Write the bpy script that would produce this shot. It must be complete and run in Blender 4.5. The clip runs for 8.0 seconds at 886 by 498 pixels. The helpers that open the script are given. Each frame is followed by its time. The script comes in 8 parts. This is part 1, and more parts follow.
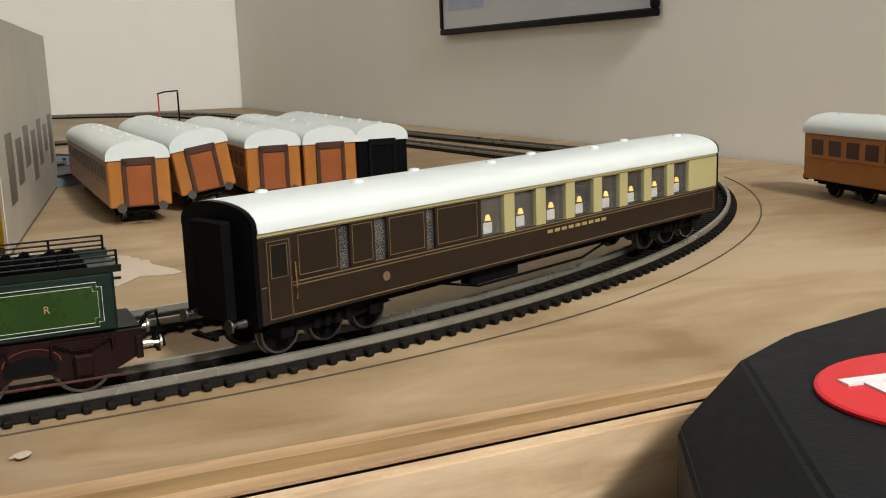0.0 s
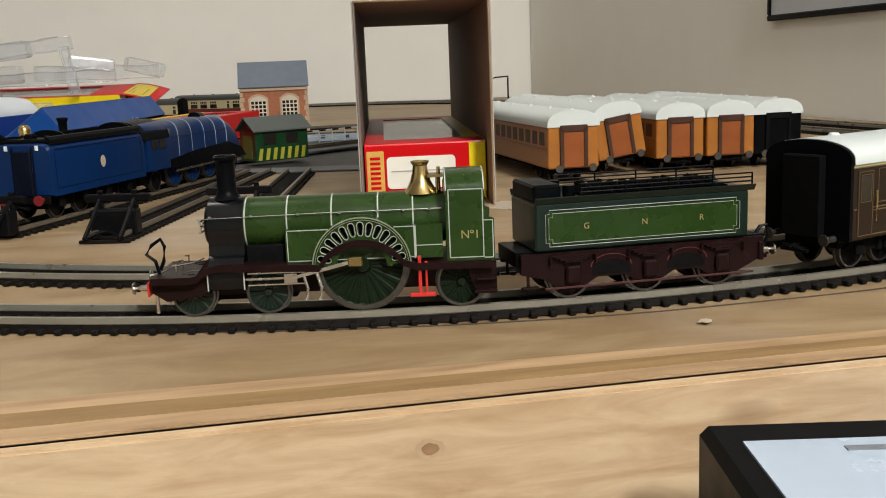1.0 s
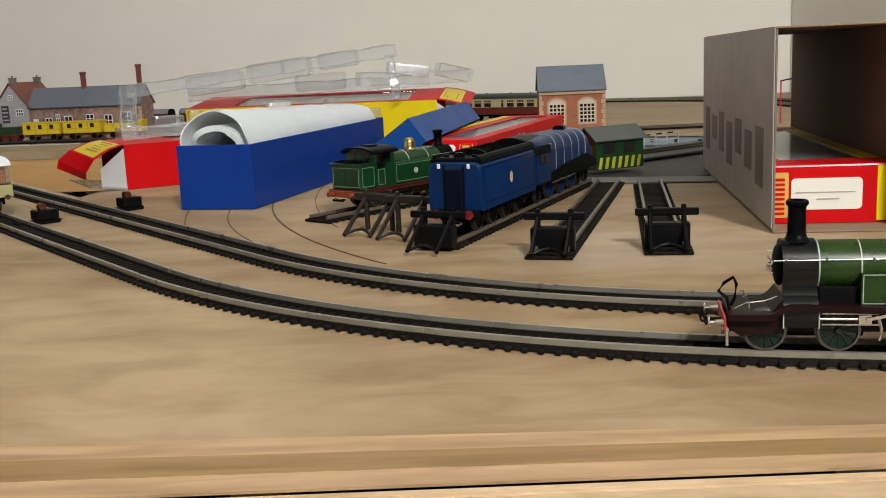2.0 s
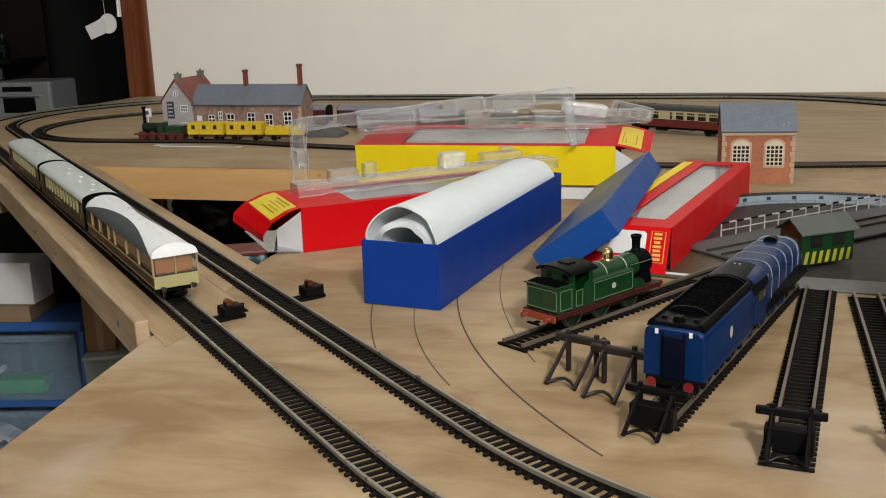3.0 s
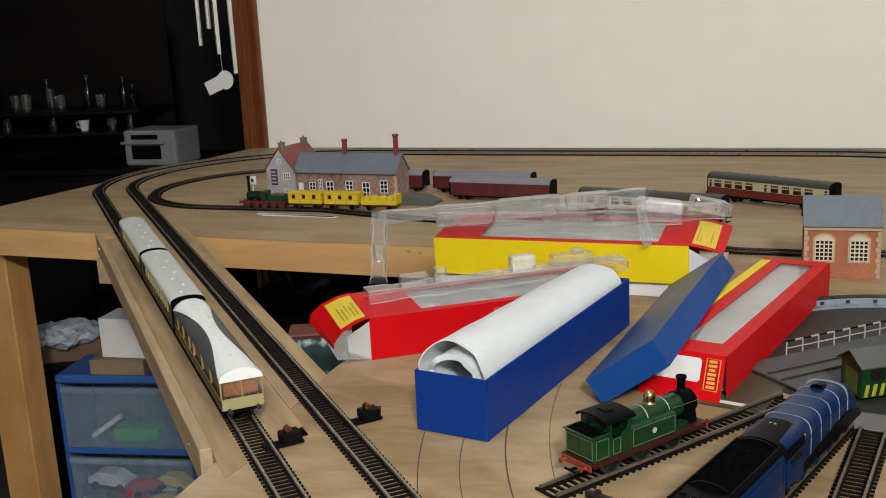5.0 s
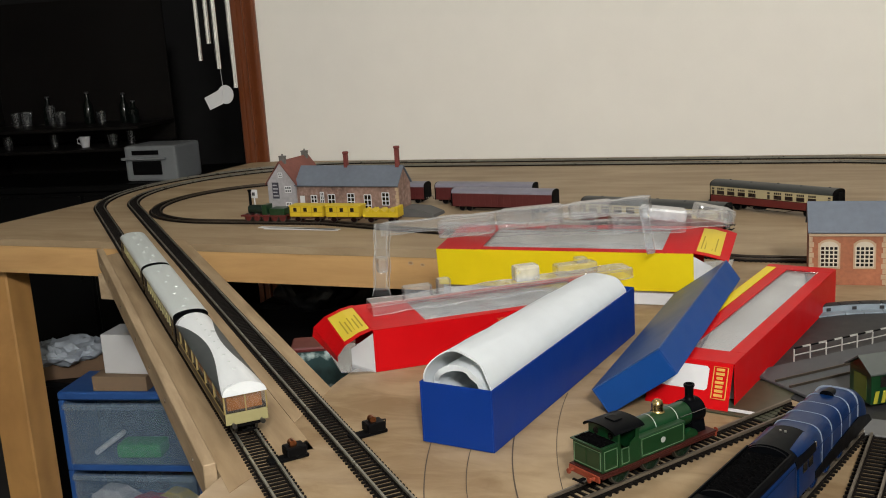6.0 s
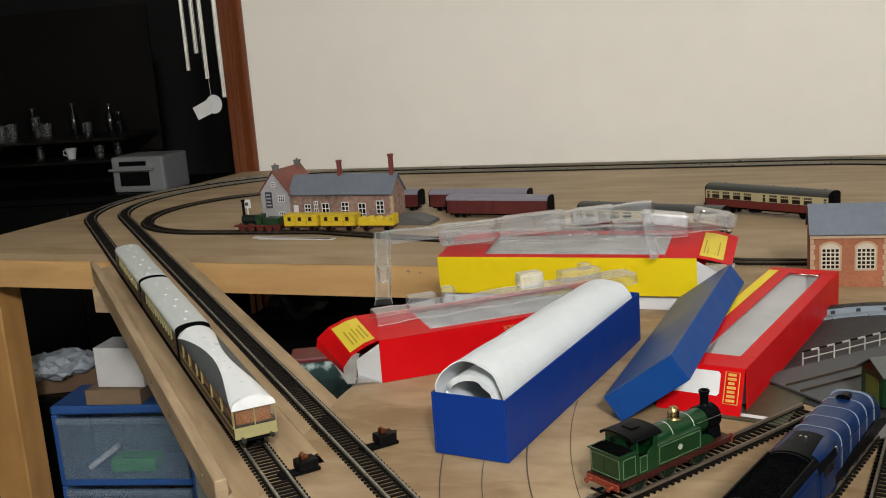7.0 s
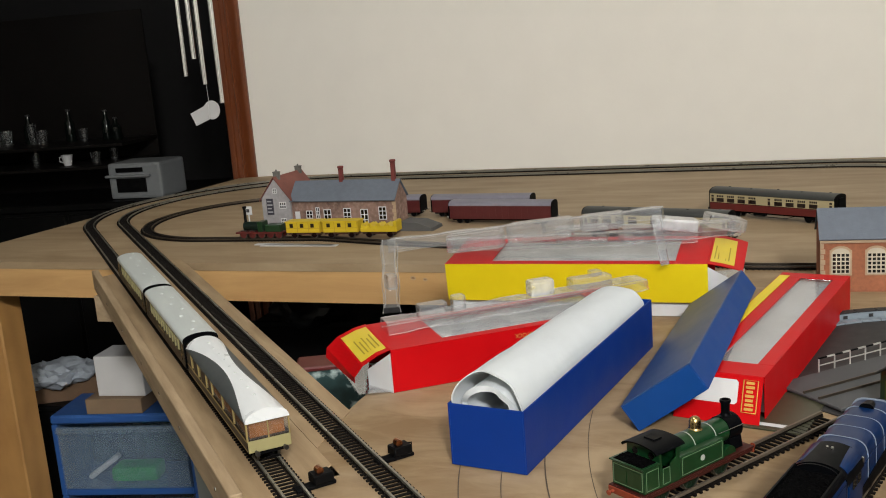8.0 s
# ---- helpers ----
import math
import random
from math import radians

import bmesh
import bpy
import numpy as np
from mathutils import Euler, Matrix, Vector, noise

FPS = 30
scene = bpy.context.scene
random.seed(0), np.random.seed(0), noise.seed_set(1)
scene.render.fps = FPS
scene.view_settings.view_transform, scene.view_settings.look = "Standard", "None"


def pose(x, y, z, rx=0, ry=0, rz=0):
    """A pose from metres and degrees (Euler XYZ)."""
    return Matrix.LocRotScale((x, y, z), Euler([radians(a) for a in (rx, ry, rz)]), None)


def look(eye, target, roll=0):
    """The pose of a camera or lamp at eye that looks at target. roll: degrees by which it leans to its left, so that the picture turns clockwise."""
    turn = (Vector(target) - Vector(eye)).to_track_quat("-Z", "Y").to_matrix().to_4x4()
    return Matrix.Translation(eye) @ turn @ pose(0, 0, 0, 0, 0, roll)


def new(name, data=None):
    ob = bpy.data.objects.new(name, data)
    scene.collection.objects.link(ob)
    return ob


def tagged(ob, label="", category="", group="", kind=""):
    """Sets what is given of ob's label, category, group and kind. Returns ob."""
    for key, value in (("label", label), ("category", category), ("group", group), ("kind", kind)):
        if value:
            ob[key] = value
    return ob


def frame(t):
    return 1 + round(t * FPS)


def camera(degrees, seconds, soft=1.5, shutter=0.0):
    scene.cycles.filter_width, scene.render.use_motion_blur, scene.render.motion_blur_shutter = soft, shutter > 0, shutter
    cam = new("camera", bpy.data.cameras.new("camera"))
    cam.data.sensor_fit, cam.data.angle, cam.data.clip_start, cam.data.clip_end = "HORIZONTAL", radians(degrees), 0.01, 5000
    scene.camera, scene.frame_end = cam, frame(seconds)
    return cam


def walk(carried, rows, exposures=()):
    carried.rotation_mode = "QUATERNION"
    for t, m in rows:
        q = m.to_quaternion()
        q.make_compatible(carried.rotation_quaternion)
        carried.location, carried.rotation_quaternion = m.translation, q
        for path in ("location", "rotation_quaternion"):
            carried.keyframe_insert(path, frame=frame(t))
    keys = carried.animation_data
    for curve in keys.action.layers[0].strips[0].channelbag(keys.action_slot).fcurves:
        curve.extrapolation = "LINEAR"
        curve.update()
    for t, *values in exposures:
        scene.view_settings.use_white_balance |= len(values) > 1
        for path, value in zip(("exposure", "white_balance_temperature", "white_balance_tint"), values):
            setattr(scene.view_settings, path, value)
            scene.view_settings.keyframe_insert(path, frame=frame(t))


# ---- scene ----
cam = camera(48.0, 8.0, soft=1.0)
PATH = [
    (0, (0.389, 0.131, 0.086), (1.313, 1.866, -0.282), -2.0),
    (0.5, (0.336, 0.112, 0.084), (1.06, 1.942, -0.275), -2.3),
    (1, (0.255, 0.105, 0.08), (0.747, 2.009, -0.282), -2.3),
    (1.5, (0.175, 0.105, 0.087), (0.459, 2.053, -0.269), -2.3),
    (1.7, (0.152, 0.104, 0.092), (0.362, 2.06, -0.264), -2.4),
    (2.8, (0.101, 0.14, 0.191), (-0.008, 2.084, -0.269), -2.1),
    (3, (0.088, 0.169, 0.223), (-0.063, 2.104, -0.262), -1.7),
    (3.5, (0.065, 0.187, 0.276), (-0.158, 2.1, -0.261), -1.1),
    (4, (0.083, 0.189, 0.303), (-0.198, 2.096, -0.232), -1.4),
    (4.5, (0.131, 0.185, 0.312), (-0.214, 2.094, -0.173), -2.1),
    (5, (0.147, 0.172, 0.315), (-0.249, 2.081, -0.131), -2.8),
    (6.5, (0.138, 0.179, 0.311), (-0.249, 2.096, -0.106), -3.9),
    (7, (0.124, 0.18, 0.314), (-0.244, 2.102, -0.097), -4.2),
    (7.5, (0.107, 0.193, 0.313), (-0.242, 2.121, -0.091), -4.3),
    (8, (0.106, 0.187, 0.318), (-0.249, 2.113, -0.088), -4.5),
]
walk(cam, [(t, look(eye, target, roll)) for t, eye, target, roll in PATH],
     exposures=[(0, -0.15), (1.7, -0.15), (2.8, 0.0), (8, 0.0)])

# ---- light ----
world = bpy.data.worlds.new("room_air")
world.use_nodes = True
world.node_tree.nodes["Background"].inputs[0].default_value = (0.9, 0.92, 1.0, 1)
world.node_tree.nodes["Background"].inputs[1].default_value = 0.006
scene.world = world


def area_lamp(name, at, target, size, watts, colour):
    data = bpy.data.lights.new(name, "AREA")
    data.shape, data.size, data.energy, data.color = "DISK", size, watts, colour
    ob = new(name, data)
    ob.matrix_world = look(at, target)
    return ob


area_lamp("ceiling_light", (0.66, -1.20, 1.44), (0.10, 1.45, 0.05), 0.30, 62.0, (1.0, 0.98, 0.955))
area_lamp("ceiling_light", (-0.10, 0.95, 1.55), (-0.10, 0.95, 0), 0.30, 5.0, (1.0, 0.95, 0.90))

# ---- materials ----
MATS = {}


def nodes_of(name):
    m = bpy.data.materials.new(name)
    m.use_nodes = True
    return m, m.node_tree.nodes, m.node_tree.links, m.node_tree.nodes["Principled BSDF"]


def paint(name, col, rough=0.5, metal=0.0, vary=0.12, scale=60.0, bump=0.0, bscale=400.0, coat=0.0, wear=None, spec=0.5, glow=0.0, rnd=0.0):
    """Plain coloured surface with two scales of variation, and fine relief."""
    if name in MATS:
        return MATS[name]
    m, n, l, b = nodes_of(name)
    tc = n.new("ShaderNodeTexCoord")
    n1 = n.new("ShaderNodeTexNoise")
    n1.inputs["Scale"].default_value, n1.inputs["Detail"].default_value = scale, 6
    l.new(tc.outputs["Object"], n1.inputs["Vector"])
    n2 = n.new("ShaderNodeTexNoise")
    n2.inputs["Scale"].default_value, n2.inputs["Detail"].default_value = scale / 9, 3
    l.new(tc.outputs["Object"], n2.inputs["Vector"])
    add = n.new("ShaderNodeMath")
    add.operation = "ADD"
    l.new(n1.outputs["Fac"], add.inputs[0])
    l.new(n2.outputs["Fac"], add.inputs[1])
    ramp = n.new("ShaderNodeMapRange")
    ramp.inputs["From Min"].default_value, ramp.inputs["From Max"].default_value = 0.6, 1.4
    ramp.inputs["To Min"].default_value, ramp.inputs["To Max"].default_value = 1 - vary, 1 + vary
    l.new(add.outputs[0], ramp.inputs["Value"])
    mix = n.new("ShaderNodeMix")
    mix.data_type, mix.blend_type = "RGBA", "MULTIPLY"
    mix.inputs["Factor"].default_value = 1.0
    mix.inputs[6].default_value = (*col, 1)
    l.new(ramp.outputs[0], mix.inputs[7])
    last = mix.outputs[2]
    if rnd:
        info = n.new("ShaderNodeObjectInfo")
        rr = n.new("ShaderNodeMapRange")
        rr.inputs["To Min"].default_value, rr.inputs["To Max"].default_value = 1 - rnd, 1 + rnd
        l.new(info.outputs["Random"], rr.inputs["Value"])
        mx = n.new("ShaderNodeMix")
        mx.data_type, mx.blend_type = "RGBA", "MULTIPLY"
        mx.inputs["Factor"].default_value = 1.0
        l.new(last, mx.inputs[6])
        l.new(rr.outputs[0], mx.inputs[7])
        last = mx.outputs[2]
    if wear:
        w = n.new("ShaderNodeMapRange")
        w.inputs["From Min"].default_value, w.inputs["From Max"].default_value = 0.56, 0.70
        l.new(n1.outputs["Fac"], w.inputs["Value"])
        mw = n.new("ShaderNodeMix")
        mw.data_type = "RGBA"
        l.new(w.outputs[0], mw.inputs["Factor"])
        l.new(last, mw.inputs[6])
        mw.inputs[7].default_value = (*wear, 1)
        last = mw.outputs[2]
    l.new(last, b.inputs["Base Color"])
    b.inputs["Roughness"].default_value, b.inputs["Metallic"].default_value = rough, metal
    b.inputs["Specular IOR Level"].default_value = spec
    b.inputs["Coat Weight"].default_value = coat
    b.inputs["Coat Roughness"].default_value = 0.12
    if glow:
        b.inputs["Emission Color"].default_value = (*col, 1)
        b.inputs["Emission Strength"].default_value = glow
    rg = n.new("ShaderNodeMapRange")
    rg.inputs["To Min"].default_value, rg.inputs["To Max"].default_value = max(rough - 0.1, 0.03), min(rough + 0.1, 1)
    l.new(n1.outputs["Fac"], rg.inputs["Value"])
    l.new(rg.outputs[0], b.inputs["Roughness"])
    if bump:
        n3 = n.new("ShaderNodeTexNoise")
        n3.inputs["Scale"].default_value, n3.inputs["Detail"].default_value = bscale, 4
        l.new(tc.outputs["Object"], n3.inputs["Vector"])
        bp = n.new("ShaderNodeBump")
        bp.inputs["Strength"].default_value, bp.inputs["Distance"].default_value = bump, 0.001
        l.new(n3.outputs["Fac"], bp.inputs["Height"])
        l.new(bp.outputs[0], b.inputs["Normal"])
    MATS[name] = m
    return m


def wood(name, dark, light, along=0.0, scale=9.0, rough=0.6, stretch=9.0, blot=0.5, knots=0.0, rings=1.0, stain=None, face=False):
    """Timber: stretched grain lines turned by `along` degrees, broad blotches, knots and pale stains. face: grain for an upright face."""
    if name in MATS:
        return MATS[name]
    m, n, l, b = nodes_of(name)
    tc = n.new("ShaderNodeTexCoord")
    mp = n.new("ShaderNodeMapping")
    mp.inputs["Rotation"].default_value = (0, 0, radians(-along))
    l.new(tc.outputs["Object"], mp.inputs["Vector"])
    st = n.new("ShaderNodeMapping")
    st.inputs["Scale"].default_value = (1.0, stretch, stretch)
    l.new(mp.outputs[0], st.inputs["Vector"])
    g = n.new("ShaderNodeTexNoise")
    g.inputs["Scale"].default_value, g.inputs["Detail"].default_value, g.inputs["Roughness"].default_value = scale, 7, 0.62
    g.inputs["Distortion"].default_value = 0.6
    l.new(st.outputs[0], g.inputs["Vector"])
    wv = n.new("ShaderNodeTexWave")
    wv.wave_type, wv.bands_direction = "BANDS", "Z" if face else "Y"
    wv.inputs["Scale"].default_value, wv.inputs["Distortion"].default_value = scale * 1.2, 7.0
    wv.inputs["Detail"].default_value, wv.inputs["Detail Scale"].default_value = 3, 0.5
    l.new(mp.outputs[0], wv.inputs["Vector"])
    big = n.new("ShaderNodeTexNoise")
    big.inputs["Scale"].default_value, big.inputs["Detail"].default_value = 3.3, 5
    l.new(tc.outputs["Object"], big.inputs["Vector"])
    ramp = n.new("ShaderNodeValToRGB")
    ramp.color_ramp.elements[0].position, ramp.color_ramp.elements[1].position = 0.28, 0.72
    ramp.color_ramp.elements[0].color, ramp.color_ramp.elements[1].color = (*dark, 1), (*light, 1)
    mixf = n.new("ShaderNodeMath")
    mixf.operation = "MULTIPLY_ADD"
    mixf.inputs[1].default_value = 0.16 * rings
    l.new(wv.outputs["Fac"], mixf.inputs[0])
    l.new(g.outputs["Fac"], mixf.inputs[2])
    mb = n.new("ShaderNodeMath")
    mb.operation = "MULTIPLY_ADD"
    mb.inputs[1].default_value = blot
    l.new(big.outputs["Fac"], mb.inputs[0])
    l.new(mixf.outputs[0], mb.inputs[2])
    sub = n.new("ShaderNodeMath")
    sub.operation = "SUBTRACT"
    sub.inputs[1].default_value = 0.5 * blot + 0.08 * rings
    l.new(mb.outputs[0], sub.inputs[0])
    l.new(sub.outputs[0], ramp.inputs[0])
    last = ramp.outputs[0]
    if stain:
        s = n.new("ShaderNodeTexNoise")
        s.inputs["Scale"].default_value, s.inputs["Detail"].default_value, s.inputs["Distortion"].default_value = 5.0, 6, 0.8
        l.new(tc.outputs["Object"], s.inputs["Vector"])
        sr = n.new("ShaderNodeMapRange")
        sr.inputs["From Min"].default_value, sr.inputs["From Max"].default_value = 0.56, 0.74
        sr.inputs["To Max"].default_value = 0.55
        l.new(s.outputs["Fac"], sr.inputs["Value"])
        ms = n.new("ShaderNodeMix")
        ms.data_type = "RGBA"
        l.new(sr.outputs[0], ms.inputs["Factor"])
        l.new(last, ms.inputs[6])
        ms.inputs[7].default_value = (*stain, 1)
        last = ms.outputs[2]
    if knots:
        v = n.new("ShaderNodeTexVoronoi")
        v.inputs["Scale"].default_value = knots
        kv = n.new("ShaderNodeMapping")
        kv.inputs["Scale"].default_value = (1, 2.2, 2.2)
        l.new(mp.outputs[0], kv.inputs["Vector"])
        l.new(kv.outputs[0], v.inputs["Vector"])
        kr = n.new("ShaderNodeMapRange")
        kr.inputs["From Min"].default_value, kr.inputs["From Max"].default_value = 0.05, 0.13
        kr.inputs["To Min"].default_value, kr.inputs["To Max"].default_value = 0.75, 0.0
        l.new(v.outputs["Distance"], kr.inputs["Value"])
        mk = n.new("ShaderNodeMix")
        mk.data_type = "RGBA"
        l.new(kr.outputs[0], mk.inputs["Factor"])
        l.new(last, mk.inputs[6])
        mk.inputs[7].default_value = (dark[0] * 0.45, dark[1] * 0.4, dark[2] * 0.35, 1)
        last = mk.outputs[2]
    l.new(last, b.inputs["Base Color"])
    b.inputs["Roughness"].default_value = rough
    bp = n.new("ShaderNodeBump")
    bp.inputs["Strength"].default_value, bp.inputs["Distance"].default_value = 0.25, 0.0006
    l.new(mixf.outputs[0], bp.inputs["Height"])
    l.new(bp.outputs[0], b.inputs["Normal"])
    MATS[name] = m
    return m


def clear(name, col=(1, 1, 1), rough=0.05, alpha=0.16, bump=0.35, gloss=0.42):
    """Thin clear film or sheet: mostly see-through, glossy."""
    if name in MATS:
        return MATS[name]
    m, n, l, b = nodes_of(name)
    b.inputs["Base Color"].default_value = (*col, 1)
    b.inputs["Roughness"].default_value = 0.5
    tr = n.new("ShaderNodeBsdfTransparent")
    tr.inputs[0].default_value = (0.95, 0.96, 0.97, 1)
    gl = n.new("ShaderNodeBsdfGlossy")
    gl.inputs["Roughness"].default_value = rough
    lw = n.new("ShaderNodeLayerWeight")
    lw.inputs["Blend"].default_value = 0.30
    fr = n.new("ShaderNodeMapRange")
    fr.inputs["To Min"].default_value, fr.inputs["To Max"].default_value = 0.05, gloss
    l.new(lw.outputs["Facing"], fr.inputs["Value"])
    ns = n.new("ShaderNodeTexNoise")
    ns.inputs["Scale"].default_value = 60
    tc = n.new("ShaderNodeTexCoord")
    l.new(tc.outputs["Object"], ns.inputs["Vector"])
    mr = n.new("ShaderNodeMapRange")
    mr.inputs["To Min"].default_value, mr.inputs["To Max"].default_value = alpha * 0.4, alpha * 1.6
    l.new(ns.outputs["Fac"], mr.inputs["Value"])
    mx = n.new("ShaderNodeMixShader")
    l.new(mr.outputs[0], mx.inputs[0])
    l.new(tr.outputs[0], mx.inputs[1])
    l.new(b.outputs[0], mx.inputs[2])
    bp = n.new("ShaderNodeBump")
    bp.inputs["Strength"].default_value, bp.inputs["Distance"].default_value = bump, 0.002
    l.new(ns.outputs["Fac"], bp.inputs["Height"])
    l.new(bp.outputs[0], gl.inputs["Normal"])
    m2 = n.new("ShaderNodeMixShader")
    l.new(fr.outputs[0], m2.inputs[0])
    l.new(mx.outputs[0], m2.inputs[1])
    l.new(gl.outputs[0], m2.inputs[2])
    l.new(m2.outputs[0], n["Material Output"].inputs[0])
    MATS[name] = m
    return m


PLY = wood("board_plywood", (0.208, 0.134, 0.064), (0.362, 0.268, 0.157), along=-8, scale=16.0, stretch=2.4, blot=1.5, rings=0.12, rough=0.62, stain=(0.38, 0.315, 0.25))
PLY_FAR = wood("far_board_plywood", (0.2436, 0.1681, 0.0912), (0.3839, 0.2914, 0.179), along=-10, scale=5.0, stretch=4.0, blot=0.5, rings=0.4, rough=0.62)
PINE = wood("pine_beam", (0.382, 0.2478, 0.1304), (0.5852, 0.4427, 0.2808), along=-3, scale=26.0, stretch=6.0, blot=0.75, knots=11.0, rings=0.5, rough=0.62, stain=(0.66, 0.54, 0.42), face=True)
TRIM = wood("edge_trim", (0.273, 0.1711, 0.08781), (0.4551, 0.3031, 0.17), along=-4, scale=20.0, stretch=9.0, blot=0.5, rough=0.55)
PLANK = wood("bridge_plank", (0.235, 0.160, 0.084), (0.385, 0.280, 0.163), along=124, scale=7.0, stretch=9.0, blot=0.3, rough=0.6)
FASCIA = wood("fascia_strip", (0.240, 0.170, 0.096), (0.415, 0.310, 0.192), along=124, scale=8.0, stretch=9.0, blot=0.3, rough=0.6)
FARFACE = wood("far_face_pine", (0.4332, 0.2509, 0.09477), (0.5651, 0.345, 0.1404), along=-11, scale=5.0, stretch=8.0, blot=0.3, knots=4.0, rough=0.55, face=True)
LEG = wood("leg_timber", (0.3463, 0.1771, 0.05576), (0.5002, 0.2745, 0.09061), scale=6.0, stretch=1.0, blot=0.4, rough=0.5)
JAMB = paint("stained_jamb", (0.150, 0.040, 0.0110), rough=0.36, vary=0.14, scale=12, coat=0.08)
WALLM = paint("wall_plaster", (0.84, 0.825, 0.765), rough=0.9, vary=0.025, scale=14, bump=0.12, bscale=160)
# near-black colour stands in for the missing light of the room beyond
UNLITWALL = paint("unlit_black_wall", (0.0045, 0.00425, 0.00425), rough=0.8, vary=0.2, scale=6)
# floor colour is kept dark for the shade under the layout
FLOORM = paint("floor_shade_dark", (0.022, 0.020, 0.019), rough=0.85, vary=0.3, scale=30)
CEIL = paint("ceiling_white", (0.78, 0.76, 0.72), rough=0.9, vary=0.03, scale=10)
SLEEPER = paint("sleeper_plastic", (0.0065, 0.0052, 0.0042), rough=0.65, vary=0.3, scale=200, spec=0.1)
RAILM = paint("nickel_rail", (0.25, 0.24, 0.20), rough=0.30, metal=0.5, vary=0.2, scale=60)
RAILSD = paint("dull_siding_rail", (0.135, 0.112, 0.085), rough=0.36, metal=0.35, vary=0.25, scale=60)
RAILOLD = paint("tarnished_rail", (0.112, 0.091, 0.07), rough=0.45, metal=0.8, vary=0.3, scale=60)
PENCIL = paint("pencil_mark", (0.06, 0.0432, 0.03), rough=0.7, vary=0.3, scale=80)
BLACK = paint("black_plastic", (0.0040, 0.0040, 0.0044), rough=0.40, vary=0.2, scale=120, spec=0.07)
MATBLACK = paint("matt_black", (0.0032, 0.0032, 0.0035), rough=0.7, vary=0.3, scale=300, bump=0.15, spec=0.06)
WHITE = paint("white_card", (0.624, 0.632, 0.6391), rough=0.55, vary=0.04, scale=30)
GREYP = paint("grey_plastic", (0.20, 0.21, 0.22), rough=0.5, vary=0.15, scale=80)
COPPER = paint("copper_coil", (0.33, 0.132, 0.06), rough=0.3, metal=1.0, vary=0.2, scale=300)
STEEL = paint("bright_steel", (0.62, 0.61, 0.58), rough=0.25, metal=1.0, vary=0.15, scale=200)
CHIME = paint("polished_tube", (0.90, 0.91, 0.92), rough=0.08, metal=1.0, vary=0.1, scale=60)
BRASS = paint("polished_brass", (0.52, 0.385, 0.17), rough=0.24, metal=1.0, vary=0.12, scale=120)

# ---- building helpers ----
MM = 0.001


def thing(name, m=None, label="", category="", group="", kind=""):
    ob = new(name)
    if m is not None:
        ob.matrix_world = m
    ob.empty_display_size = 0.01
    return tagged(ob, label, category, group, kind)


def mesh_of(name, bm, mat, smooth=False, scale=1.0):
    if scale != 1.0:
        bmesh.ops.scale(bm, vec=(scale,) * 3, verts=bm.verts)
    bmesh.ops.recalc_face_normals(bm, faces=bm.faces)
    me = bpy.data.meshes.new(name)
    bm.to_mesh(me)
    bm.free()
    for mm in mat if isinstance(mat, (list, tuple)) else [mat]:
        me.materials.append(mm)
    if smooth:
        for p in me.polygons:
            p.use_smooth = True
        me.set_sharp_from_angle(angle=radians(35))
    return me


def part(name, bm, mat, parent, label="", smooth=False, scale=MM):
    ob = new(name, mesh_of(name, bm, mat, smooth, scale))
    ob.parent = parent
    if label:
        ob["label"] = label
    return ob


def solid(name, bm, mat, label="", category="", group="", kind="", smooth=False, scale=1.0, m=None):
    ob = new(name, mesh_of(name, bm, mat, smooth, scale))
    if m is not None:
        ob.matrix_world = m
    return tagged(ob, label, category, group, kind)


def B():
    return bmesh.new()


def box(bm, lo, hi, bevel=0.0, m=None, seg=1):
    x0, y0, z0 = lo
    x1, y1, z1 = hi
    t = Matrix.LocRotScale(((x0 + x1) / 2, (y0 + y1) / 2, (z0 + z1) / 2), None, (abs(x1 - x0), abs(y1 - y0), abs(z1 - z0)))
    r = bmesh.ops.create_cube(bm, size=1.0, matrix=t)
    vs = r["verts"]
    if bevel:
        es = list({e for v in vs for e in v.link_edges})
        g = bmesh.ops.bevel(bm, geom=es, offset=bevel, segments=seg, affect="EDGES", profile=0.6)
        vs = list({v for v in g["verts"]} | {v for v in vs if v.is_valid})
    if m is not None:
        bmesh.ops.transform(bm, matrix=m, verts=[v for v in vs if v.is_valid])
    return bm


def cyl(bm, a, b, r, r2=None, seg=16, caps=True):
    a, b = Vector(a), Vector(b)
    d = b - a
    q = d.to_track_quat("Z", "Y").to_matrix().to_4x4()
    bmesh.ops.create_cone(bm, cap_ends=caps, cap_tris=False, segments=seg, radius1=r, radius2=r if r2 is None else r2, depth=d.length, matrix=Matrix.Translation((a + b) / 2) @ q)
    return bm


def lathe(bm, prof, seg=24, m=None, caps=True):
    """Turned shape: profile rows of (radius, height)."""
    rings = []
    for r, z in prof:
        rings.append([bm.verts.new((r * math.cos(2 * math.pi * k / seg), r * math.sin(2 * math.pi * k / seg), z)) for k in range(seg)])
    for p, q in zip(rings, rings[1:]):
        for k in range(seg):
            bm.faces.new((p[k], p[(k + 1) % seg], q[(k + 1) % seg], q[k]))
    if caps:
        bm.faces.new(rings[0][::-1])
        bm.faces.new(rings[-1])
    if m is not None:
        bmesh.ops.transform(bm, matrix=m, verts=[v for r in rings for v in r])
    return bm


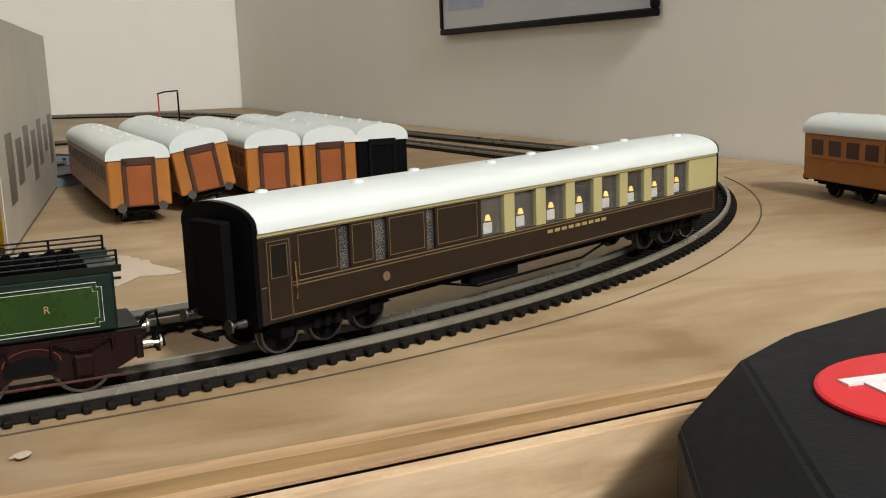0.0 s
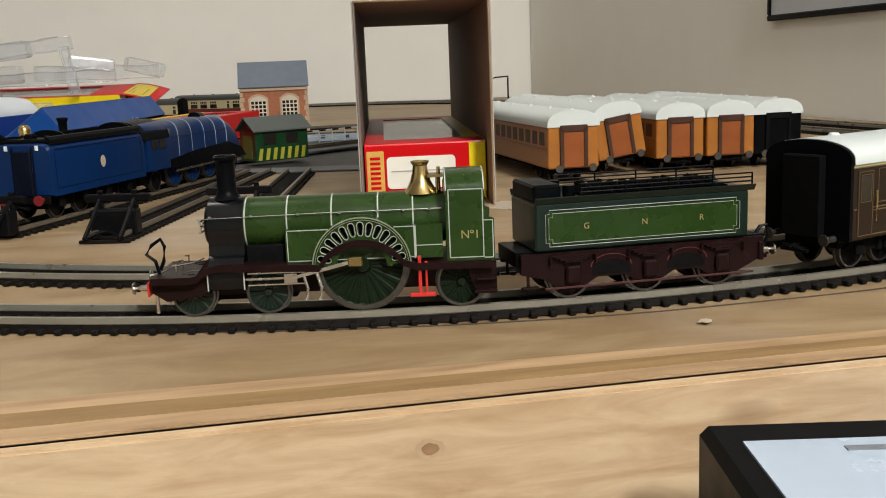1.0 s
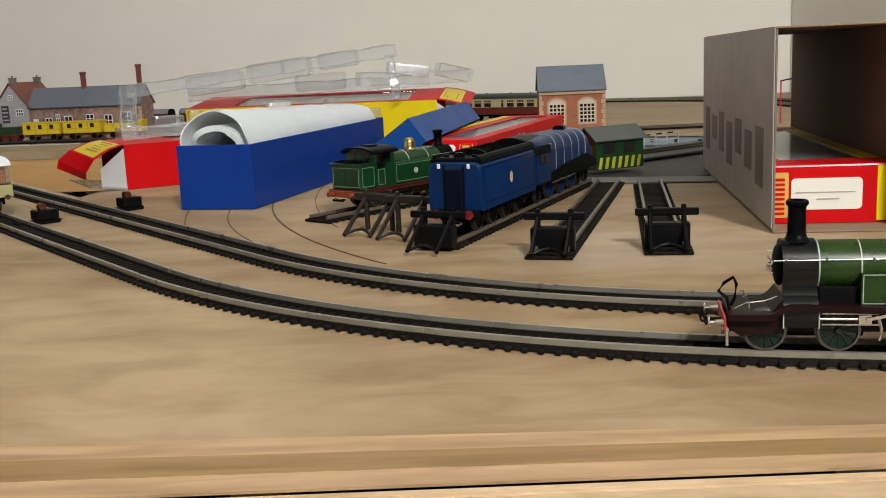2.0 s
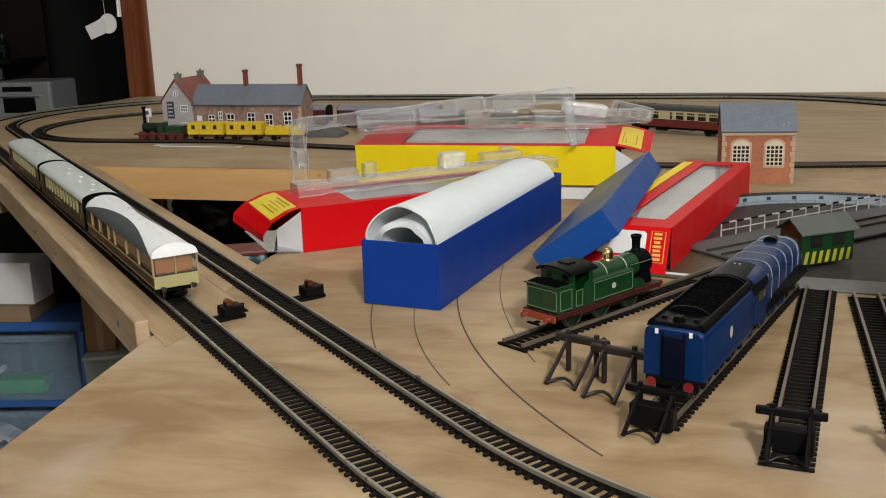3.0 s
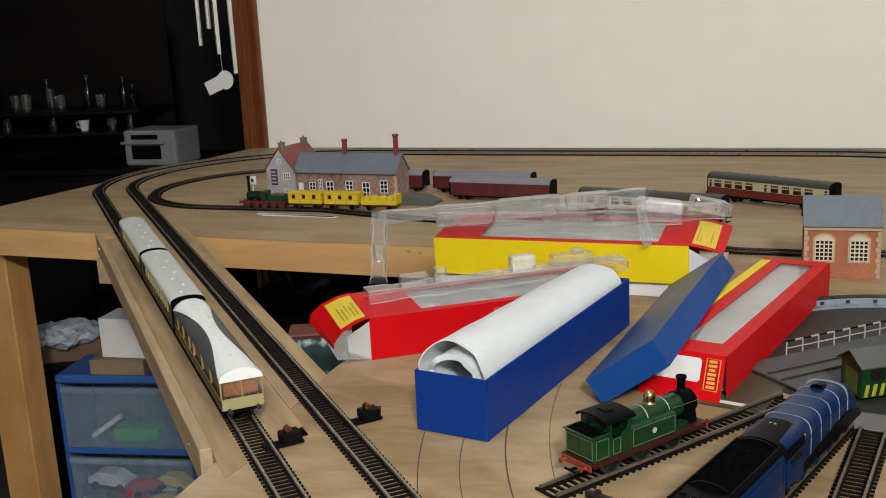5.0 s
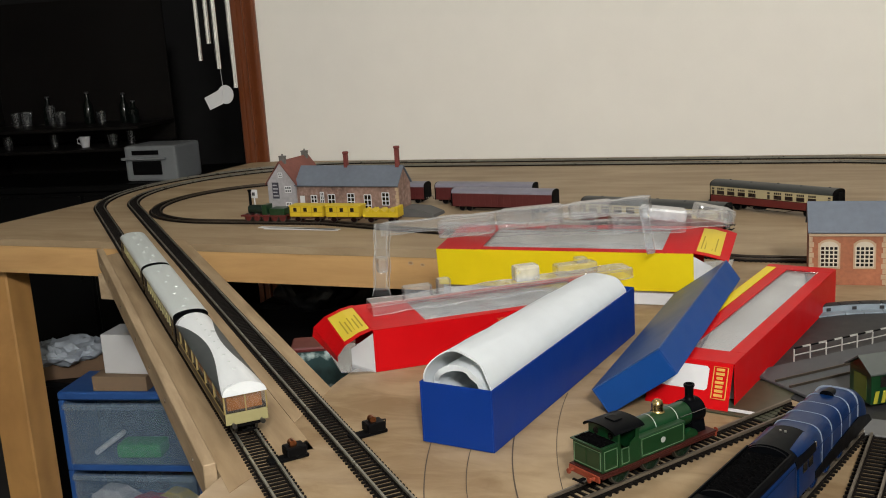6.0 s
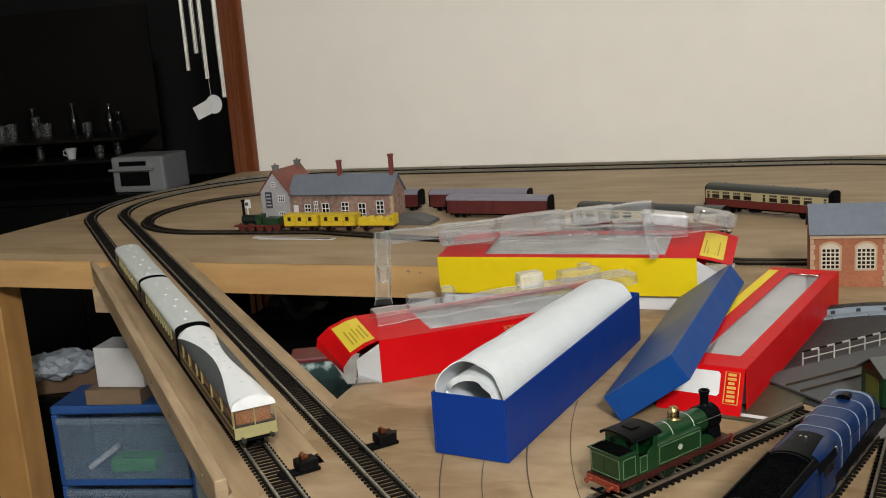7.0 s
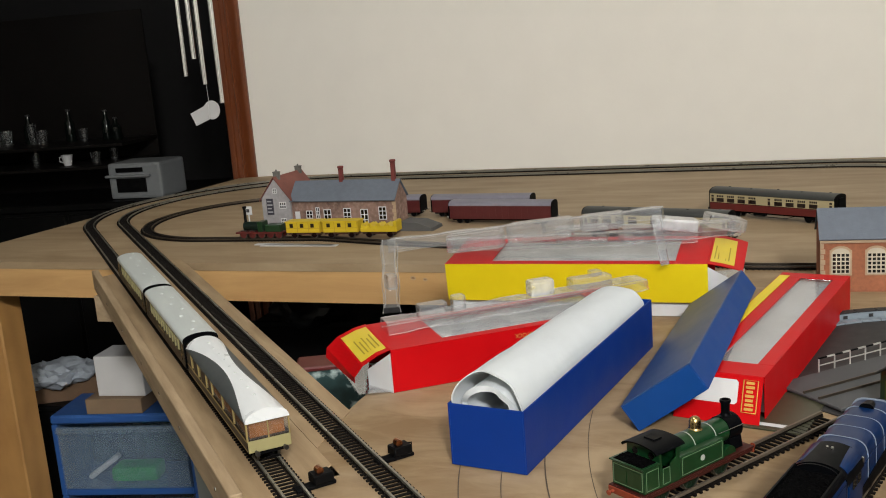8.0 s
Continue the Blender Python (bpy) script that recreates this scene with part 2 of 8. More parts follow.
def prism(bm, outline, axis, a, b, m=None):
    """A flat outline (pairs) pushed through from a to b along an axis: x -> (y, z), y -> (x, z), z -> (x, y)."""
    def at(p, h):
        return {"x": (h, p[0], p[1]), "y": (p[0], h, p[1]), "z": (p[0], p[1], h)}[axis]
    lo = [bm.verts.new(at(p, a)) for p in outline]
    hi = [bm.verts.new(at(p, b)) for p in outline]
    k = len(outline)
    bm.faces.new(lo[::-1])
    bm.faces.new(hi)
    for i in range(k):
        bm.faces.new((lo[i], lo[(i + 1) % k], hi[(i + 1) % k], hi[i]))
    if m is not None:
        bmesh.ops.transform(bm, matrix=m, verts=lo + hi)
    return bm


def tube(bm, pts, r, seg=8):
    """A round rod along points."""
    pts = [Vector(p) for p in pts]
    rings = []
    for i, p in enumerate(pts):
        d = (pts[min(i + 1, len(pts) - 1)] - pts[max(i - 1, 0)]).normalized()
        q = d.to_track_quat("Z", "Y").to_matrix()
        rings.append([bm.verts.new(p + q @ Vector((r * math.cos(2 * math.pi * k / seg), r * math.sin(2 * math.pi * k / seg), 0))) for k in range(seg)])
    for p, q in zip(rings, rings[1:]):
        for k in range(seg):
            bm.faces.new((p[k], p[(k + 1) % seg], q[(k + 1) % seg], q[k]))
    bm.faces.new(rings[0][::-1])
    bm.faces.new(rings[-1])
    return bm


def sweep(bm, line, shape, closed=False):
    """A cross-section (offset to the right, height) along a flat line of (point, normal to the right)."""
    rings = [[bm.verts.new((p[0] + n[0] * o, p[1] + n[1] * o, h)) for o, h in shape] for p, n in line]
    k = len(shape)
    pairs = list(zip(rings, rings[1:])) + ([(rings[-1], rings[0])] if closed else [])
    for a, b in pairs:
        for i in range(k):
            bm.faces.new((a[i], b[i], b[(i + 1) % k], a[(i + 1) % k]))
    if not closed:
        bm.faces.new(rings[0])
        bm.faces.new(rings[-1][::-1])
    return bm


def yaw_at(x, y, z, heading, roll=0.0):
    """Pose whose +X looks along the heading (degrees, from +x, anticlockwise)."""
    return pose(x, y, z, roll, 0, heading)


# ---- plan of the railway ----
RAIL = 0.0052
N_ST = Vector((0.824, 0.566)).normalized()
U_ST = Vector((-N_ST.y, N_ST.x))
C_LOW, C_RIGHT, C_TOP, C_LEFT = Vector((0.418, 0.898)), Vector((0.434, 0.898)), Vector((0.434, 1.953)), Vector((-0.620, 2.240))
R_OUT, R_LEFT = 0.495, 0.400
A_ST = math.degrees(math.atan2(-N_ST.y, -N_ST.x)) % 360
A_WALL = 79.8


def oval(inset=0.0, step=0.006):
    """The running line as points and right-hand normals, anticlockwise, moved inwards by inset."""
    marks = []
    for c, r, a0, a1 in ((C_LOW, R_OUT, A_ST, 270), (C_RIGHT, R_OUT, 270, 360), (C_TOP, R_OUT, 0, A_WALL), (C_LEFT, R_LEFT, A_WALL, A_ST)):
        r = r - inset
        k = max(4, int(r * radians(abs(a1 - a0)) / step))
        for i in range(k + 1):
            a = radians(a0 + (a1 - a0) * i / k)
            marks.append(c + Vector((r * math.cos(a), r * math.sin(a))))
    marks.append(marks[0].copy())
    return even(marks, step)


def even(marks, step):
    """Points at even steps along a line of marks, with right-hand normals."""
    out, left, prev = [marks[0].copy()], step, marks[0]
    for q in marks[1:]:
        d = (q - prev).length
        while d >= left and d > 1e-9:
            prev = prev + (q - prev) * (left / d)
            out.append(prev.copy())
            d, left = (q - prev).length, step
        left -= d
        prev = q
    line = []
    for i, p in enumerate(out):
        t = (out[min(i + 1, len(out) - 1)] - out[max(i - 1, 0)]).normalized()
        line.append((p, Vector((t.y, -t.x))))
    return line


def near_area(p):
    return p.y < 0.78 and p.x < 0.83 and p.x > -0.1


def track(name, line, label, rail_mat, near=None, pitch=0.0062, z=0.0):
    root = thing(name, pose(0, 0, z), label, "railway track", "model railway tracks")
    for side in (-1, 1):
        o = side * 0.00855
        shape = [(o - 0.0011, 0.0018), (o + 0.0011, 0.0018), (o + 0.0005, 0.0023), (o + 0.0005, 0.0028), (o + 0.0009, 0.0031), (o + 0.0009, 0.0052), (o - 0.0009, 0.0052), (o - 0.0009, 0.0031), (o - 0.0005, 0.0028), (o - 0.0005, 0.0023)]
        part("rail", sweep(B(), line, shape), rail_mat, root, scale=1.0)
        part("sleeper_web", sweep(B(), line, [(o - 0.0018, 0.0004), (o + 0.0018, 0.0004), (o + 0.0013, 0.0027), (o - 0.0013, 0.0027)]), SLEEPER, root, scale=1.0)
    ties = even([p for p, _ in line], pitch)
    sb = B()
    box(sb, (-0.0011, -0.0130, 0.0003), (0.0011, 0.0130, 0.0020), 0.0003)
    for s in (-1, 1):
        box(sb, (-0.0010, s * 0.00855 - 0.0017, 0.0020), (0.0010, s * 0.00855 + 0.0017, 0.0026))
    sleeper = mesh_of("sleeper", sb, SLEEPER)
    rest, made = [], 0
    for p, n in ties:
        m = pose(p.x, p.y, 0, 0, 0, math.degrees(math.atan2(n.x, -n.y)))
        if near and near(p) and made < 260:
            ob = new("sleeper", sleeper)
            ob.parent = root
            ob.matrix_local = m
            made += 1
        else:
            rest.append(m)
    if rest:
        vs, fs = [], []
        sv = [v.co.copy() for v in sleeper.vertices]
        sf = [tuple(p.vertices) for p in sleeper.polygons]
        for m in rest:
            k = len(vs)
            vs += [m @ v for v in sv]
            fs += [tuple(i + k for i in f) for f in sf]
        me = bpy.data.meshes.new("sleepers")
        me.from_pydata(vs, [], fs)
        me.materials.append(SLEEPER)
        ob = new("sleeper_run", me)
        ob.parent = root
        ob["kind"] = "stuff"
    return root


def along_straight(s, off=0.0):
    t0 = C_LOW - N_ST * R_OUT
    return t0 + U_ST * s + N_ST * off


# ---- room ----
def wall_y(x):
    return 2.60 - 0.18 * x


def wall_x(y):
    return 1.085 - 0.055 * (2.405 - y)


def slab(name, outline, z0, z1, mat, label="", kind="structure", bevel=0.0, category=""):
    bm = B()
    prism(bm, outline, "z", z0, z1)
    if bevel:
        bmesh.ops.bevel(bm, geom=[e for e in bm.edges], offset=bevel, segments=1, affect="EDGES")
    return solid(name, bm, mat, label, category, "", kind)


FLOOR_Z, CEIL_Z = -0.80, 1.60
slab("floor", [(-4.2, -1.9), (1.6, -1.9), (1.6, 3.2), (-4.2, 5.3)], FLOOR_Z - 0.05, FLOOR_Z, FLOORM, "carpeted floor, coloured dark for the shade under the layout")
slab("ceiling", [(-4.2, -1.9), (1.6, -1.9), (1.6, 3.2), (-4.2, 5.3)], CEIL_Z, CEIL_Z + 0.05, CEIL, "plain white ceiling")
slab("wall_north", [(-0.864, wall_y(-0.864)), (1.16, wall_y(1.16)), (1.18, wall_y(1.16) + 0.1), (-0.832, wall_y(-0.847) + 0.1)], FLOOR_Z, CEIL_Z, WALLM, "plain cream painted plaster wall behind the layout")
slab("wall_east", [(wall_x(2.40), 2.398), (wall_x(-1.9), -1.9), (wall_x(-1.9) + 0.1, -1.9), (wall_x(2.40) + 0.1, 2.39)], FLOOR_Z, CEIL_Z, WALLM, "plain cream painted plaster wall with a framed picture")
slab("wall_south", [(-4.2, -1.8), (1.2, -1.8), (1.2, -1.9), (-4.2, -1.9)], FLOOR_Z, CEIL_Z, WALLM, "plain cream painted wall behind the viewer")
slab("wall_west", [(-2.55, -1.8), (-2.45, -1.8), (-2.45, 1.0), (-2.55, 1.0)], FLOOR_Z, CEIL_Z, WALLM, "plain painted wall at the room's side")
slab("dark_recess_wall", [(-4.2, 4.30), (-0.6, 4.30), (-0.6, 4.40), (-4.2, 4.40)], FLOOR_Z, CEIL_Z, UNLITWALL, "wall of the room beyond, coloured black for its lack of light")
slab("dark_recess_side", [(-4.2, 1.0), (-4.1, 1.0), (-4.1, 4.3), (-4.2, 4.3)], FLOOR_Z, CEIL_Z, UNLITWALL, "side wall of the room beyond, coloured black for its lack of light")
slab("dark_recess_end", [(-0.72, wall_y(-0.72) + 0.12), (-0.62, wall_y(-0.72) + 0.1), (-0.62, 4.3), (-0.72, 4.3)], FLOOR_Z, CEIL_Z, UNLITWALL, "wall behind the door frame, coloured black for its lack of light")
slab("wall_lintel", [(-2.55, 1.0), (-2.45, 1.0), (-0.85, 2.78), (-0.92, 2.85)], 1.15, CEIL_Z, WALLM, "plain wall over the wide opening")

# stained jamb of the opening
jb = B()
ridge = [(0.0, 0.0), (0.003, -0.004), (0.014, -0.006), (0.016, -0.011), (0.019, -0.011), (0.021, -0.005), (0.034, -0.007), (0.038, -0.013), (0.041, -0.013), (0.044, -0.006), (0.062, -0.014), (0.068, -0.015), (0.072, -0.010), (0.072, 0.11), (0.002, 0.12)]
prism(jb, ridge, "z", FLOOR_Z, 1.15)
solid("door_jamb", jb, JAMB, "red-brown stained moulded timber door jamb", "door frame", "", "structure", m=pose(-0.934, wall_y(-0.899) - 0.005, 0))

# ---- baseboards ----
def far_edge(x):
    return 1.560 - 0.190 * x


def front_edge(x):
    return 0.352 - 0.067 * x


def trim_edge(x):
    return 0.393 - 0.113 * x


def board(name, outline, mat, label):
    bm = B()
    prism(bm, outline, "z", -0.012, 0.0)
    return solid(name, bm, mat, label, "baseboard", "", "structure")


board("baseboard_near", [(-0.205, trim_edge(-0.205)), (wall_x(0.3) - 0.004, trim_edge(wall_x(0.3) - 0.004)), (wall_x(1.36) - 0.004, far_edge(1.0) - 0.001), (-0.02, far_edge(-0.02) - 0.001), (-0.10, 1.22), (-0.140, 1.03), (-0.168, 0.83)], PLY, "scuffed plywood baseboard top with pencil lines and pale stains")
board("baseboard_far", [(-1.130, far_edge(-1.13)), (wall_x(1.36) - 0.004, far_edge(1.03)), (wall_x(2.39) - 0.004, 2.40), (-0.83, wall_y(-0.83) - 0.004), (-0.90, wall_y(-0.90) - 0.02), (-0.91, 2.735)], PLY_FAR, "pale plywood baseboard top of the far part of the layout")
# edge trim along the front
TRIMD = wood("edge_trim_groove", (0.190, 0.112, 0.042), (0.285, 0.180, 0.078), along=-4, scale=20.0, stretch=9.0, blot=0.5, rough=0.6)
trim = thing("edge_trim", None, "pale timber edge strip with a shallow darker groove", "trim", "", "structure")


def lane(x, f):
    return front_edge(x) + (trim_edge(x) - 0.0003 - front_edge(x)) * f


for nm, f0, f1, z0, z1, mt in (("strip", 0.0, 1.0, -0.0007, 0.0001, TRIM), ("groove", 0.30, 0.66, -0.0005, 0.00025, TRIMD)):
    tb = B()
    prism(tb, [(-0.205, lane(-0.205, f0)), (0.86, lane(0.86, f0)), (0.86, lane(0.86, f1)), (-0.205, lane(-0.205, f1))], "z", z0, z1)
    part(nm, tb, mt, trim, scale=1.0)
fb = B()
prism(fb, [(-0.205, front_edge(-0.205) - 0.0055), (0.99, front_edge(0.99) - 0.0055), (0.99, front_edge(0.99) - 0.0010), (-0.205, front_edge(-0.205) - 0.0010)], "z", -0.105, -0.0006)
bmesh.ops.bevel(fb, geom=fb.edges[:], offset=0.0008, segments=2, affect="EDGES")
solid("front_beam", fb, PINE, "pale knotty pine beam under the board's front edge", "beam", "", "structure")
lb = B()
prism(lb, [(-0.205, 0.372), (-0.168, 0.83), (-0.152, 0.83), (-0.188, 0.372)], "z", -0.075, -0.0125)
solid("side_beam", lb, PINE, "pale pine beam under the board's side", "beam", "", "structure")
ff = B()
prism(ff, [(-1.130, far_edge(-1.13) - 0.004), (-0.02, far_edge(-0.02) - 0.004), (-0.02, far_edge(-0.02) + 0.016), (-1.130, far_edge(-1.13) + 0.016)], "z", -0.062, -0.0125)
solid("far_front_beam", ff, FARFACE, "smooth pine beam along the far board's front", "beam", "", "structure")
lt = B()
prism(lt, [(-1.130, far_edge(-1.13) - 0.005), (-0.02, far_edge(-0.02) - 0.005), (-0.02, far_edge(-0.02) - 0.0005), (-1.130, far_edge(-1.13) - 0.0005)], "z", -0.012, 0.0)
solid("far_edge_trim", lt, PLY_FAR, "ply edge of the far board", "trim", "", "structure")
# legs
for nm, x, y in (("table_leg", -1.055, 1.815), ("table_leg", -0.10, 1.64), ("table_leg", -0.17, 0.42), ("table_leg", 0.93, 0.40)):
    g = B()
    box(g, (-0.040, -0.030, FLOOR_Z), (0.040, 0.030, -0.064), 0.003)
    solid("table_leg", g, LEG, "square orange-brown timber table leg", "table leg", "table legs", m=pose(x, y, 0, 0, 0, -10))

# bridge across the gap: deck, side strip and bracket
dk = B()
c0, c1, c2, c3 = along_straight(0.235, -0.034), along_straight(0.300, 0.042), along_straight(1.235, 0.042), along_straight(1.20, -0.034)
prism(dk, [tuple(c0), tuple(c1), tuple(c2), tuple(c3)], "z", 0.0001, 0.0005)
solid("bridge_deck", dk, PLANK, "thin timber deck carrying the outer track over the gap", "bridge deck", "", "structure")
dk = B()
c0, c1, c2, c3 = along_straight(0.340, 0.0425), along_straight(0.404, 0.0945), along_straight(1.245, 0.0985), along_straight(1.245, 0.0425)
prism(dk, [tuple(c0), tuple(c1), tuple(c2), tuple(c3)], "z", -0.012, 0.0005)
solid("bridge_deck", dk, PLANK, "timber deck carrying the inner track over the gap", "bridge deck", "", "structure")
dk = B()
c0, c1, c2, c3 = along_straight(0.28, -0.034), along_straight(0.28, 0.0415), along_straight(1.19, 0.0415), along_straight(1.19, -0.034)
prism(dk, [tuple(c0), tuple(c1), tuple(c2), tuple(c3)], "z", -0.014, 0.0)
solid("bridge_bearer", dk, PLANK, "timber bearer under the bridge deck", "bridge deck", "", "structure")
fs = B()
c0, c1, c2, c3 = along_straight(0.268, -0.046), along_straight(0.268, -0.036), along_straight(1.21, -0.036), along_straight(1.21, -0.046)
prism(fs, [tuple(c0), tuple(c1), tuple(c2), tuple(c3)], "z", -0.019, 0.011)
bmesh.ops.bevel(fs, geom=fs.edges[:], offset=0.0008, segments=1, affect="EDGES")
fas = solid("side_strip", fs, FASCIA, "rough-sawn timber strip guarding the bridge's side", "side strip", "", "structure")
for s in (0.32, 0.47, 0.58, 0.70, 0.86, 1.02, 1.15):
    p = along_straight(s, -0.0462)
    sc = B()
    cyl(sc, (p.x, p.y, -0.004), (p.x - N_ST.x * 0.0006, p.y - N_ST.y * 0.0006, -0.004), 0.0022, seg=10)
    part("screw_head", sc, STEEL, fas, scale=1.0)
bk = B()
box(bk, (-0.014, -0.012, -0.060), (0.014, 0.012, -0.0195), 0.001)
p = along_straight(1.16, -0.034)
solid("bracket_block", bk, FASCIA, "timber block under the bridge's end", "block", "", "structure", m=pose(p.x, p.y, 0, 0, 0, -10))

# ---- pencil lines on the board ----
def mark(name, line, w=0.0005, z=0.0004):
    bm = B()
    sweep(bm, line, [(-w, 0.0001), (w, 0.0001), (w, z), (-w, z)])
    return solid(name, bm, PENCIL, "thin dark curved line drawn on the board", "pencil line", "drawn lines", "structure")


arc = [(C_LOW if d < 270 else C_RIGHT) + Vector((math.cos(radians(d)), math.sin(radians(d)))) * (R_OUT + 0.026 - 0.016 * max(0.0, (288 - d) / 36)) for d in range(252, 334, 2)]
mark("drawn_line", even(arc, 0.006), 0.0003)
for cx, cy, r, a0, a1, w in ((0.611, 0.938, 0.636, 183, 199, 0.0004), (0.435, 0.895, 0.425, 182, 204, 0.0003), (0.599, 0.932, 0.559, 182, 213, 0.0005), (0.740, 0.942, 0.667, 175, 196, 0.00025)):
    mark("drawn_line", even([Vector((cx + r * math.cos(radians(a / 2)), cy + r * math.sin(radians(a / 2)))) for a in range(2 * a0, 2 * a1 + 1)], 0.006), w)

# ---- tracks ----
track("outer_track", oval(0.0), "outer oval of model track, nickel rails on black sleepers", RAILM, near_area)
track("inner_track", oval(0.067), "inner oval of model track, nickel rails on black sleepers", RAILM, near_area)


def straight_line(a, b, step=0.01):
    return even([Vector(a), Vector(b)], step)


D1, D2, D3, DT = Vector((0.461, 0.887)), Vector((0.321, 0.947)), Vector((0.228, 0.974)), Vector((0.695, 0.719))
S1, S2, S3, ST = Vector((0.1598, 0.6651)), Vector((0.215, 0.617)), Vector((0.278, 0.612)), Vector((0.0835, 0.7875))
track("siding_track", straight_line(S1, S1 + D1 * 0.30), "short siding of model track with a buffer stop", RAILSD, lambda p: True)
track("siding_track", straight_line(S2, S2 + D2 * 0.315), "short siding of model track with a buffer stop", RAILSD, lambda p: True)
track("siding_track", straight_line(S3, S3 + D3 * 0.290), "short siding of model track with a buffer stop", RAILSD, lambda p: True)
track("siding_track", straight_line(ST, ST + DT * 0.265), "short siding of model track", RAILSD, lambda p: True)
CL, RL = Vector((-0.600, 2.085)), 0.235
loop = [CL + Vector((RL * math.cos(radians(a)), RL * math.sin(radians(a)))) for a in range(66, 262, 4)]
e = loop[-1]
loop += [e + Vector((0.984, -0.165)) * d for d in (0.1, 0.25)]
loop += [Vector((-0.256, 1.745)), Vector((-0.05, 1.662)), Vector((0.13, 1.560)), Vector((0.269, 1.495)), Vector((0.346, 1.482)), Vector((0.62, 1.470))]
track("branch_track", even(loop, 0.008), "inner branch of tarnished model track before the station", RAILOLD, None)

# ---- model railway vehicles: colours ----
GREEN_LOCO = paint("loco_green", (0.0138, 0.0345, 0.0050), rough=0.28, vary=0.12, scale=90, coat=0.05, spec=0.3)
GREEN_DARK = paint("border_green", (0.0035, 0.012, 0.008), rough=0.36, vary=0.1, scale=90, coat=0.1, spec=0.3)
# loco green darkened: the shade on the wheels is in this colour
SHADEGREEN = paint("wheel_green", (0.0036, 0.0092, 0.0032), rough=0.45, vary=0.3, scale=90, spec=0.15)
MAROON = paint("frame_maroon", (0.0095, 0.0030, 0.0029), rough=0.40, vary=0.2, scale=90, spec=0.13)
LOCOBLACK = paint("smokebox_black", (0.0022, 0.0025, 0.0032), rough=0.36, vary=0.15, scale=150, spec=0.05)
GLOSSBLACK = paint("gloss_black", (0.0022, 0.0026, 0.0036), rough=0.20, vary=0.1, scale=150, spec=0.35)
LINING = paint("white_lining", (0.3472, 0.3696, 0.336), rough=0.5, vary=0.05)
REDP = paint("signal_red", (0.465, 0.0225, 0.0165), rough=0.4, vary=0.1)
GOLD = paint("gold_transfer", (0.385, 0.294, 0.119), rough=0.4, metal=0.4, vary=0.1)
TYRE = paint("wheel_tyre", (0.1155, 0.1116, 0.1039), rough=0.35, metal=0.9, vary=0.2)
COAL = paint("coal", (0.0018, 0.0018, 0.002), rough=0.9, vary=0.5, scale=300, bump=0.8, bscale=300, spec=0.02)
UMBER = paint("pullman_umber", (0.0165, 0.0098, 0.0062), rough=0.38, vary=0.1, spec=0.2)
CREAM = paint("pullman_cream", (0.312, 0.282, 0.132), rough=0.42, vary=0.06)
ROOFW = paint("white_roof", (0.54, 0.585, 0.575), rough=0.33, vary=0.03, scale=40)
ROOFO = paint("clean_white_roof", (0.74, 0.775, 0.79), rough=0.30, vary=0.03, scale=40)
ROOFG = paint("grey_roof", (0.0525, 0.06037, 0.06037), rough=0.5, vary=0.1)
GLASSD = paint("dark_window", (0.012, 0.0104, 0.0088), rough=0.12, vary=0.2, spec=0.6)
BLINDW = paint("white_table", (0.56, 0.544, 0.504), rough=0.6, vary=0.08)
LAMPGLOW = paint("lit_table_lamp", (1.0, 0.52, 0.10), rough=0.5, glow=0.7)
LINEGOLD = paint("thin_gold_line", (0.13, 0.092, 0.042), rough=0.45, metal=0.2, vary=0.3, scale=90)
# amber colour paints in the carriage's inner light; nothing here glows
AMBER = paint("interior_painted_lit", (0.30, 0.098, 0.012), rough=0.6, vary=0.4, scale=120, spec=0.2)
TEAK = paint("varnished_teak", (0.3182, 0.1147, 0.01628), rough=0.33, vary=0.22, scale=60, coat=0.3)
TEAKD = paint("dark_teak", (0.0425, 0.014, 0.006), rough=0.4, vary=0.2, scale=60)
TEAKM = paint("mid_teak", (0.2304, 0.0612, 0.01152), rough=0.35, vary=0.2, scale=60)
CARMINE = paint("carmine", (0.1, 0.0125, 0.011), rough=0.4, vary=0.1)
CREAMB = paint("coach_cream", (0.3696, 0.3192, 0.1848), rough=0.42, vary=0.06)
BLUEE = paint("express_blue", (0.0017, 0.0165, 0.071), rough=0.33, vary=0.08, coat=0.05, spec=0.14)
TANKG = paint("tank_green", (0.0030, 0.0320, 0.0085), rough=0.34, vary=0.08, coat=0.3)
ORANGE = paint("vermilion", (0.225, 0.03825, 0.01575), rough=0.45, vary=0.1)
FRAMEBR = paint("brown_frames", (0.06, 0.0225, 0.014), rough=0.45, vary=0.15)
YELLOWC = paint("coach_yellow", (0.576, 0.416, 0.016), rough=0.45, vary=0.07)
VANRED = paint("van_bauxite", (0.078, 0.01, 0.01), rough=0.5, vary=0.12)
SLATE = paint("slate_grey", (0.12, 0.1425, 0.1762), rough=0.7, vary=0.15, scale=120, bump=0.3, bscale=500)


def text(name, body, size, at, mat, parent, rot=(90, 0, 0), extrude=0.05, squash=1.0):
    """Lettering in the built-in font, in millimetres under a thing."""
    cu = bpy.data.curves.new(name, "FONT")
    cu.body, cu.size, cu.extrude = body, size * MM, extrude * MM
    cu.align_x, cu.align_y = "CENTER", "CENTER"
    cu.materials.append(mat)
    ob = new(name, cu)
    ob.parent = parent
    ob.matrix_local = pose(at[0] * MM, at[1] * MM, at[2] * MM, *rot) @ Matrix.Diagonal((squash, 1, 1, 1))
    return ob


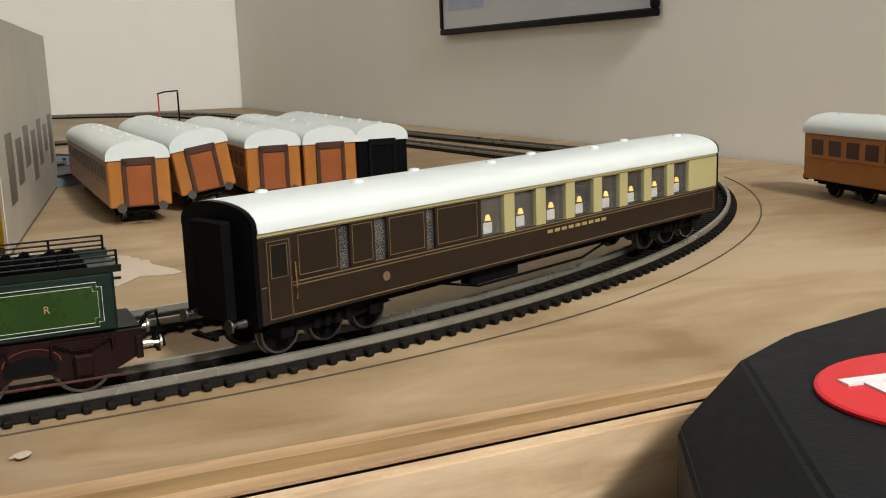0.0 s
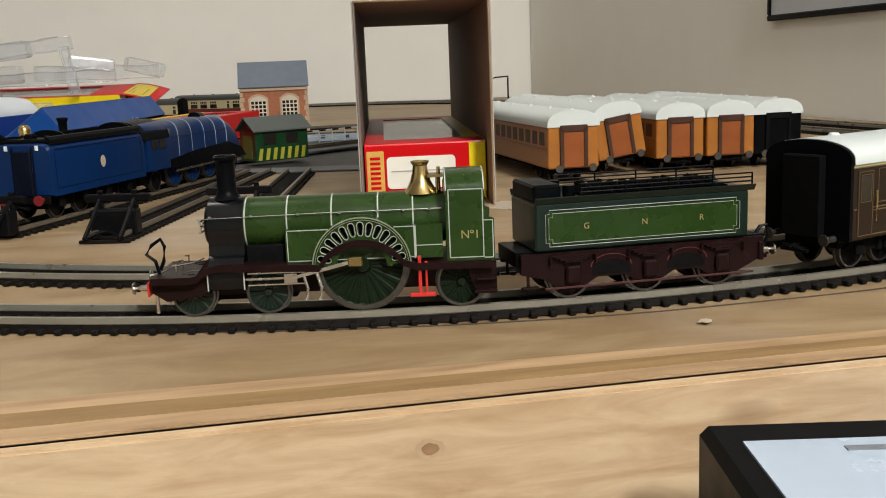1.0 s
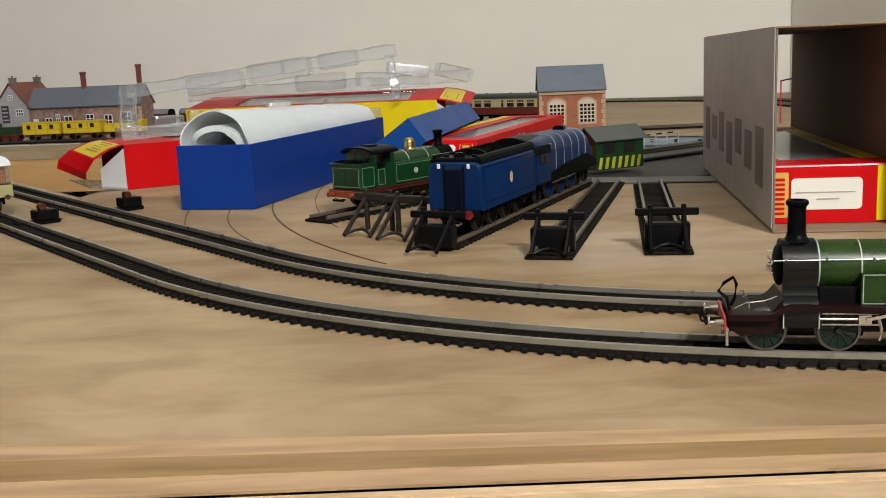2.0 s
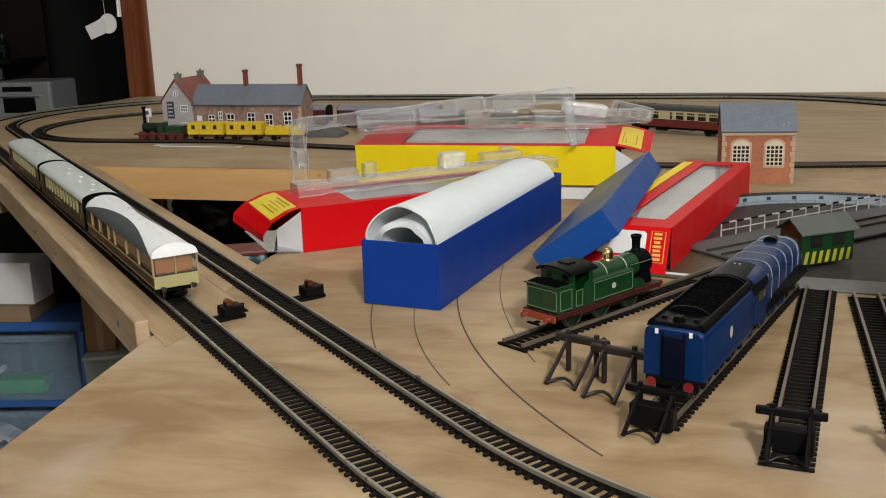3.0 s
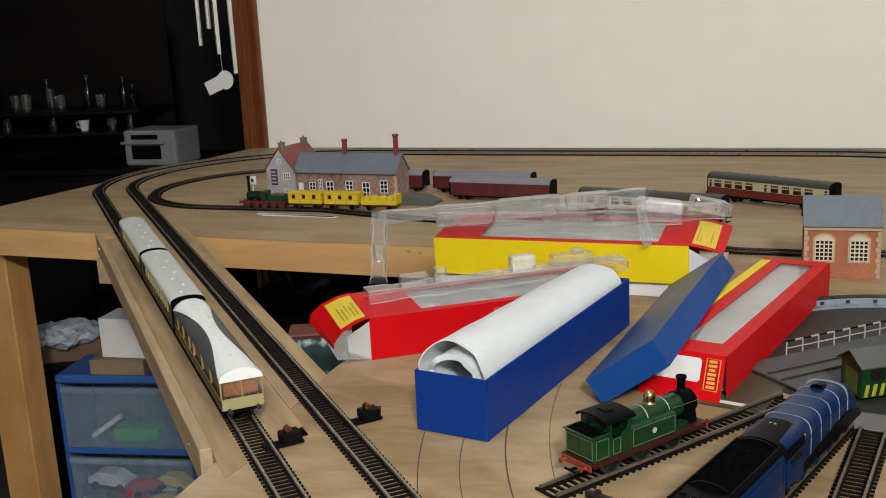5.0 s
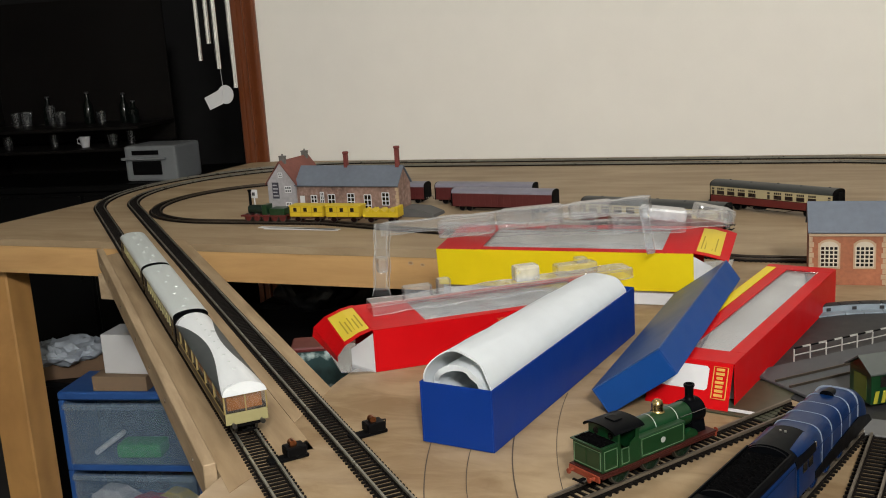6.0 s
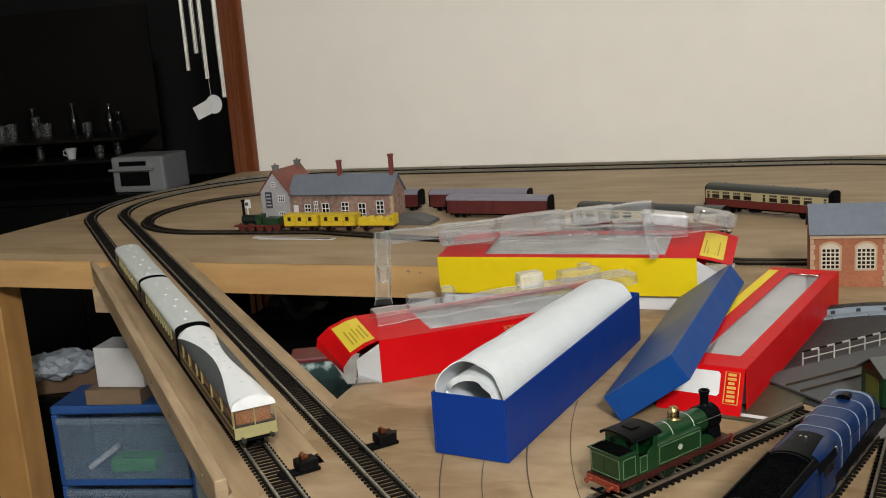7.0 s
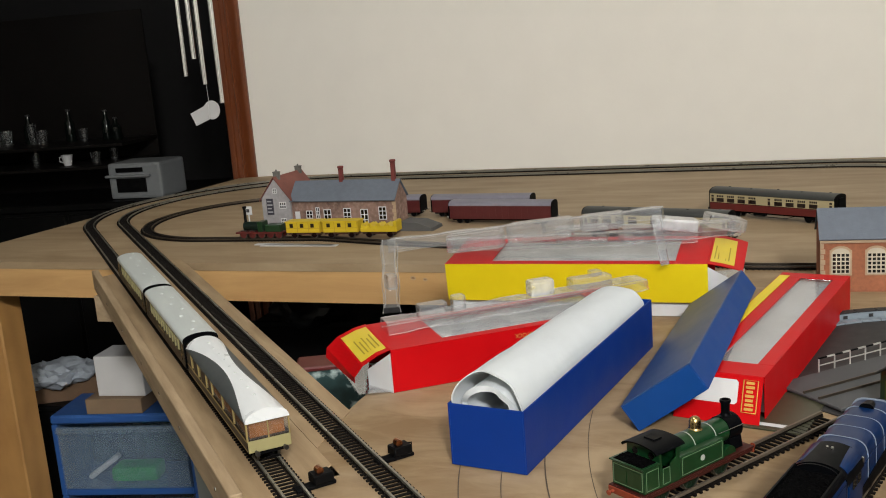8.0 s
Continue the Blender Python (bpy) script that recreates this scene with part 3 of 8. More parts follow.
def wheels(parent, x, r, half=8.3, mat=None, spokes=0, width=2.4):
    """An axle with two wheels; a wheel has a tyre and a coloured centre."""
    for s in (-1, 1):
        q = pose(x, s * half, r, 90, 0, 0)
        w = part("wheel", lathe(B(), [(r * 0.88, -width / 2), (r + 0.5, -width / 2), (r + 0.5, -width / 2 + 0.6), (r, -width / 2 + 0.7), (r * 0.98, width / 2), (r * 0.88, width / 2)], 28, q, False), TYRE, parent, "", True)
        bm = B()
        q2 = pose(x, s * half, r, 90 if s < 0 else -90, 0, 0)
        if spokes:
            rings = []
            for rad, low in ((0.10, 1.6), (0.15, 1.6), (0.19, 0.1), (0.86, 0.1), (0.89, 0.7), (0.89, -0.6)):
                ring = []
                for k in range(spokes):
                    for f, up in ((0.02, 1), (0.40, 1), (0.52, 0), (0.90, 0)):
                        t = 2 * math.pi * (k + f) / spokes
                        h = max(low, 0.45) if up and rad in (0.19, 0.86) else low
                        ring.append(bm.verts.new(q2 @ Vector((r * rad * math.cos(t), r * rad * math.sin(t), h))))
                rings.append(ring)
            n = len(rings[0])
            for a, c in zip(rings, rings[1:]):
                for k in range(n):
                    bm.faces.new((a[k], a[(k + 1) % n], c[(k + 1) % n], c[k]))
            bm.faces.new(rings[0])
            bm.faces.new(rings[-1][::-1])
        else:
            lathe(bm, [(r * 0.89, -0.4), (r * 0.89, 0.5), (r * 0.3, 0.9), (r * 0.16, 1.0), (r * 0.16, 1.6), (r * 0.05, 1.6)], 20, q2)
        part("wheel_centre", bm, mat or MATBLACK, w)


def frame_line(bm, x0, x1, z0, z1, y, t=0.35, d=0.12):
    """A thin lined border on an upright side at y."""
    s = 1 if y > 0 else -1
    for lo, hi in (((x0, z0), (x1, z0 + t)), ((x0, z1 - t), (x1, z1)), ((x0, z0), (x0 + t, z1)), ((x1 - t, z0), (x1, z1))):
        box(bm, (lo[0], y, lo[1]), (hi[0], y + s * d, hi[1]))
    return bm


def buffers(root, x, d, z=13.0, gap=11.5, mat=None):
    """A pair of sprung buffers at an end; d is the way they point."""
    for s in (-1, 1):
        bm = B()
        cyl(bm, (x, s * gap, z), (x + d * 3.2, s * gap, z), 1.3, 1.0, 10)
        cyl(bm, (x + d * 3.2, s * gap, z), (x + d * 5.0, s * gap, z), 0.6, 0.6, 8)
        cyl(bm, (x + d * 5.0, s * gap, z), (x + d * 5.6, s * gap, z), 2.1, 2.0, 14)
        part("buffer", bm, mat or STEEL, root, "", True)


def coupling(root, x, d, z=8.0):
    bm = B()
    box(bm, (x, -1.5, z - 0.6), (x + d * 6, 1.5, z + 0.6))
    box(bm, (x + d * 5, -5.5, z - 0.6), (x + d * 6.2, 5.5, z + 0.6))
    tube(bm, [(x + d * 5, -4, z), (x + d * 7.4, -4, z + 0.6), (x + d * 7.8, 0, z + 2.0), (x + d * 7.4, 4, z + 0.6), (x + d * 5, 4, z)], 0.45, 6)
    part("coupling", bm, MATBLACK, root)


def loft(bm, rows, k=20):
    """Skin over sections (x, half width, bottom, top, roundness)."""
    rings = []
    for x, w, z0, z1, e in rows:
        ring = [bm.verts.new((x, -w, z0))]
        for i in range(k + 1):
            a = math.pi - math.pi * i / k
            c, s = math.cos(a), math.sin(a)
            ring.append(bm.verts.new((x, w * math.copysign(abs(c) ** e, c), z0 + (z1 - z0) * (0.35 + 0.65 * abs(s) ** e))))
        ring.append(bm.verts.new((x, w, z0)))
        rings.append(ring)
    n = len(rings[0])
    for p, q in zip(rings, rings[1:]):
        for i in range(n):
            bm.faces.new((p[i], p[(i + 1) % n], q[(i + 1) % n], q[i]))
    bm.faces.new(rings[0][::-1])
    bm.faces.new(rings[-1])
    return bm


# ---- the single-driver express locomotive (x runs from its front backwards) ----
def single_driver(m):
    root = thing("steam_locomotive", m, "apple-green single-driver model steam locomotive with brass dome", "model locomotive", "model locomotives")
    part("boiler", cyl(B(), (33, 0, 30), (103, 0, 30), 9.0, seg=40), GREEN_LOCO, root, "apple-green boiler", True)
    for x in (33.6, 48, 63.3, 79.2, 91.2):
        part("boiler_band", cyl(B(), (x - 0.24, 0, 30), (x + 0.24, 0, 30), 9.13, seg=40), LINING, root, "", True)
    # smokebox with its waisted saddle
    half = [(9.6 * math.sin(radians(a)), 30 + 9.6 * math.cos(radians(a))) for a in range(0, 121, 12)] + [(8.6, 22), (9.2, 20.5), (11.5, 19), (13.2, 16.5), (13.4, 12), (12.6, 9.5), (9.5, 8.5)]
    outline = half + [(-y, z) for y, z in half[::-1][:-1]]
    sm = B()
    prism(sm, outline, "x", 20.8, 33)
    part("smokebox", sm, GLOSSBLACK, root, "glossy black smokebox", True)
    d = part("smokebox_door", lathe(B(), [(7.6, 0), (7.6, 0.7), (6.6, 1.5), (3.5, 2.3), (0.5, 2.6)], 28, pose(20.8, 0, 30, 0, -90, 0)), LOCOBLACK, root, "", True)
    hb = B()
    box(hb, (17.2, -5.5, 31.6), (17.9, 5.5, 32.2))
    box(hb, (17.2, -5.5, 27.8), (17.9, 5.5, 28.4))
    cyl(hb, (16.6, 0, 30), (18.4, 0, 30), 0.9, seg=10)
    box(hb, (16.3, -0.3, 27.4), (16.9, 0.3, 30))
    part("door_straps", hb, STEEL, d)
    for y in (-1, 1):
        edge = B()
        box(edge, (20.5, y * 13.3, 9.4), (20.9, y * 13.7, 16.8))
        box(edge, (32.8, y * 13.3, 9.4), (33.2, y * 13.7, 16.8))
        part("cylinder_edge", edge, LINING, root)
    part("chimney", lathe(B(), [(5.3, 0), (3.9, 1.2), (3.35, 3), (3.2, 12.2), (3.5, 12.9), (4.0, 13.4), (4.1, 14.4), (3.6, 15.0), (2.6, 15.0), (2.5, 10)], 28, pose(26.8, 0, 38.8)), LOCOBLACK, root, "tall black lipped chimney", True)
    part("safety_valve", lathe(B(), [(6.2, 0), (4.9, 1.6), (3.6, 4.0), (2.75, 7.0), (2.45, 9.3), (3.2, 10.4), (3.2, 10.9), (2.3, 10.9), (2.1, 9.8)], 28, pose(94.2, 0, 38.2)), BRASS, root, "polished brass bell-shaped valve cover", True)
    wb = B()
    tube(wb, [(99.8, -3, 38), (99.8, -3, 44)], 0.4)
    tube(wb, [(99.8, 3, 38), (99.8, 3, 44)], 0.4)
    box(wb, (96.5, -3.4, 43.6), (102, 3.4, 44.6))
    cyl(wb, (100.5, -1.5, 39), (100.5, -1.5, 47), 0.6, seg=8)
    part("whistle", wb, BRASS, root)
    for s in (-1, 1):
        hr = B()
        tube(hr, [(17.5, s * 9.3, 33.2), (60, s * 9.3, 33.8), (101, s * 9.3, 33.8)], 0.16, 6)
        for x in (22, 36, 52, 66, 79, 88, 97):
            cyl(hr, (x, s * 8.4, 33.7), (x, s * 9.6, 33.7), 0.5, seg=6)
        part("handrail", hr, STEEL, root)
    # running plate sweeping over the driving wheel
    top = [(1.5, 14.6), (15, 14.6), (17, 14.9), (20, 17.2), (24, 18.2), (52, 17.4)]
    top += [(73.3 + 15.8 * math.cos(radians(a)), 11.6 + 13.4 * math.sin(radians(a))) for a in range(156, 20, -8)]
    top += [(92, 16.2), (118.5, 16.0)]
    low = [(x, z - 1.1) for x, z in top[::-1]]
    rp = B()
    prism(rp, top + low, "y", -14.6, 14.6)
    part("running_plate", rp, MAROON, root, "maroon running plate")
    for s in (-1, 1):
        vl = B()
        prism(vl, [(x, z + 0.1) for x, z in top] + [(x, z - 2.3) for x, z in top[::-1]], "y", s * 14.6, s * 15.0)
        part("valance", vl, MAROON, root)
    fr = B()
    box(fr, (2, -7, 6.5), (119, 7, 14.5))
    prism(fr, [(1.5, 14), (16, 14), (20.8, 20), (20.8, 8), (6, 6), (1.5, 9)], "y", -12.0, 12.0)
    part("frames", fr, MAROON, root, "dark maroon frames")
    inner = B()
    box(inner, (33.5, -8.6, 15), (57, 8.6, 23.5), 0.4)
    for s in (-1, 1):
        box(inner, (22, s * 6.2, 7.2), (117, s * 6.8, 16), 0.1)
    part("inner_frame", inner, MATBLACK, root)
    bgf = B()
    box(bgf, (6, -6, 4.5), (50, 6, 9), 0.6)
    part("bogie_frame", bgf, MATBLACK, root)
    for x in (14.8, 40.5):
        wheels(root, x, 7.6, 8.8, GREEN_DARK, 12)
    wheels(root, 73.3, 15.9, 10.2, SHADEGREEN, 22)
    wheels(root, 107.0, 8.6, 9.6, SHADEGREEN, 12)
    # slotted splashers
    for s in (-1, 1):
        y0, y1 = s * 12.6, s * 14.0
        bk = B()
        pts = [(73.3 + 16.9 * math.cos(radians(a)), 15.6 + 16.9 * math.sin(radians(a))) for a in range(0, 181, 9)]
        prism(bk, pts + [(73.3 + 9.0 * math.cos(radians(a)), 17.5 + 9.0 * math.sin(radians(a))) for a in range(180, -1, -15)], "y", y0 * 0.9, y0)
        sp = part("splasher", bk, LOCOBLACK, root, "slotted green wheel splasher with brass rim")
        rg = B()
        for r0, r1 in ((15.2, 16.4), (8.6, 10.4)):
            for a in range(0, 180, 9):
                q = [(73.3 + r * math.cos(radians(t)), 15.6 + r * math.sin(radians(t))) for r, t in ((r0, a), (r1, a), (r1, a + 9), (r0, a + 9))]
                prism(rg, q, "y", y0, y1)
        for k in range(14):
            a = 7 + k * (166 / 13)
            box(rg, (10.2, -0.75, min(0, s) * 1.4), (15.4, 0.75, max(0, s) * 1.4), m=Matrix.Translation((73.3, y0, 15.6)) @ Matrix.Rotation(radians(-a), 4, "Y") @ Matrix(((1, 0, 0, 0), (0, 0, 1, 0), (0, 1, 0, 0), (0, 0, 0, 1))))
        part("splasher_ribs", rg, GREEN_LOCO, sp)
        rim = B()
        for r0, r1 in ((16.55, 16.95), (15.9, 16.05)):
            for a in range(0, 180, 6):
                q = [(73.3 + r * math.cos(radians(t)), 15.6 + r * math.sin(radians(t))) for r, t in ((r0, a), (r1, a), (r1, a + 6), (r0, a + 6))]
                prism(rim, q, "y", y1, y1 + s * 0.25)
        part("rim", rim, paint("pale_beading", (0.20, 0.22, 0.15), rough=0.5), sp, "thin pale beading")
        for k in range(13):
            so = B()
            ac = radians(7 + (k + 0.5) * (166 / 13))
            loop = []
            for rr, w0, a0 in ((14.2, 1.15, 0), (11.4, 0.85, 180)):
                for d in range(0, 181, 45):
                    aa = radians(a0 + d - 90)
                    loop.append((rr + w0 * math.cos(aa), w0 * math.sin(aa)))
            ring = [(73.3 + u * math.cos(ac) - v * math.sin(ac), y1 + s * 0.1, 15.6 + u * math.sin(ac) + v * math.cos(ac)) for u, v in loop]
            tube(so, ring + ring[:1], 0.16, 4)
            part("slot_lining", so, LINING, sp, "pale outline of a slot")
        tp = B()
        prism(tp, [(73.3 + 17.0 * math.cos(radians(a)), 15.6 + 17.0 * math.sin(radians(a))) for a in range(8, 173, 6)] + [(73.3 + 16.4 * math.cos(radians(a)), 15.6 + 16.4 * math.sin(radians(a))) for a in range(170, 7, -6)], "y", s * 8.5, y1)
        part("splasher_top", tp, GREEN_LOCO, sp)
        ps = B()
        box(ps, (47.5, s * 9.2, 17.4), (101, s * 11.2, 28.8))
        sheet = part("side_sheet", ps, GREEN_LOCO, root)
        ln = B()
        frame_line(ln, 48, 92, 17.8, 28.5, s * 11.2, 0.3)
        box(ln, (91.5, s * 11.2, 21.6), (101, s * 11.35, 21.9))
        box(ln, (91.2, s * 11.2, 17.4), (91.7, s * 11.35, 28.8))
        part("lining", ln, LINING, sheet)
        # cylinders, rods
        for nm, lo, hi in (("slide_bar", (34, s * 11.5, 14.3), (54, s * 12.6, 14.9)), ("slide_bar", (34, s * 11.5, 10.3), (54, s * 12.6, 10.9)), ("crosshead", (46.5, s * 11.2, 10.95), (51, s * 13.2, 14.25))):
            rod = B()
            box(rod, lo, hi, 0.1)
            part(nm, rod, STEEL, root)
        part("piston_rod", cyl(B(), (33, s * 12.0, 12.6), (46.4, s * 12.0, 12.6), 0.55, seg=8), STEEL, root, "", True)
        cr = B()
        prism(cr, [(49, 12.2), (49, 13.3), (70, 18.3), (70, 17.0)], "y", s * 13.4, s * 14.2)
        rodp = part("connecting_rod", cr, STEEL, root)
        be = B()
        box(be, (68.5, s * 13.2, 15.8), (73.5, s * 14.6, 19.2), 0.4)
        part("big_end", be, BRASS, rodp, "brass big end")
        hg = B()
        for x in (52.8, 57.5):
            tube(hg, [(x, s * 12.6, 15), (x + 1.6, s * 12.8, 9), (x + 1.0, s * 12.8, 5)], 0.6, 6)
        part("frame_hanger", hg, STEEL, root)
        br = B()
        box(br, (92.2, s * 13.0, 5.6), (93.4, s * 14.2, 18.6), 0.2)
        box(br, (94.6, s * 13.0, 5.6), (95.4, s * 14.0, 16.6), 0.2)
        box(br, (89.2, s * 12.8, 4.6), (98.0, s * 14.4, 6.0), 0.2)
        part("brake_rigging", br, REDP, root, "bright red brake gear")
        st = B()
        box(st, (111, s * 12.2, 5), (119, s * 14.6, 6), 0.2)
        box(st, (112, s * 12.2, 9.4), (119, s * 14.6, 10.2), 0.2)
        prism(st, [(112, 5), (119, 5), (119, 16), (108, 16)], "y", s * 12.0, s * 12.5)
        part("cab_step", st, MAROON, root)
    # cab
    for s in (-1, 1):
        cs = B()
        prism(cs, [(102.3, 16.2), (118.6, 16.2), (118.6, 30.2), (116.6, 31.0), (115.6, 33), (115.4, 40), (102.3, 40)], "y", s * 12.2, s * 13.2)
        side = part("cab_side", cs, GREEN_LOCO, root)
        ln = B()
        frame_line(ln, 103.2, 115.0, 17.2, 40.5, s * 13.2, 0.35)
        box(ln, (115, s * 13.2, 16.9), (118.2, s * 13.33, 17.25))
        box(ln, (117.9, s * 13.2, 16.9), (118.25, s * 13.33, 29.8))
        box(ln, (115, s * 13.2, 29.6), (118.2, s * 13.33, 29.9))
        part("lining", ln, LINING, side)
        text("lettering", "Nº1", 4.0, (110.4, s * 13.3, 25), GOLD, side, (90, 0, 0 if s < 0 else 180))
    rf = B()
    arc = [(13.2 * math.cos(radians(a)), 40 + 6.4 * math.sin(radians(a))) for a in range(0, 181, 12)]
    arc2 = [(12.2 * math.cos(radians(a)), 40 + 5.5 * math.sin(radians(a))) for a in range(180, -1, -12)]
    prism(rf, arc + arc2, "x", 102.3, 115.6)
    part("cab_roof", rf, GREEN_LOCO, root, "rounded green cab roof", True)
    rl = B()
    for x in (102.3, 115.2):
        prism(rl, [(y * 1.01, 40 + (z - 40) * 1.02) for y, z in arc] + arc2, "x", x, x + 0.4)
    part("cab_beading", rl, LINING, root)
    fp = B()
    prism(fp, [(y * 0.98, z - 0.2) for y, z in arc] + [(-12.9, 30), (-12.9, 17), (12.9, 17), (12.9, 30)], "x", 102.6, 103.4)
    sp = part("spectacle_plate", fp, GREEN_LOCO, root)
    for s in (-1, 1):
        part("porthole", cyl(B(), (102.0, s * 8.2, 39.5), (102.7, s * 8.2, 39.5), 2.4, seg=20), BRASS, sp)
        part("porthole_glass", cyl(B(), (101.8, s * 8.2, 39.5), (102.3, s * 8.2, 39.5), 1.8, seg=20), GLASSD, sp)
    bh = B()
    box(bh, (104, -9, 17), (108, 9, 33), 0.8)
    bhead = part("backhead", bh, LOCOBLACK, root)
    vh = B()
    for y, z in ((-4, 33), (0, 35), (4, 32), (6.5, 29)):
        cyl(vh, (108, y, z), (110.5, y, z), 1.1, seg=10)
    part("valve_wheel", vh, REDP, bhead, "red valve wheels")
    # front end
    bb = B()
    box(bb, (0, -13.6, 8.2), (0.7, 13.6, 13.2), 0.15)
    part("buffer_beam", bb, REDP, root, "red buffer beam")
    buffers(root, 0, -1, 10.8, 10.5)
    lp = B()
    tube(lp, [(2.5, -6, 14.6), (1.5, -6, 19), (-1.5, -6, 21.5), (0.5, -6, 24.5), (3.8, -6, 26.6), (5.0, -6, 24.0), (4.4, -6, 19.0), (3.0, -6, 16)], 0.65, 8)
    part("vacuum_pipe", lp, LOCOBLACK, root)
    for y in (-9, 0, 9):
        li = B()
        box(li, (9, y - 0.3, 14.6), (9.4, y + 0.3, 18.2))
        box(li, (7.8, y - 0.3, 17.6), (9.4, y + 0.3, 18.0))
        part("lamp_iron", li, STEEL, root)
    li = B()
    tube(li, [(4, -9, 15.5), (8, -9, 17.5), (15, -9, 18.5), (19, -9, 20)], 0.3, 6)
    part("bent_pipe", li, STEEL, root)
    gi = B()
    for s in (-1, 1):
        box(gi, (1.0, s * 8.0 - 0.5, 1.2), (2.2, s * 8.0 + 0.5, 8.5), 0.2)
    part("guard_irons", gi, STEEL, root)
    coupling(root, 0, -1, 9)
    return root


def tender_green(m):
    root = thing("tender", m, "green model tender with white lining and black coal rails", "model tender")
    bd = B()
    box(bd, (4, -13.6, 17.2), (82, 13.6, 33.6), 0.7)
    part("tank", bd, GREEN_DARK, root, "dark green tank body")
    for s in (-1, 1):
        pn = B()
        box(pn, (8.2, s * 13.6, 19.6), (77.8, s * 13.85, 30.6))
        p = part("side_panel", pn, GREEN_LOCO, root, "apple-green lined side panel")
        ln = B()
        for d, t in ((0.0, 0.28), (1.1, 0.20)):
            x0, x1, z0, z1, c, y = 7.6 + d, 78.4 - d, 19.0 + d, 31.2 - d, 1.3, s * 13.86
            tube(ln, [(x0 + c, y, z0), (x1 - c, y, z0), (x1 - c, y, z0 + c), (x1, y, z0 + c), (x1, y, z1 - c), (x1 - c, y, z1 - c), (x1 - c, y, z1), (x0 + c, y, z1), (x0 + c, y, z1 - c), (x0, y, z1 - c), (x0, y, z0 + c), (x0 + c, y, z0 + c), (x0 + c, y, z0)], t / 2, 4)
        part("lining", ln, LINING, p)
        lt = "GNR" if s < 0 else "RNG"
        for k, x in enumerate((22, 43, 64)):
            text("lettering", lt[k], 2.9, (x, s * 13.95, 25.2), GOLD, p, (90, 0, 0 if s < 0 else 180))
    fl = B()
    prism(fl, [(-13.6, 33.4), (-15.0, 35.4), (-14.6, 35.6), (-12.6, 33.9), (12.6, 33.9), (14.6, 35.6), (15.0, 35.4), (13.6, 33.4)], "x", 4, 84)
    part("flared_top", fl, GREEN_DARK, root)
    cl = B()
    box(cl, (24, -12, 33.5), (76, 12, 35.6), 1.0)
    rnd = random.Random(5)
    for _ in range(90):
        x, y = rnd.uniform(26, 74), rnd.uniform(-11, 11)
        s = rnd.uniform(1.0, 2.1)
        bmesh.ops.create_icosphere(cl, subdivisions=1, radius=s, matrix=pose(x, y, 35.2 + rnd.uniform(0, 1.2), rnd.uniform(0, 90), rnd.uniform(0, 90), 0))
    part("coal_load", cl, COAL, root, "heap of black coal")
    for s in (-1, 1):
        for z in (36.6, 38.0, 39.4):
            part("coal_rail", tube(B(), [(20, s * 13.8, z), (60, s * 13.8, z), (83, s * 13.8, z)], 0.3, 6), LOCOBLACK, root)
        for x in (20, 36, 52, 68, 83):
            part("rail_post", tube(B(), [(x, s * 13.8, 34.5), (x, s * 13.8, 39.6)], 0.35, 6), LOCOBLACK, root)
    tb = B()
    box(tb, (4, -12, 33.5), (14, 12, 39.5), 0.8)
    part("tool_box", tb, LOCOBLACK, root)
    for y in (-8, 8):
        part("filler", cyl(B(), (18, y, 33), (18, y, 38.5), 2.2, seg=14), LOCOBLACK, root, "", True)
    fr = B()
    for s in (-1, 1):
        prism(fr, [(-1, 16.8), (88, 16.8), (88, 10), (84, 8), (78, 5.2), (67, 5.2), (63, 7.5), (54, 7.5), (50, 5.2), (40, 5.2), (36, 7.5), (26, 7.5), (22, 5.2), (11, 5.2), (7, 8), (-1, 10)], "y", s * 11.6, s * 13.2)
    part("tender_frame", fr, MAROON, root, "maroon slotted frames")
    for s in (-1, 1):
        for x in (17, 45, 72):
            ax = B()
            box(ax, (x - 2.6, s * 13.2, 6.0), (x + 2.6, s * 15.0, 12), 0.6)
            part("axle_box", ax, MAROON, root)
    ol = B()
    for s in (-1, 1):
        for x in (31, 59):
            for k in range(12):
                a, b2 = radians(15 * k), radians(15 * (k + 1))
                q = [(x + r * math.cos(t), 11 + 0.55 * r * math.sin(t)) for r, t in ((7.2, a), (7.5, a), (7.5, b2), (7.2, b2))]
                prism(ol, q, "y", s * 13.2, s * 13.4)
    for s in (-1, 1):
        for x in (31, 58.5):
            sl = B()
            prism(sl, [(x + 7.0 * math.cos(radians(d)), 9.6 + 3.4 * math.sin(radians(d))) for d in range(0, 181, 15)] + [(x - 7, 8.2), (x + 7, 8.2)], "y", s * 13.2, s * 13.32)
            part("frame_slot", sl, MATBLACK, root, "dark opening in the frame")
    for s in (-1, 1):
        for x in (17, 45, 72):
            lf = B()
            for k in range(4):
                box(lf, (x - 8 + 1.6 * k, s * 13.6, 15.6 - 0.7 * k), (x + 8 - 1.6 * k, s * 14.8, 16.2 - 0.7 * k))
            for e in (-8, 8):
                tube(lf, [(x + e, s * 14.2, 15.9), (x + e, s * 14.2, 12.6)], 0.4, 6)
            part("leaf_spring", lf, MAROON, root)
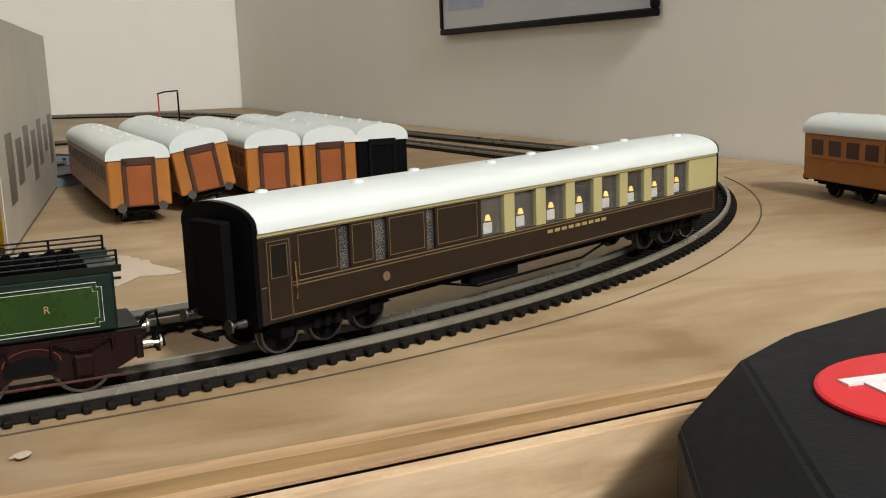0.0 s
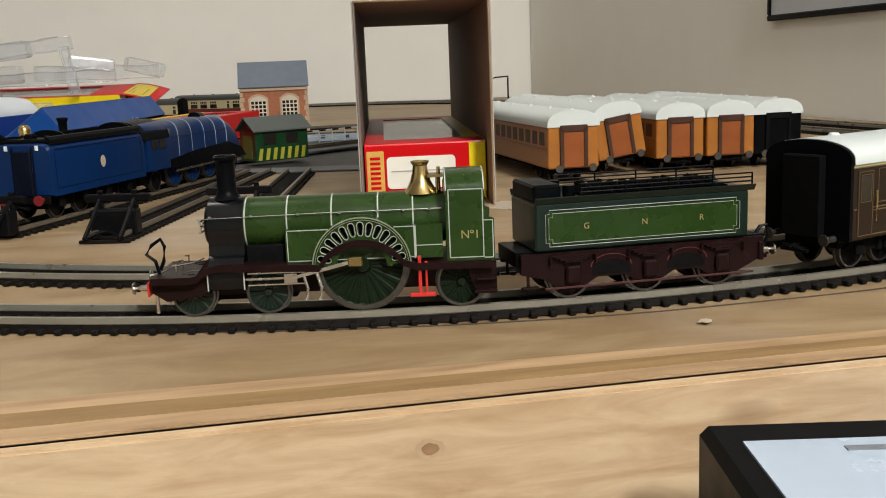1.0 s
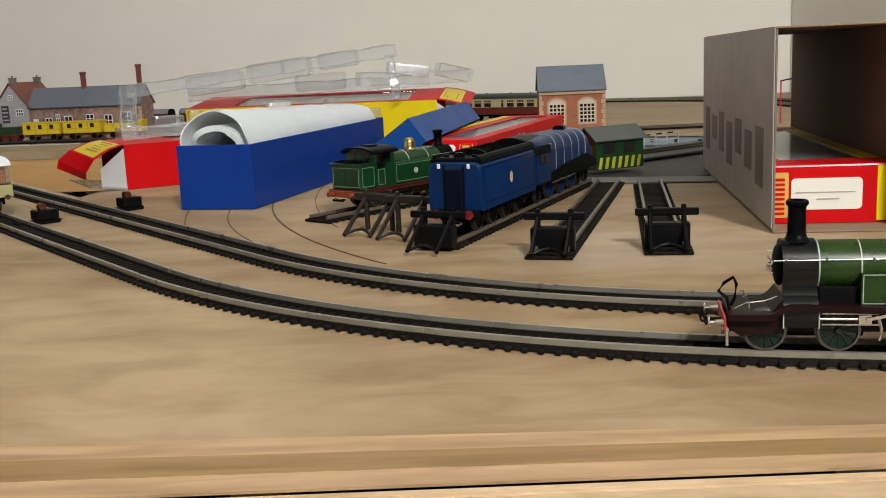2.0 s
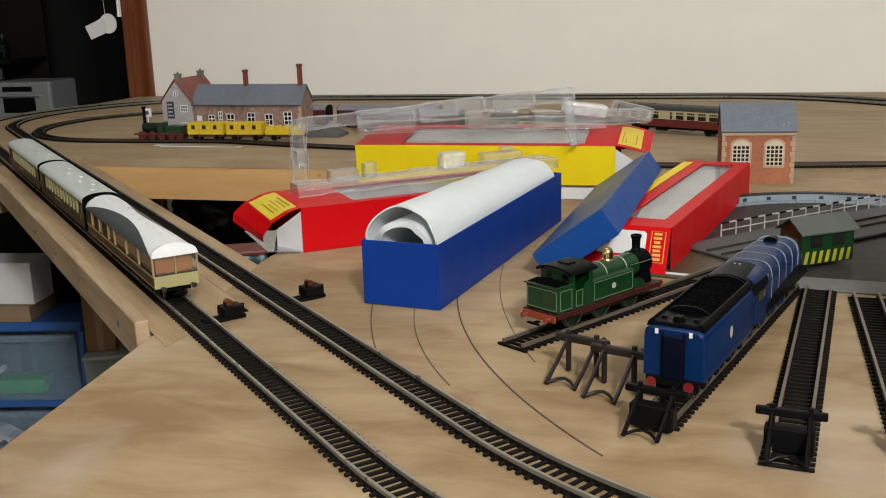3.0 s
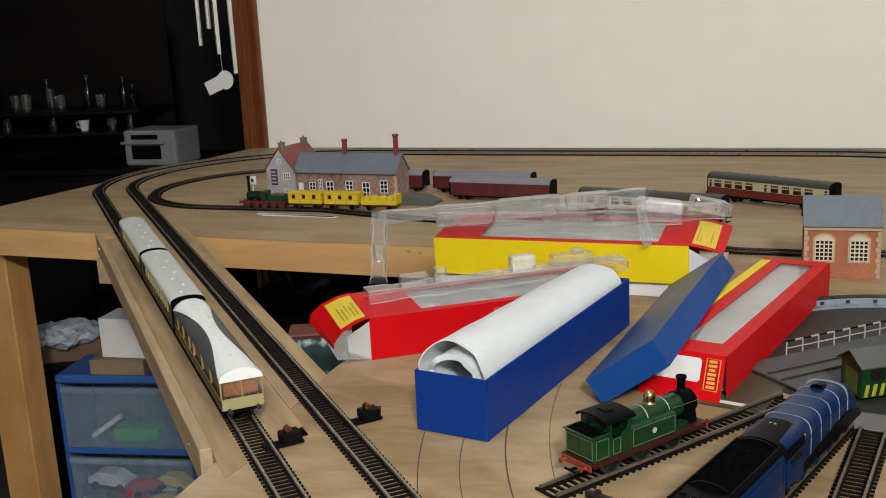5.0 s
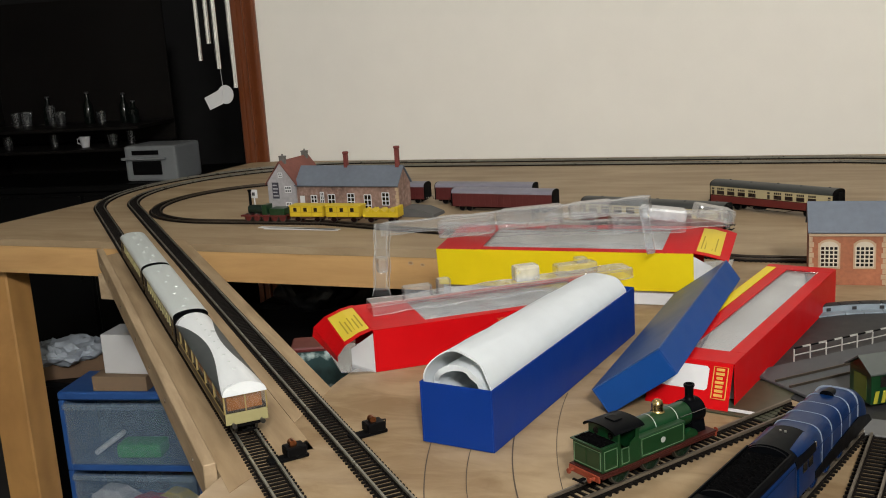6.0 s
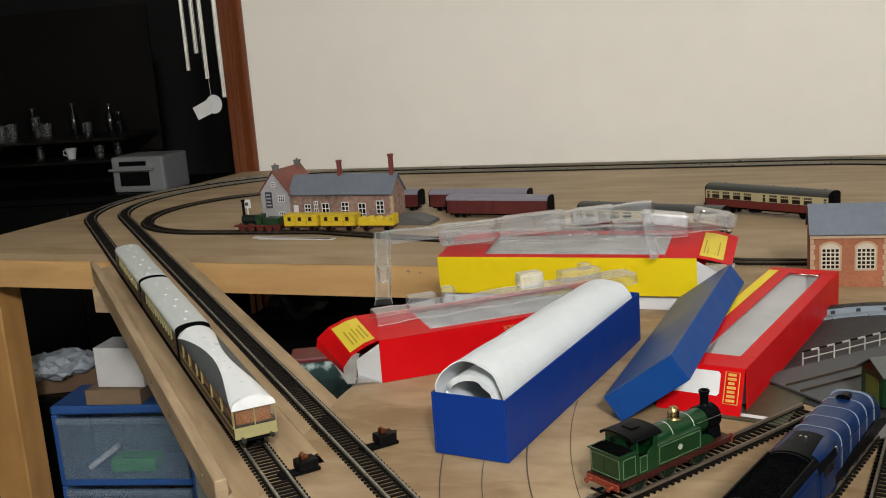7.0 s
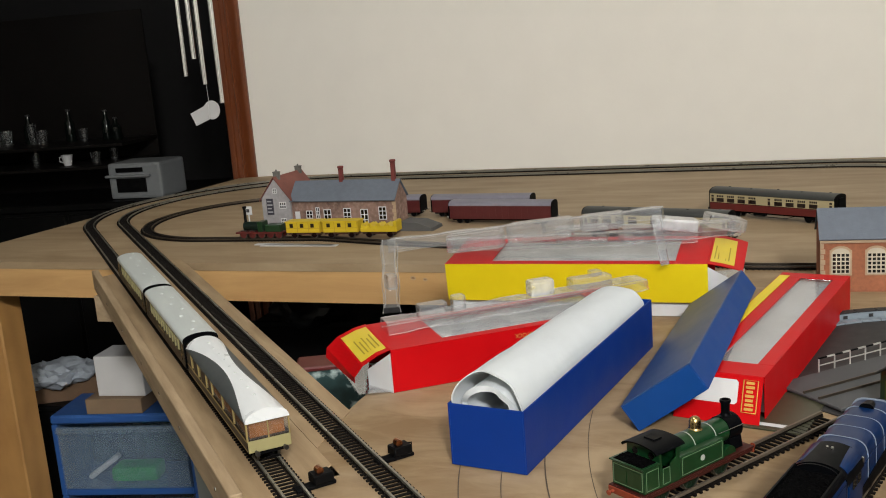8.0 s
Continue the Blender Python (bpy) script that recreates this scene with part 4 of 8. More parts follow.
    for s in (-1, 1):
        tie = B()
        box(tie, (7, s * 13.4, 4.4), (84, s * 14.0, 5.1), 0.1)
        part("tie_bar", tie, paint("dull_red_bar", (0.045, 0.008, 0.007), rough=0.5), root, "thin dull red tie bar")
        stp = B()
        box(stp, (-1, s * 12.0, 5.0), (5, s * 14.4, 5.8), 0.2)
        box(stp, (1, s * 12.0, 5.4), (2, s * 12.6, 16), 0.1)
        part("step", stp, MAROON, root)
    part("frame_lining", ol, paint("thin_red_lining", (0.12, 0.02, 0.018), rough=0.5), root)
    for x in (17, 45, 72):
        wheels(root, x, 7.9, 8.6, MAROON, 12)
    ud = B()
    box(ud, (-2, -11, 12), (88, 11, 17.2))
    part("underframe", ud, LOCOBLACK, root)
    rb = B()
    box(rb, (86, -14, 8.5), (88, 14, 15), 0.3)
    part("buffer_beam", rb, MAROON, root, "maroon rear buffer beam")
    buffers(root, 88, 1, 11.5, 10.5)
    part("vacuum_pipe", tube(B(), [(88, -6, 15), (91, -6, 19), (93.5, -6, 19.5), (94, -6, 15), (92, -6, 11)], 0.7, 8), LOCOBLACK, root, "", True)
    coupling(root, 88, 1)
    return root


# ---- carriages (x along, from one end) ----
def roof_shell(bm, x0, x1, w, z0, z1, lip=0.6):
    arc = [(w * math.cos(radians(a)), z0 + (z1 - z0) * math.sin(radians(a)) ** 0.75) for a in range(0, 181, 9)]
    prism(bm, arc + [(-w, z0 - lip), (w, z0 - lip)], "x", x0, x1)
    return bm


def bogie(root, x, wheel_r=7.0, wheelbase=34, six=False, mat=None):
    b = B()
    for s in (-1, 1):
        prism(b, [(x - wheelbase * 0.72, 8.2), (x - wheelbase * 0.6, 10.2), (x + wheelbase * 0.6, 10.2), (x + wheelbase * 0.72, 8.2), (x + wheelbase * 0.3, 6.2), (x - wheelbase * 0.3, 6.2)], "y", s * 10.6, s * 12.0)
        for dx in (-0.5, 0.5):
            box(b, (x + dx * wheelbase - 2.4, s * 12.0, 5.2), (x + dx * wheelbase + 2.4, s * 13.4, 9.4), 0.5)
        for k in range(4):
            cyl(b, (x - 6 + 4 * k, s * 12.2, 6), (x - 6 + 4 * k, s * 12.2, 9.6), 1.3, seg=8)
    box(b, (x - 5, -10.6, 7.5), (x + 5, 10.6, 11))
    g = part("bogie", b, mat or MATBLACK, root)
    for dx in (-0.5, 0, 0.5) if six else (-0.5, 0.5):
        wheels(g, x + dx * wheelbase, wheel_r, 8.3, MATBLACK)


def carriage(name, m, length, label, lower, upper, roofm, bays, rest=None, w=17.6, floor=12.0, waist=23.5, eave=39.2, top=47.0, vents=8, lined=None, seats=True, doors=(), glass=None, brown=(), endm=None):
    """A bogie carriage. bays: (start, end) of the side windows; doors: places of end doors; brown: stretch with plain panels."""
    root = thing(name, m, label, "model carriage", rest or "model carriages")
    bd = B()
    box(bd, (1.5, -w, floor), (length - 1.5, w, waist), 0.4)
    part("lower_body", bd, lower, root)
    core = B()
    box(core, (3, -w + 2.6, waist), (length - 3, w - 2.6, eave - 0.5))
    part("interior", core, GLASSD, root)
    ct = B()
    box(ct, (1.5, -w, eave - 2.2), (length - 1.5, w, eave), 0.3)
    part("cantrail", ct, upper, root)
    for s in (-1, 1):
        x = 1.5
        for a, b in list(bays) + [(length - 1.5, length)]:
            if a - x > 0.4:
                pl = B()
                box(pl, (x, s * (w - 1.6), waist), (a, s * w, eave - 2.0))
                part("pillar", pl, lower if any(p <= (x + a) / 2 <= q for p, q in brown) else upper, root)
            x = b
        for a, b in bays:
            gl = B()
            box(gl, (a, s * (w - 1.3), waist), (b, s * (w - 0.9), eave - 2.0))
            part("window_pane", gl, glass or WINGLASS, root)
            if seats and b - a > 9:
                tl = B()
                box(tl, ((a + b) / 2 - 2.6, s * (w - 3.6), waist), ((a + b) / 2 + 2.6, s * (w - 2.4), waist + 4.6), 0.5)
                t2 = part("table", tl, BLINDW, root, "white-clothed table")
                lp = B()
                lathe(lp, [(1.3, 0), (1.6, 0.2), (1.0, 2.0), (0.5, 2.1)], 10, pose((a + b) / 2, s * (w - 3.0), waist + 5.0))
                part("table_lamp", lp, LAMPGLOW, t2)
        if lined:
            ln = B()
            frame_line(ln, 4, length - 4, floor + 1.2, waist - 1.4, s * w, 0.35)
            box(ln, (2, s * w, waist - 0.7), (length - 2, s * (w + 0.12), waist - 0.3))
            box(ln, (2, s * w, eave - 2.0), (length - 2, s * (w + 0.12), eave - 1.6))
            part("lining", ln, lined, root)
        for x in doors:
            dr = B()
            box(dr, (x - 4.5, s * (w - 0.3), floor + 0.5), (x + 4.5, s * (w + 0.25), eave - 2.6), 0.25)
            d = part("door", dr, lower, root)
            if lined:
                dl = B()
                frame_line(dl, x - 3.9, x + 3.9, floor + 1.4, eave - 3.2, s * (w + 0.25), 0.22)
                frame_line(dl, x - 2.9, x + 2.9, waist + 1.7, eave - 4.3, s * (w + 0.35), 0.2)
                part("door_lining", dl, lined, d, "thin gold lining")
            dg = B()
            box(dg, (x - 2.6, s * (w + 0.2), waist + 2), (x + 2.6, s * (w + 0.4), eave - 4.6), 0.1)
            part("door_window", dg, GLASSD, d)
            dh = B()
            tube(dh, [(x + 5.4, s * (w + 0.7), floor + 6), (x + 5.4, s * (w + 0.9), floor + 11), (x + 5.4, s * (w + 0.7), floor + 17)], 0.35, 6)
            part("door_handle", dh, BRASS, d)
    for x0, x1 in ((0, 1.5), (length - 1.5, length)):
        en = B()
        half = [(w, floor), (w, eave - 1)] + [((w + 0.3) * math.cos(radians(a)), eave + (top - eave - 0.15) * math.sin(radians(a)) ** 0.75) for a in range(0, 90, 9)]
        prism(en, half + [(-y, z) for y, z in half[::-1]], "x", x0, x1)
        part("end_wall", en, endm or lower, root)
    for d, x in ((-1, 0), (1, length)):
        gw = B()
        box(gw, (x, -8, floor + 0.5), (x + d * 3.2, 8, eave + 2.5), 0.5)
        part("gangway", gw, MATBLACK, root, "black corrugated gangway")
        buffers(root, x, d, 12.5, 11.5, TYRE)
        coupling(root, x, d)
    rf = B()
    roof_shell(rf, 1.6, length - 1.6, w + 0.5, eave, top)
    roof = part("roof", rf, roofm, root, "", True)
    for k in range(vents):
        vx = length * (k + 0.6) / vents
        for y in (-3.5,) if k % 2 else (3.5,):
            part("roof_vent", lathe(B(), [(2.0, 0), (2.2, 0.6), (1.6, 1.5), (0.4, 1.7)], 12, pose(vx, y, top - 0.8)), roofm, roof)
    uf = B()
    box(uf, (3, -11, floor - 3.5), (length - 3, 11, floor + 0.2))
    box(uf, (length * 0.36, -13.5, floor - 6), (length * 0.46, -8, floor - 0.5), 0.5)
    box(uf, (length * 0.53, 8, floor - 6), (length * 0.62, 13.5, floor - 0.5), 0.5)
    for s in (-1, 1):
        tube(uf, [(length * 0.28, s * 12, floor - 1), (length * 0.38, s * 12, 5), (length * 0.62, s * 12, 5), (length * 0.72, s * 12, floor - 1)], 0.5, 6)
    part("underframe", uf, MATBLACK, root)
    return root


WINGLASS = clear("carriage_glazing", (0.9, 0.9, 0.88), 0.04, 0.03, 0.0, 0.12)


def pullman(m, length=252, label="", brake=False):
    bays = []
    x = 92 if brake else 22
    while x + 14 < length - 18:
        bays.append((x, x + 12))
        x += 17.5
    if brake:
        bays = [(30, 34), (44, 49), (66, 70)] + bays
    r = carriage("pullman_carriage", m, length, label, UMBER, CREAM, ROOFW, bays, "train carriages", lined=LINEGOLD, doors=(8,) if brake else (8, length - 8), brown=((0, 91),) if brake else ((0, 16), (length - 16, length)), seats=True, endm=LOCOBLACK)
    for s in (-1, 1):
        cb = B()
        cyl(cb, (length * (0.19 if brake else 0.5), s * 17.6, 18.2), (length * (0.19 if brake else 0.5), s * 17.9, 18.2), 1.5, seg=14)
        part("crest", cb, LINEGOLD, r, "small dull gold crest")
        nb = B()
        for k in range(9):
            x = length * 0.5 + (k - 4) * 4.2 + 20
            box(nb, (x - 1.5, s * 17.6, 19.6), (x + 1.5, s * 17.8, 20.8))
        part("name_marks", nb, GOLD, r)
        if brake:
            for x0, x1 in ((15, 29), (35, 43), (50, 65), (71, 90)):
                pn = B()
                frame_line(pn, x0, x1, 24.5, 36.4, s * 17.6, 0.22)
                part("panel_lining", pn, LINEGOLD, r, "thin gold panel lining")
    for x in (30, length - 30):
        bogie(r, x, 7.0, 34, True)
    return r


def observation_car(m, length=240):
    """x runs from the glazed tail forwards."""
    w, fl = 17.6, 12.0
    root = thing("observation_carriage", m, "brown observation carriage with white waisted roof and glazed tail painted as lit", "model carriage", "train carriages")
    bd = B()
    box(bd, (2, -w, fl), (length, w, 22.5), 0.5)
    part("lower_body", bd, UMBER, root)
    bt = B()
    for s in (-1, 1):
        box(bt, (2, s * w, 20.6), (length, s * (w + 0.15), 22.4))
        box(bt, (2, s * w, 13.2), (length, s * (w + 0.15), 14.0))
    part("gold_band", bt, GOLD, root)
    el = B()
    box(el, (0.2, -w + 0.5, fl), (2.0, w - 0.5, 21.5), 0.3)
    part("tail_panel", el, CREAM, root, "cream panel under the tail window")
    core = B()
    box(core, (5, -w + 3.5, 22.5), (length - 2, w - 3.5, 38))
    part("interior", core, AMBER, root, "interior painted amber as if lit")
    rnd = random.Random(3)
    for k in range(9):
        s = -1 if k % 2 else 1
        st = B()
        box(st, (10 + k * 11, s * 9 - 4, 22.5), (17 + k * 11, s * 9 + 4, 29), 1.0)
        part("armchair", st, CARMINE, root)
    for s in (-1, 1):
        for x0, x1, kind in ((3, 44, 1), (46, 84, 1), (86, 126, 1), (128, 150, 1), (152, 172, 0), (174, 186, 1), (188, 206, 0), (208, 218, 1), (220, length, 0)):
            pn = B()
            if kind:
                box(pn, (x0, s * (w - 1.2), 22.5), (x1, s * (w - 0.9), 36.0))
                part("window_pane", pn, WINGLASS, root)
            else:
                box(pn, (x0, s * (w - 1.6), 22.5), (x1, s * w, 36.2))
                part("panel", pn, UMBER, root)
            pf = B()
            box(pf, (x1, s * (w - 1.6), 22.4), (min(x1 + 2, length), s * (w + 0.05), 36.4))
            part("pillar", pf, GOLD, root)
        pl = B()
        box(pl, (1.2, s * (w - 1.0), 21.5), (3, s * w, 37))
        part("corner_post", pl, GOLD, root)
    tw = B()
    box(tw, (1.4, -w + 1, 22), (1.8, w - 1, 36))
    part("tail_window", tw, WINGLASS, root)
    tb = B()
    for y in (-w + 0.8, 0, w - 0.8):
        box(tb, (0.8, y - 0.5, 21.5), (1.6, y + 0.5, 36.6))
    box(tb, (0.8, -w, 35.6), (1.8, w, 36.6))
    part("tail_frame", tb, GOLD, root)
    # waisted white roof with grey flanks
    rows = []
    for i in range(25):
        u = i / 24
        inset = 11.5 * math.sin(math.pi * min(1, max(0, u))) ** 1.3
        rows.append((u * length, w + 0.35 - inset))
    wf = B()
    full = w + 0.4

    def crown(y):
        return 36.4 + 10.2 * max(0.0, 1 - (y / full) ** 2) ** 0.62
    prev = None
    for x, h in rows:
        ys = [-full + (full - h) * j / 8 for j in range(8)] + [-h + 2 * h * j / 16 for j in range(17)] + [h + (full - h) * j / 8 for j in range(1, 9)]
        ring = [wf.verts.new((x, y, crown(y))) for y in ys]
        if prev:
            for j in range(32):
                f = wf.faces.new((prev[j], prev[j + 1], ring[j + 1], ring[j]))
                f.material_index = 0 if 8 <= j < 24 else 1
        prev = ring
    bmesh.ops.recalc_face_normals(wf, faces=wf.faces[:])
    if sum(f.normal.z for f in wf.faces) < 0:
        bmesh.ops.reverse_faces(wf, faces=wf.faces[:])
    bmesh.ops.solidify(wf, geom=wf.faces[:], thickness=0.9)
    bmesh.ops.recalc_face_normals(wf, faces=wf.faces[:])
    part("roof", wf, [ROOFO, ROOFG], root, "white waisted roof between grey flanks", True)
    ef = B()
    half = [(w, fl), (w, 36)] + [(w * math.cos(radians(a)), 36.2 + 9.6 * math.sin(radians(a)) ** 0.75) for a in range(8, 90, 12)]
    prism(ef, half + [(-y, z) for y, z in half[::-1]], "x", length - 1, length)
    part("end_wall", ef, UMBER, root)
    tf = B()
    arc = [(w * math.cos(radians(a)), 36.2 + 9.8 * math.sin(radians(a)) ** 0.8) for a in range(0, 181, 12)]
    prism(tf, arc, "x", 0.0, 1.0)
    part("tail_cap", tf, ROOFO, root)
    for k in range(9):
        part("roof_vent", lathe(B(), [(1.3, 0), (1.4, 0.5), (0.8, 1.1), (0.2, 1.2)], 10, pose(36 + k * 22, 0, 46.0)), ROOFW, root)
    uf = B()
    box(uf, (3, -11, 8.5), (length - 3, 11, fl + 0.2))
    part("underframe", uf, MATBLACK, root)
    for x in (32, length - 32):
        bogie(root, x, 7.0, 34, True)
    buffers(root, 0.5, -1, 12.5, 11.5, TYRE)
    coupling(root, 0.5, -1)
    return root


def on_arc(theta, length_mm, forward=True):
    """Pose on the outer curve of a vehicle whose front stands at theta and whose x runs back along the line."""
    half = length_mm * MM / 2
    mid = radians(theta) + math.asin(half / R_OUT)
    r = math.sqrt(R_OUT ** 2 - half ** 2)
    c = C_LOW if math.degrees(mid) < 272 else C_RIGHT
    p = c + Vector((math.cos(mid), math.sin(mid))) * (r + 0.0012)
    d = Vector((-math.sin(mid), math.cos(mid)))
    p = p - d * half
    return yaw_at(p.x, p.y, RAIL, math.degrees(math.atan2(d.y, d.x)))


def on_straight(s, flip=False):
    p = along_straight(s)
    a = math.degrees(math.atan2(U_ST.y, U_ST.x))
    return yaw_at(p.x, p.y, RAIL, a)


single_driver(on_arc(249.5, 114) @ Matrix.Diagonal((0.914, 0.95, 0.925, 1)))
tender_green(on_arc(262.8, 82) @ Matrix.Diagonal((0.93, 0.96, 0.94, 1)))
pullman(on_arc(273.2, 252) @ Matrix.Diagonal((1, 0.98, 0.965, 1)), 252, "umber pullman brake carriage with white roof and gold lining", True)
observation_car(on_straight(0.320), 240)
pullman(on_straight(0.574), 250, "umber and cream pullman carriage with lit table lamps and white roof")
pullman(on_straight(0.836), 250, "umber and cream pullman carriage with lit table lamps and white roof")


# ---- teak carriages parked on the board ----
def teak_carriage(m, label, dark=False):
    L, w = 240, 17.5
    a, d, c = (TEAK, TEAKD, TEAKM) if not dark else (LOCOBLACK, MATBLACK, LOCOBLACK)
    root = thing("teak_carriage", m, label, "model carriage", "parked teak carriages")
    bd = B()
    box(bd, (0, -w, 10), (L, w, 38), 0.8)
    part("body", bd, a, root, "" if dark else "varnished orange-brown body", True)
    for s in (-1, 1):
        for k in range(14):
            x = 8 + k * 16.2
            wn = B()
            box(wn, (x, s * w, 25), (x + 11, s * (w + 0.15), 34))
            part("side_window", wn, d, root)
        md = B()
        for z in (22.5, 36.2):
            box(md, (2, s * w, z), (L - 2, s * (w + 0.35), z + 0.9))
        part("beading", md, c, root)
    for x, dd in ((0, -1), (L, 1)):
        fr = B()
        box(fr, (x, -9.5, 11), (x + dd * 1.6, -7.0, 37))
        box(fr, (x, 7.0, 11), (x + dd * 1.6, 9.5, 37))
        box(fr, (x, -9.5, 34), (x + dd * 1.6, 9.5, 38.5), 0.4)
        e = part("gangway_frame", fr, d, root, "dark gangway surround")
        ed = B()
        box(ed, (x, -7.0, 11), (x + dd * 0.8, 7.0, 34))
        part("gangway_door", ed, c, e, "" if dark else "orange varnished gangway door")
        for y in (-11.5, 11.5):
            bf = B()
            cyl(bf, (x, y, 10.5), (x + dd * 4.5, y, 10.5), 1.0, seg=10)
            cyl(bf, (x + dd * 4.5, y, 10.5), (x + dd * 5.2, y, 10.5), 2.6, seg=14)
            part("buffer", bf, TYRE, root)
        coupling(root, x, dd, 7)
    rf = B()
    roof_shell(rf, -1.0, L + 1.0, w + 0.6, 38, 48.5)
    r = part("roof", rf, ROOFW, root, "dusty white roof", True)
    for k in range(10):
        part("roof_vent", lathe(B(), [(1.7, 0), (1.9, 0.5), (1.2, 1.3), (0.3, 1.4)], 10, pose(14 + k * 23.5, 3.6 if k % 2 else -3.6, 47.6)), ROOFW, r)
    uf = B()
    box(uf, (4, -10, 6.5), (L - 4, 10, 10.2))
    box(uf, (95, -13, 4), (125, -9, 9.5), 0.5)
    part("underframe", uf, MATBLACK, root)
    for x in (34, L - 34):
        bogie(root, x, 6.6, 30)
    return root


for x, y, h, roll, dk in ((0.505, 0.718, 87.0, 0, False), (0.553, 0.742, 86.5, -9, False), (0.5925, 0.737, 85.0, 0, False), (0.629, 0.732, 84.0, 0, False), (0.664, 0.728, 83.0, 0, True)):
    z = 0.0032 if roll else 0.0
    teak_carriage(yaw_at(x, y, z, h, roll), "black-ended model carriage with a white roof parked beside the teak ones" if dk else "varnished teak model carriage with white roof, tilted against its neighbour" if roll else "varnished teak model carriage with white roof parked on the board", dk)
teak_carriage(yaw_at(0.882, 0.553, 0.0, -104), "varnished teak model carriage with white roof standing by the wall")


# ---- blue streamlined locomotive with its tender (x from tender's rear forwards) ----
BANDW = paint("thin_pale_band", (0.20, 0.24, 0.30), rough=0.45, vary=0.1)


def streamliner(m):
    root = thing("streamlined_locomotive", m, "blue streamlined model express locomotive with corridor tender on a siding", "model locomotive", "model locomotives")
    tn = B()
    loft(tn, [(0, 16.4, 14, 41.0, 0.30), (1.5, 17.2, 13, 42.0, 0.26), (98, 17.2, 13, 42.0, 0.26), (100, 16.8, 13, 41.5, 0.28)], 16)
    part("tender_body", tn, BLUEE, root, "glossy blue tender", True)
    rc = B()
    box(rc, (-1.6, -5.6, 13), (0.6, 5.6, 38), 0.6)
    for y in (-6.2, 6.2):
        box(rc, (-0.9, y - 0.5, 13), (0.4, y + 0.5, 40), 0.2)
    part("corridor_end", rc, paint("navy_corridor", (0.0015, 0.0030, 0.010), rough=0.5, spec=0.1), root, "black corridor connection")
    for y in (-9.5, 9.5):
        bs = B()
        box(bs, (-0.9, y - 0.9, 38.2), (0.2, y + 0.9, 41), 0.2)
        part("tail_plate", bs, WHITE, root)
    # black tender top: rounded side sheets round a sunk coal space
    tt = B()
    for s in (-1, 1):
        prism(tt, [(s * 16.4, 41.0), (s * 15.6, 43.6), (s * 14.2, 45.2), (s * 13.2, 45.4), (s * 12.9, 44.6), (s * 13.6, 41.4)], "x", 3, 98)
    box(tt, (2.6, -15.4, 41.2), (24, 15.4, 44.2), 0.9)
    cap = part("tender_top", tt, LOCOBLACK, root, "black tender top")
    fill = B()
    cyl(fill, (9, 0, 44.2), (9, 0, 46.0), 3.4, seg=18)
    cyl(fill, (9, 0, 46.0), (9, 0, 46.8), 2.6, seg=18)
    for y in (-9, 9):
        cyl(fill, (11, y, 44.2), (11, y, 45.4), 1.6, seg=12)
    part("filler_lid", fill, LOCOBLACK, cap)
    for x, r in ((25, 12.9), (95.5, 12.9)):
        ring = B()
        prism(ring, [(r * math.cos(radians(a)), 42 + 6.0 * math.sin(radians(a))) for a in range(0, 181, 12)] + [(-r, 41.2), (r, 41.2)], "x", x - 0.7, x + 0.7)
        part("coal_plate", ring, LOCOBLACK, cap)
    cl = B()
    bmesh.ops.create_grid(cl, x_segments=44, y_segments=18, size=1.0, matrix=Matrix.Translation((60.2, 0, 43.6)) @ Matrix.Diagonal((34, 12.8, 1, 1)))
    for v in cl.verts:
        v.co.z += 1.1 * noise.noise(v.co * 0.55) + 0.9 * noise.noise(v.co * 0.19)
    part("coal_load", cl, COAL, cap, "black coal")
    for s in (-1, 1):
        em = B()
        prism(em, [(51 + 2.5 * math.cos(radians(a)), 27.5 + 3.6 * math.sin(radians(a))) for a in range(0, 360, 30)], "y", s * 17.2, s * 17.45)
        part("emblem", em, paint("pale_emblem", (0.42, 0.36, 0.26), rough=0.5, vary=0.3, scale=900), root, "small pale round emblem")
        ln = B()
        frame_line(ln, 4, 96, 17, 38.5, s * 17.15, 0.3)
        part("lining", ln, LOCOBLACK, root)
    # locomotive casing
    lc = B()
    loft(lc, [(104, 16.8, 15, 46, 0.42), (133, 16.8, 15, 46.5, 0.42), (135, 16.2, 15, 46.0, 0.5), (180, 16.0, 16, 45.6, 0.55), (214, 15.6, 17, 44.8, 0.6), (228, 15.2, 18, 43.6, 0.62), (240, 14.6, 18, 40.0, 0.65), (250, 13.8, 16, 33.5, 0.7), (257, 12.6, 13, 25, 0.75), (261, 11.0, 11, 17, 0.8)], 24)
    part("casing", lc, BLUEE, root, "smooth blue streamlined casing", True)
    for x in (148, 168, 188, 207, 226):
        bn = B()
        top, e, hw = 46.45 - (x - 135) * 0.016, 0.49 + (x - 135) * 0.0012, 16.5 - (x - 135) * 0.0075
        loft(bn, [(x, hw, 20, top, e), (x + 0.4, hw, 20, top, e)], 24)
        part("casing_band", bn, BANDW, root, "thin white band")
    rf = B()
    arc = [(17.2 * math.cos(radians(a)), 35 + 12.8 * math.sin(radians(a)) ** 0.8) for a in range(0, 181, 12)]
    prism(rf, arc, "x", 99, 134)
    roof = part("cab_roof", rf, LOCOBLACK, root, "matt black cab roof", True)
    wh = B()
    for y in (-1.6, 1.6):
        cyl(wh, (122, y, 47), (122, y, 49.2), 0.9, seg=8)
    part("whistle", wh, STEEL, roof)
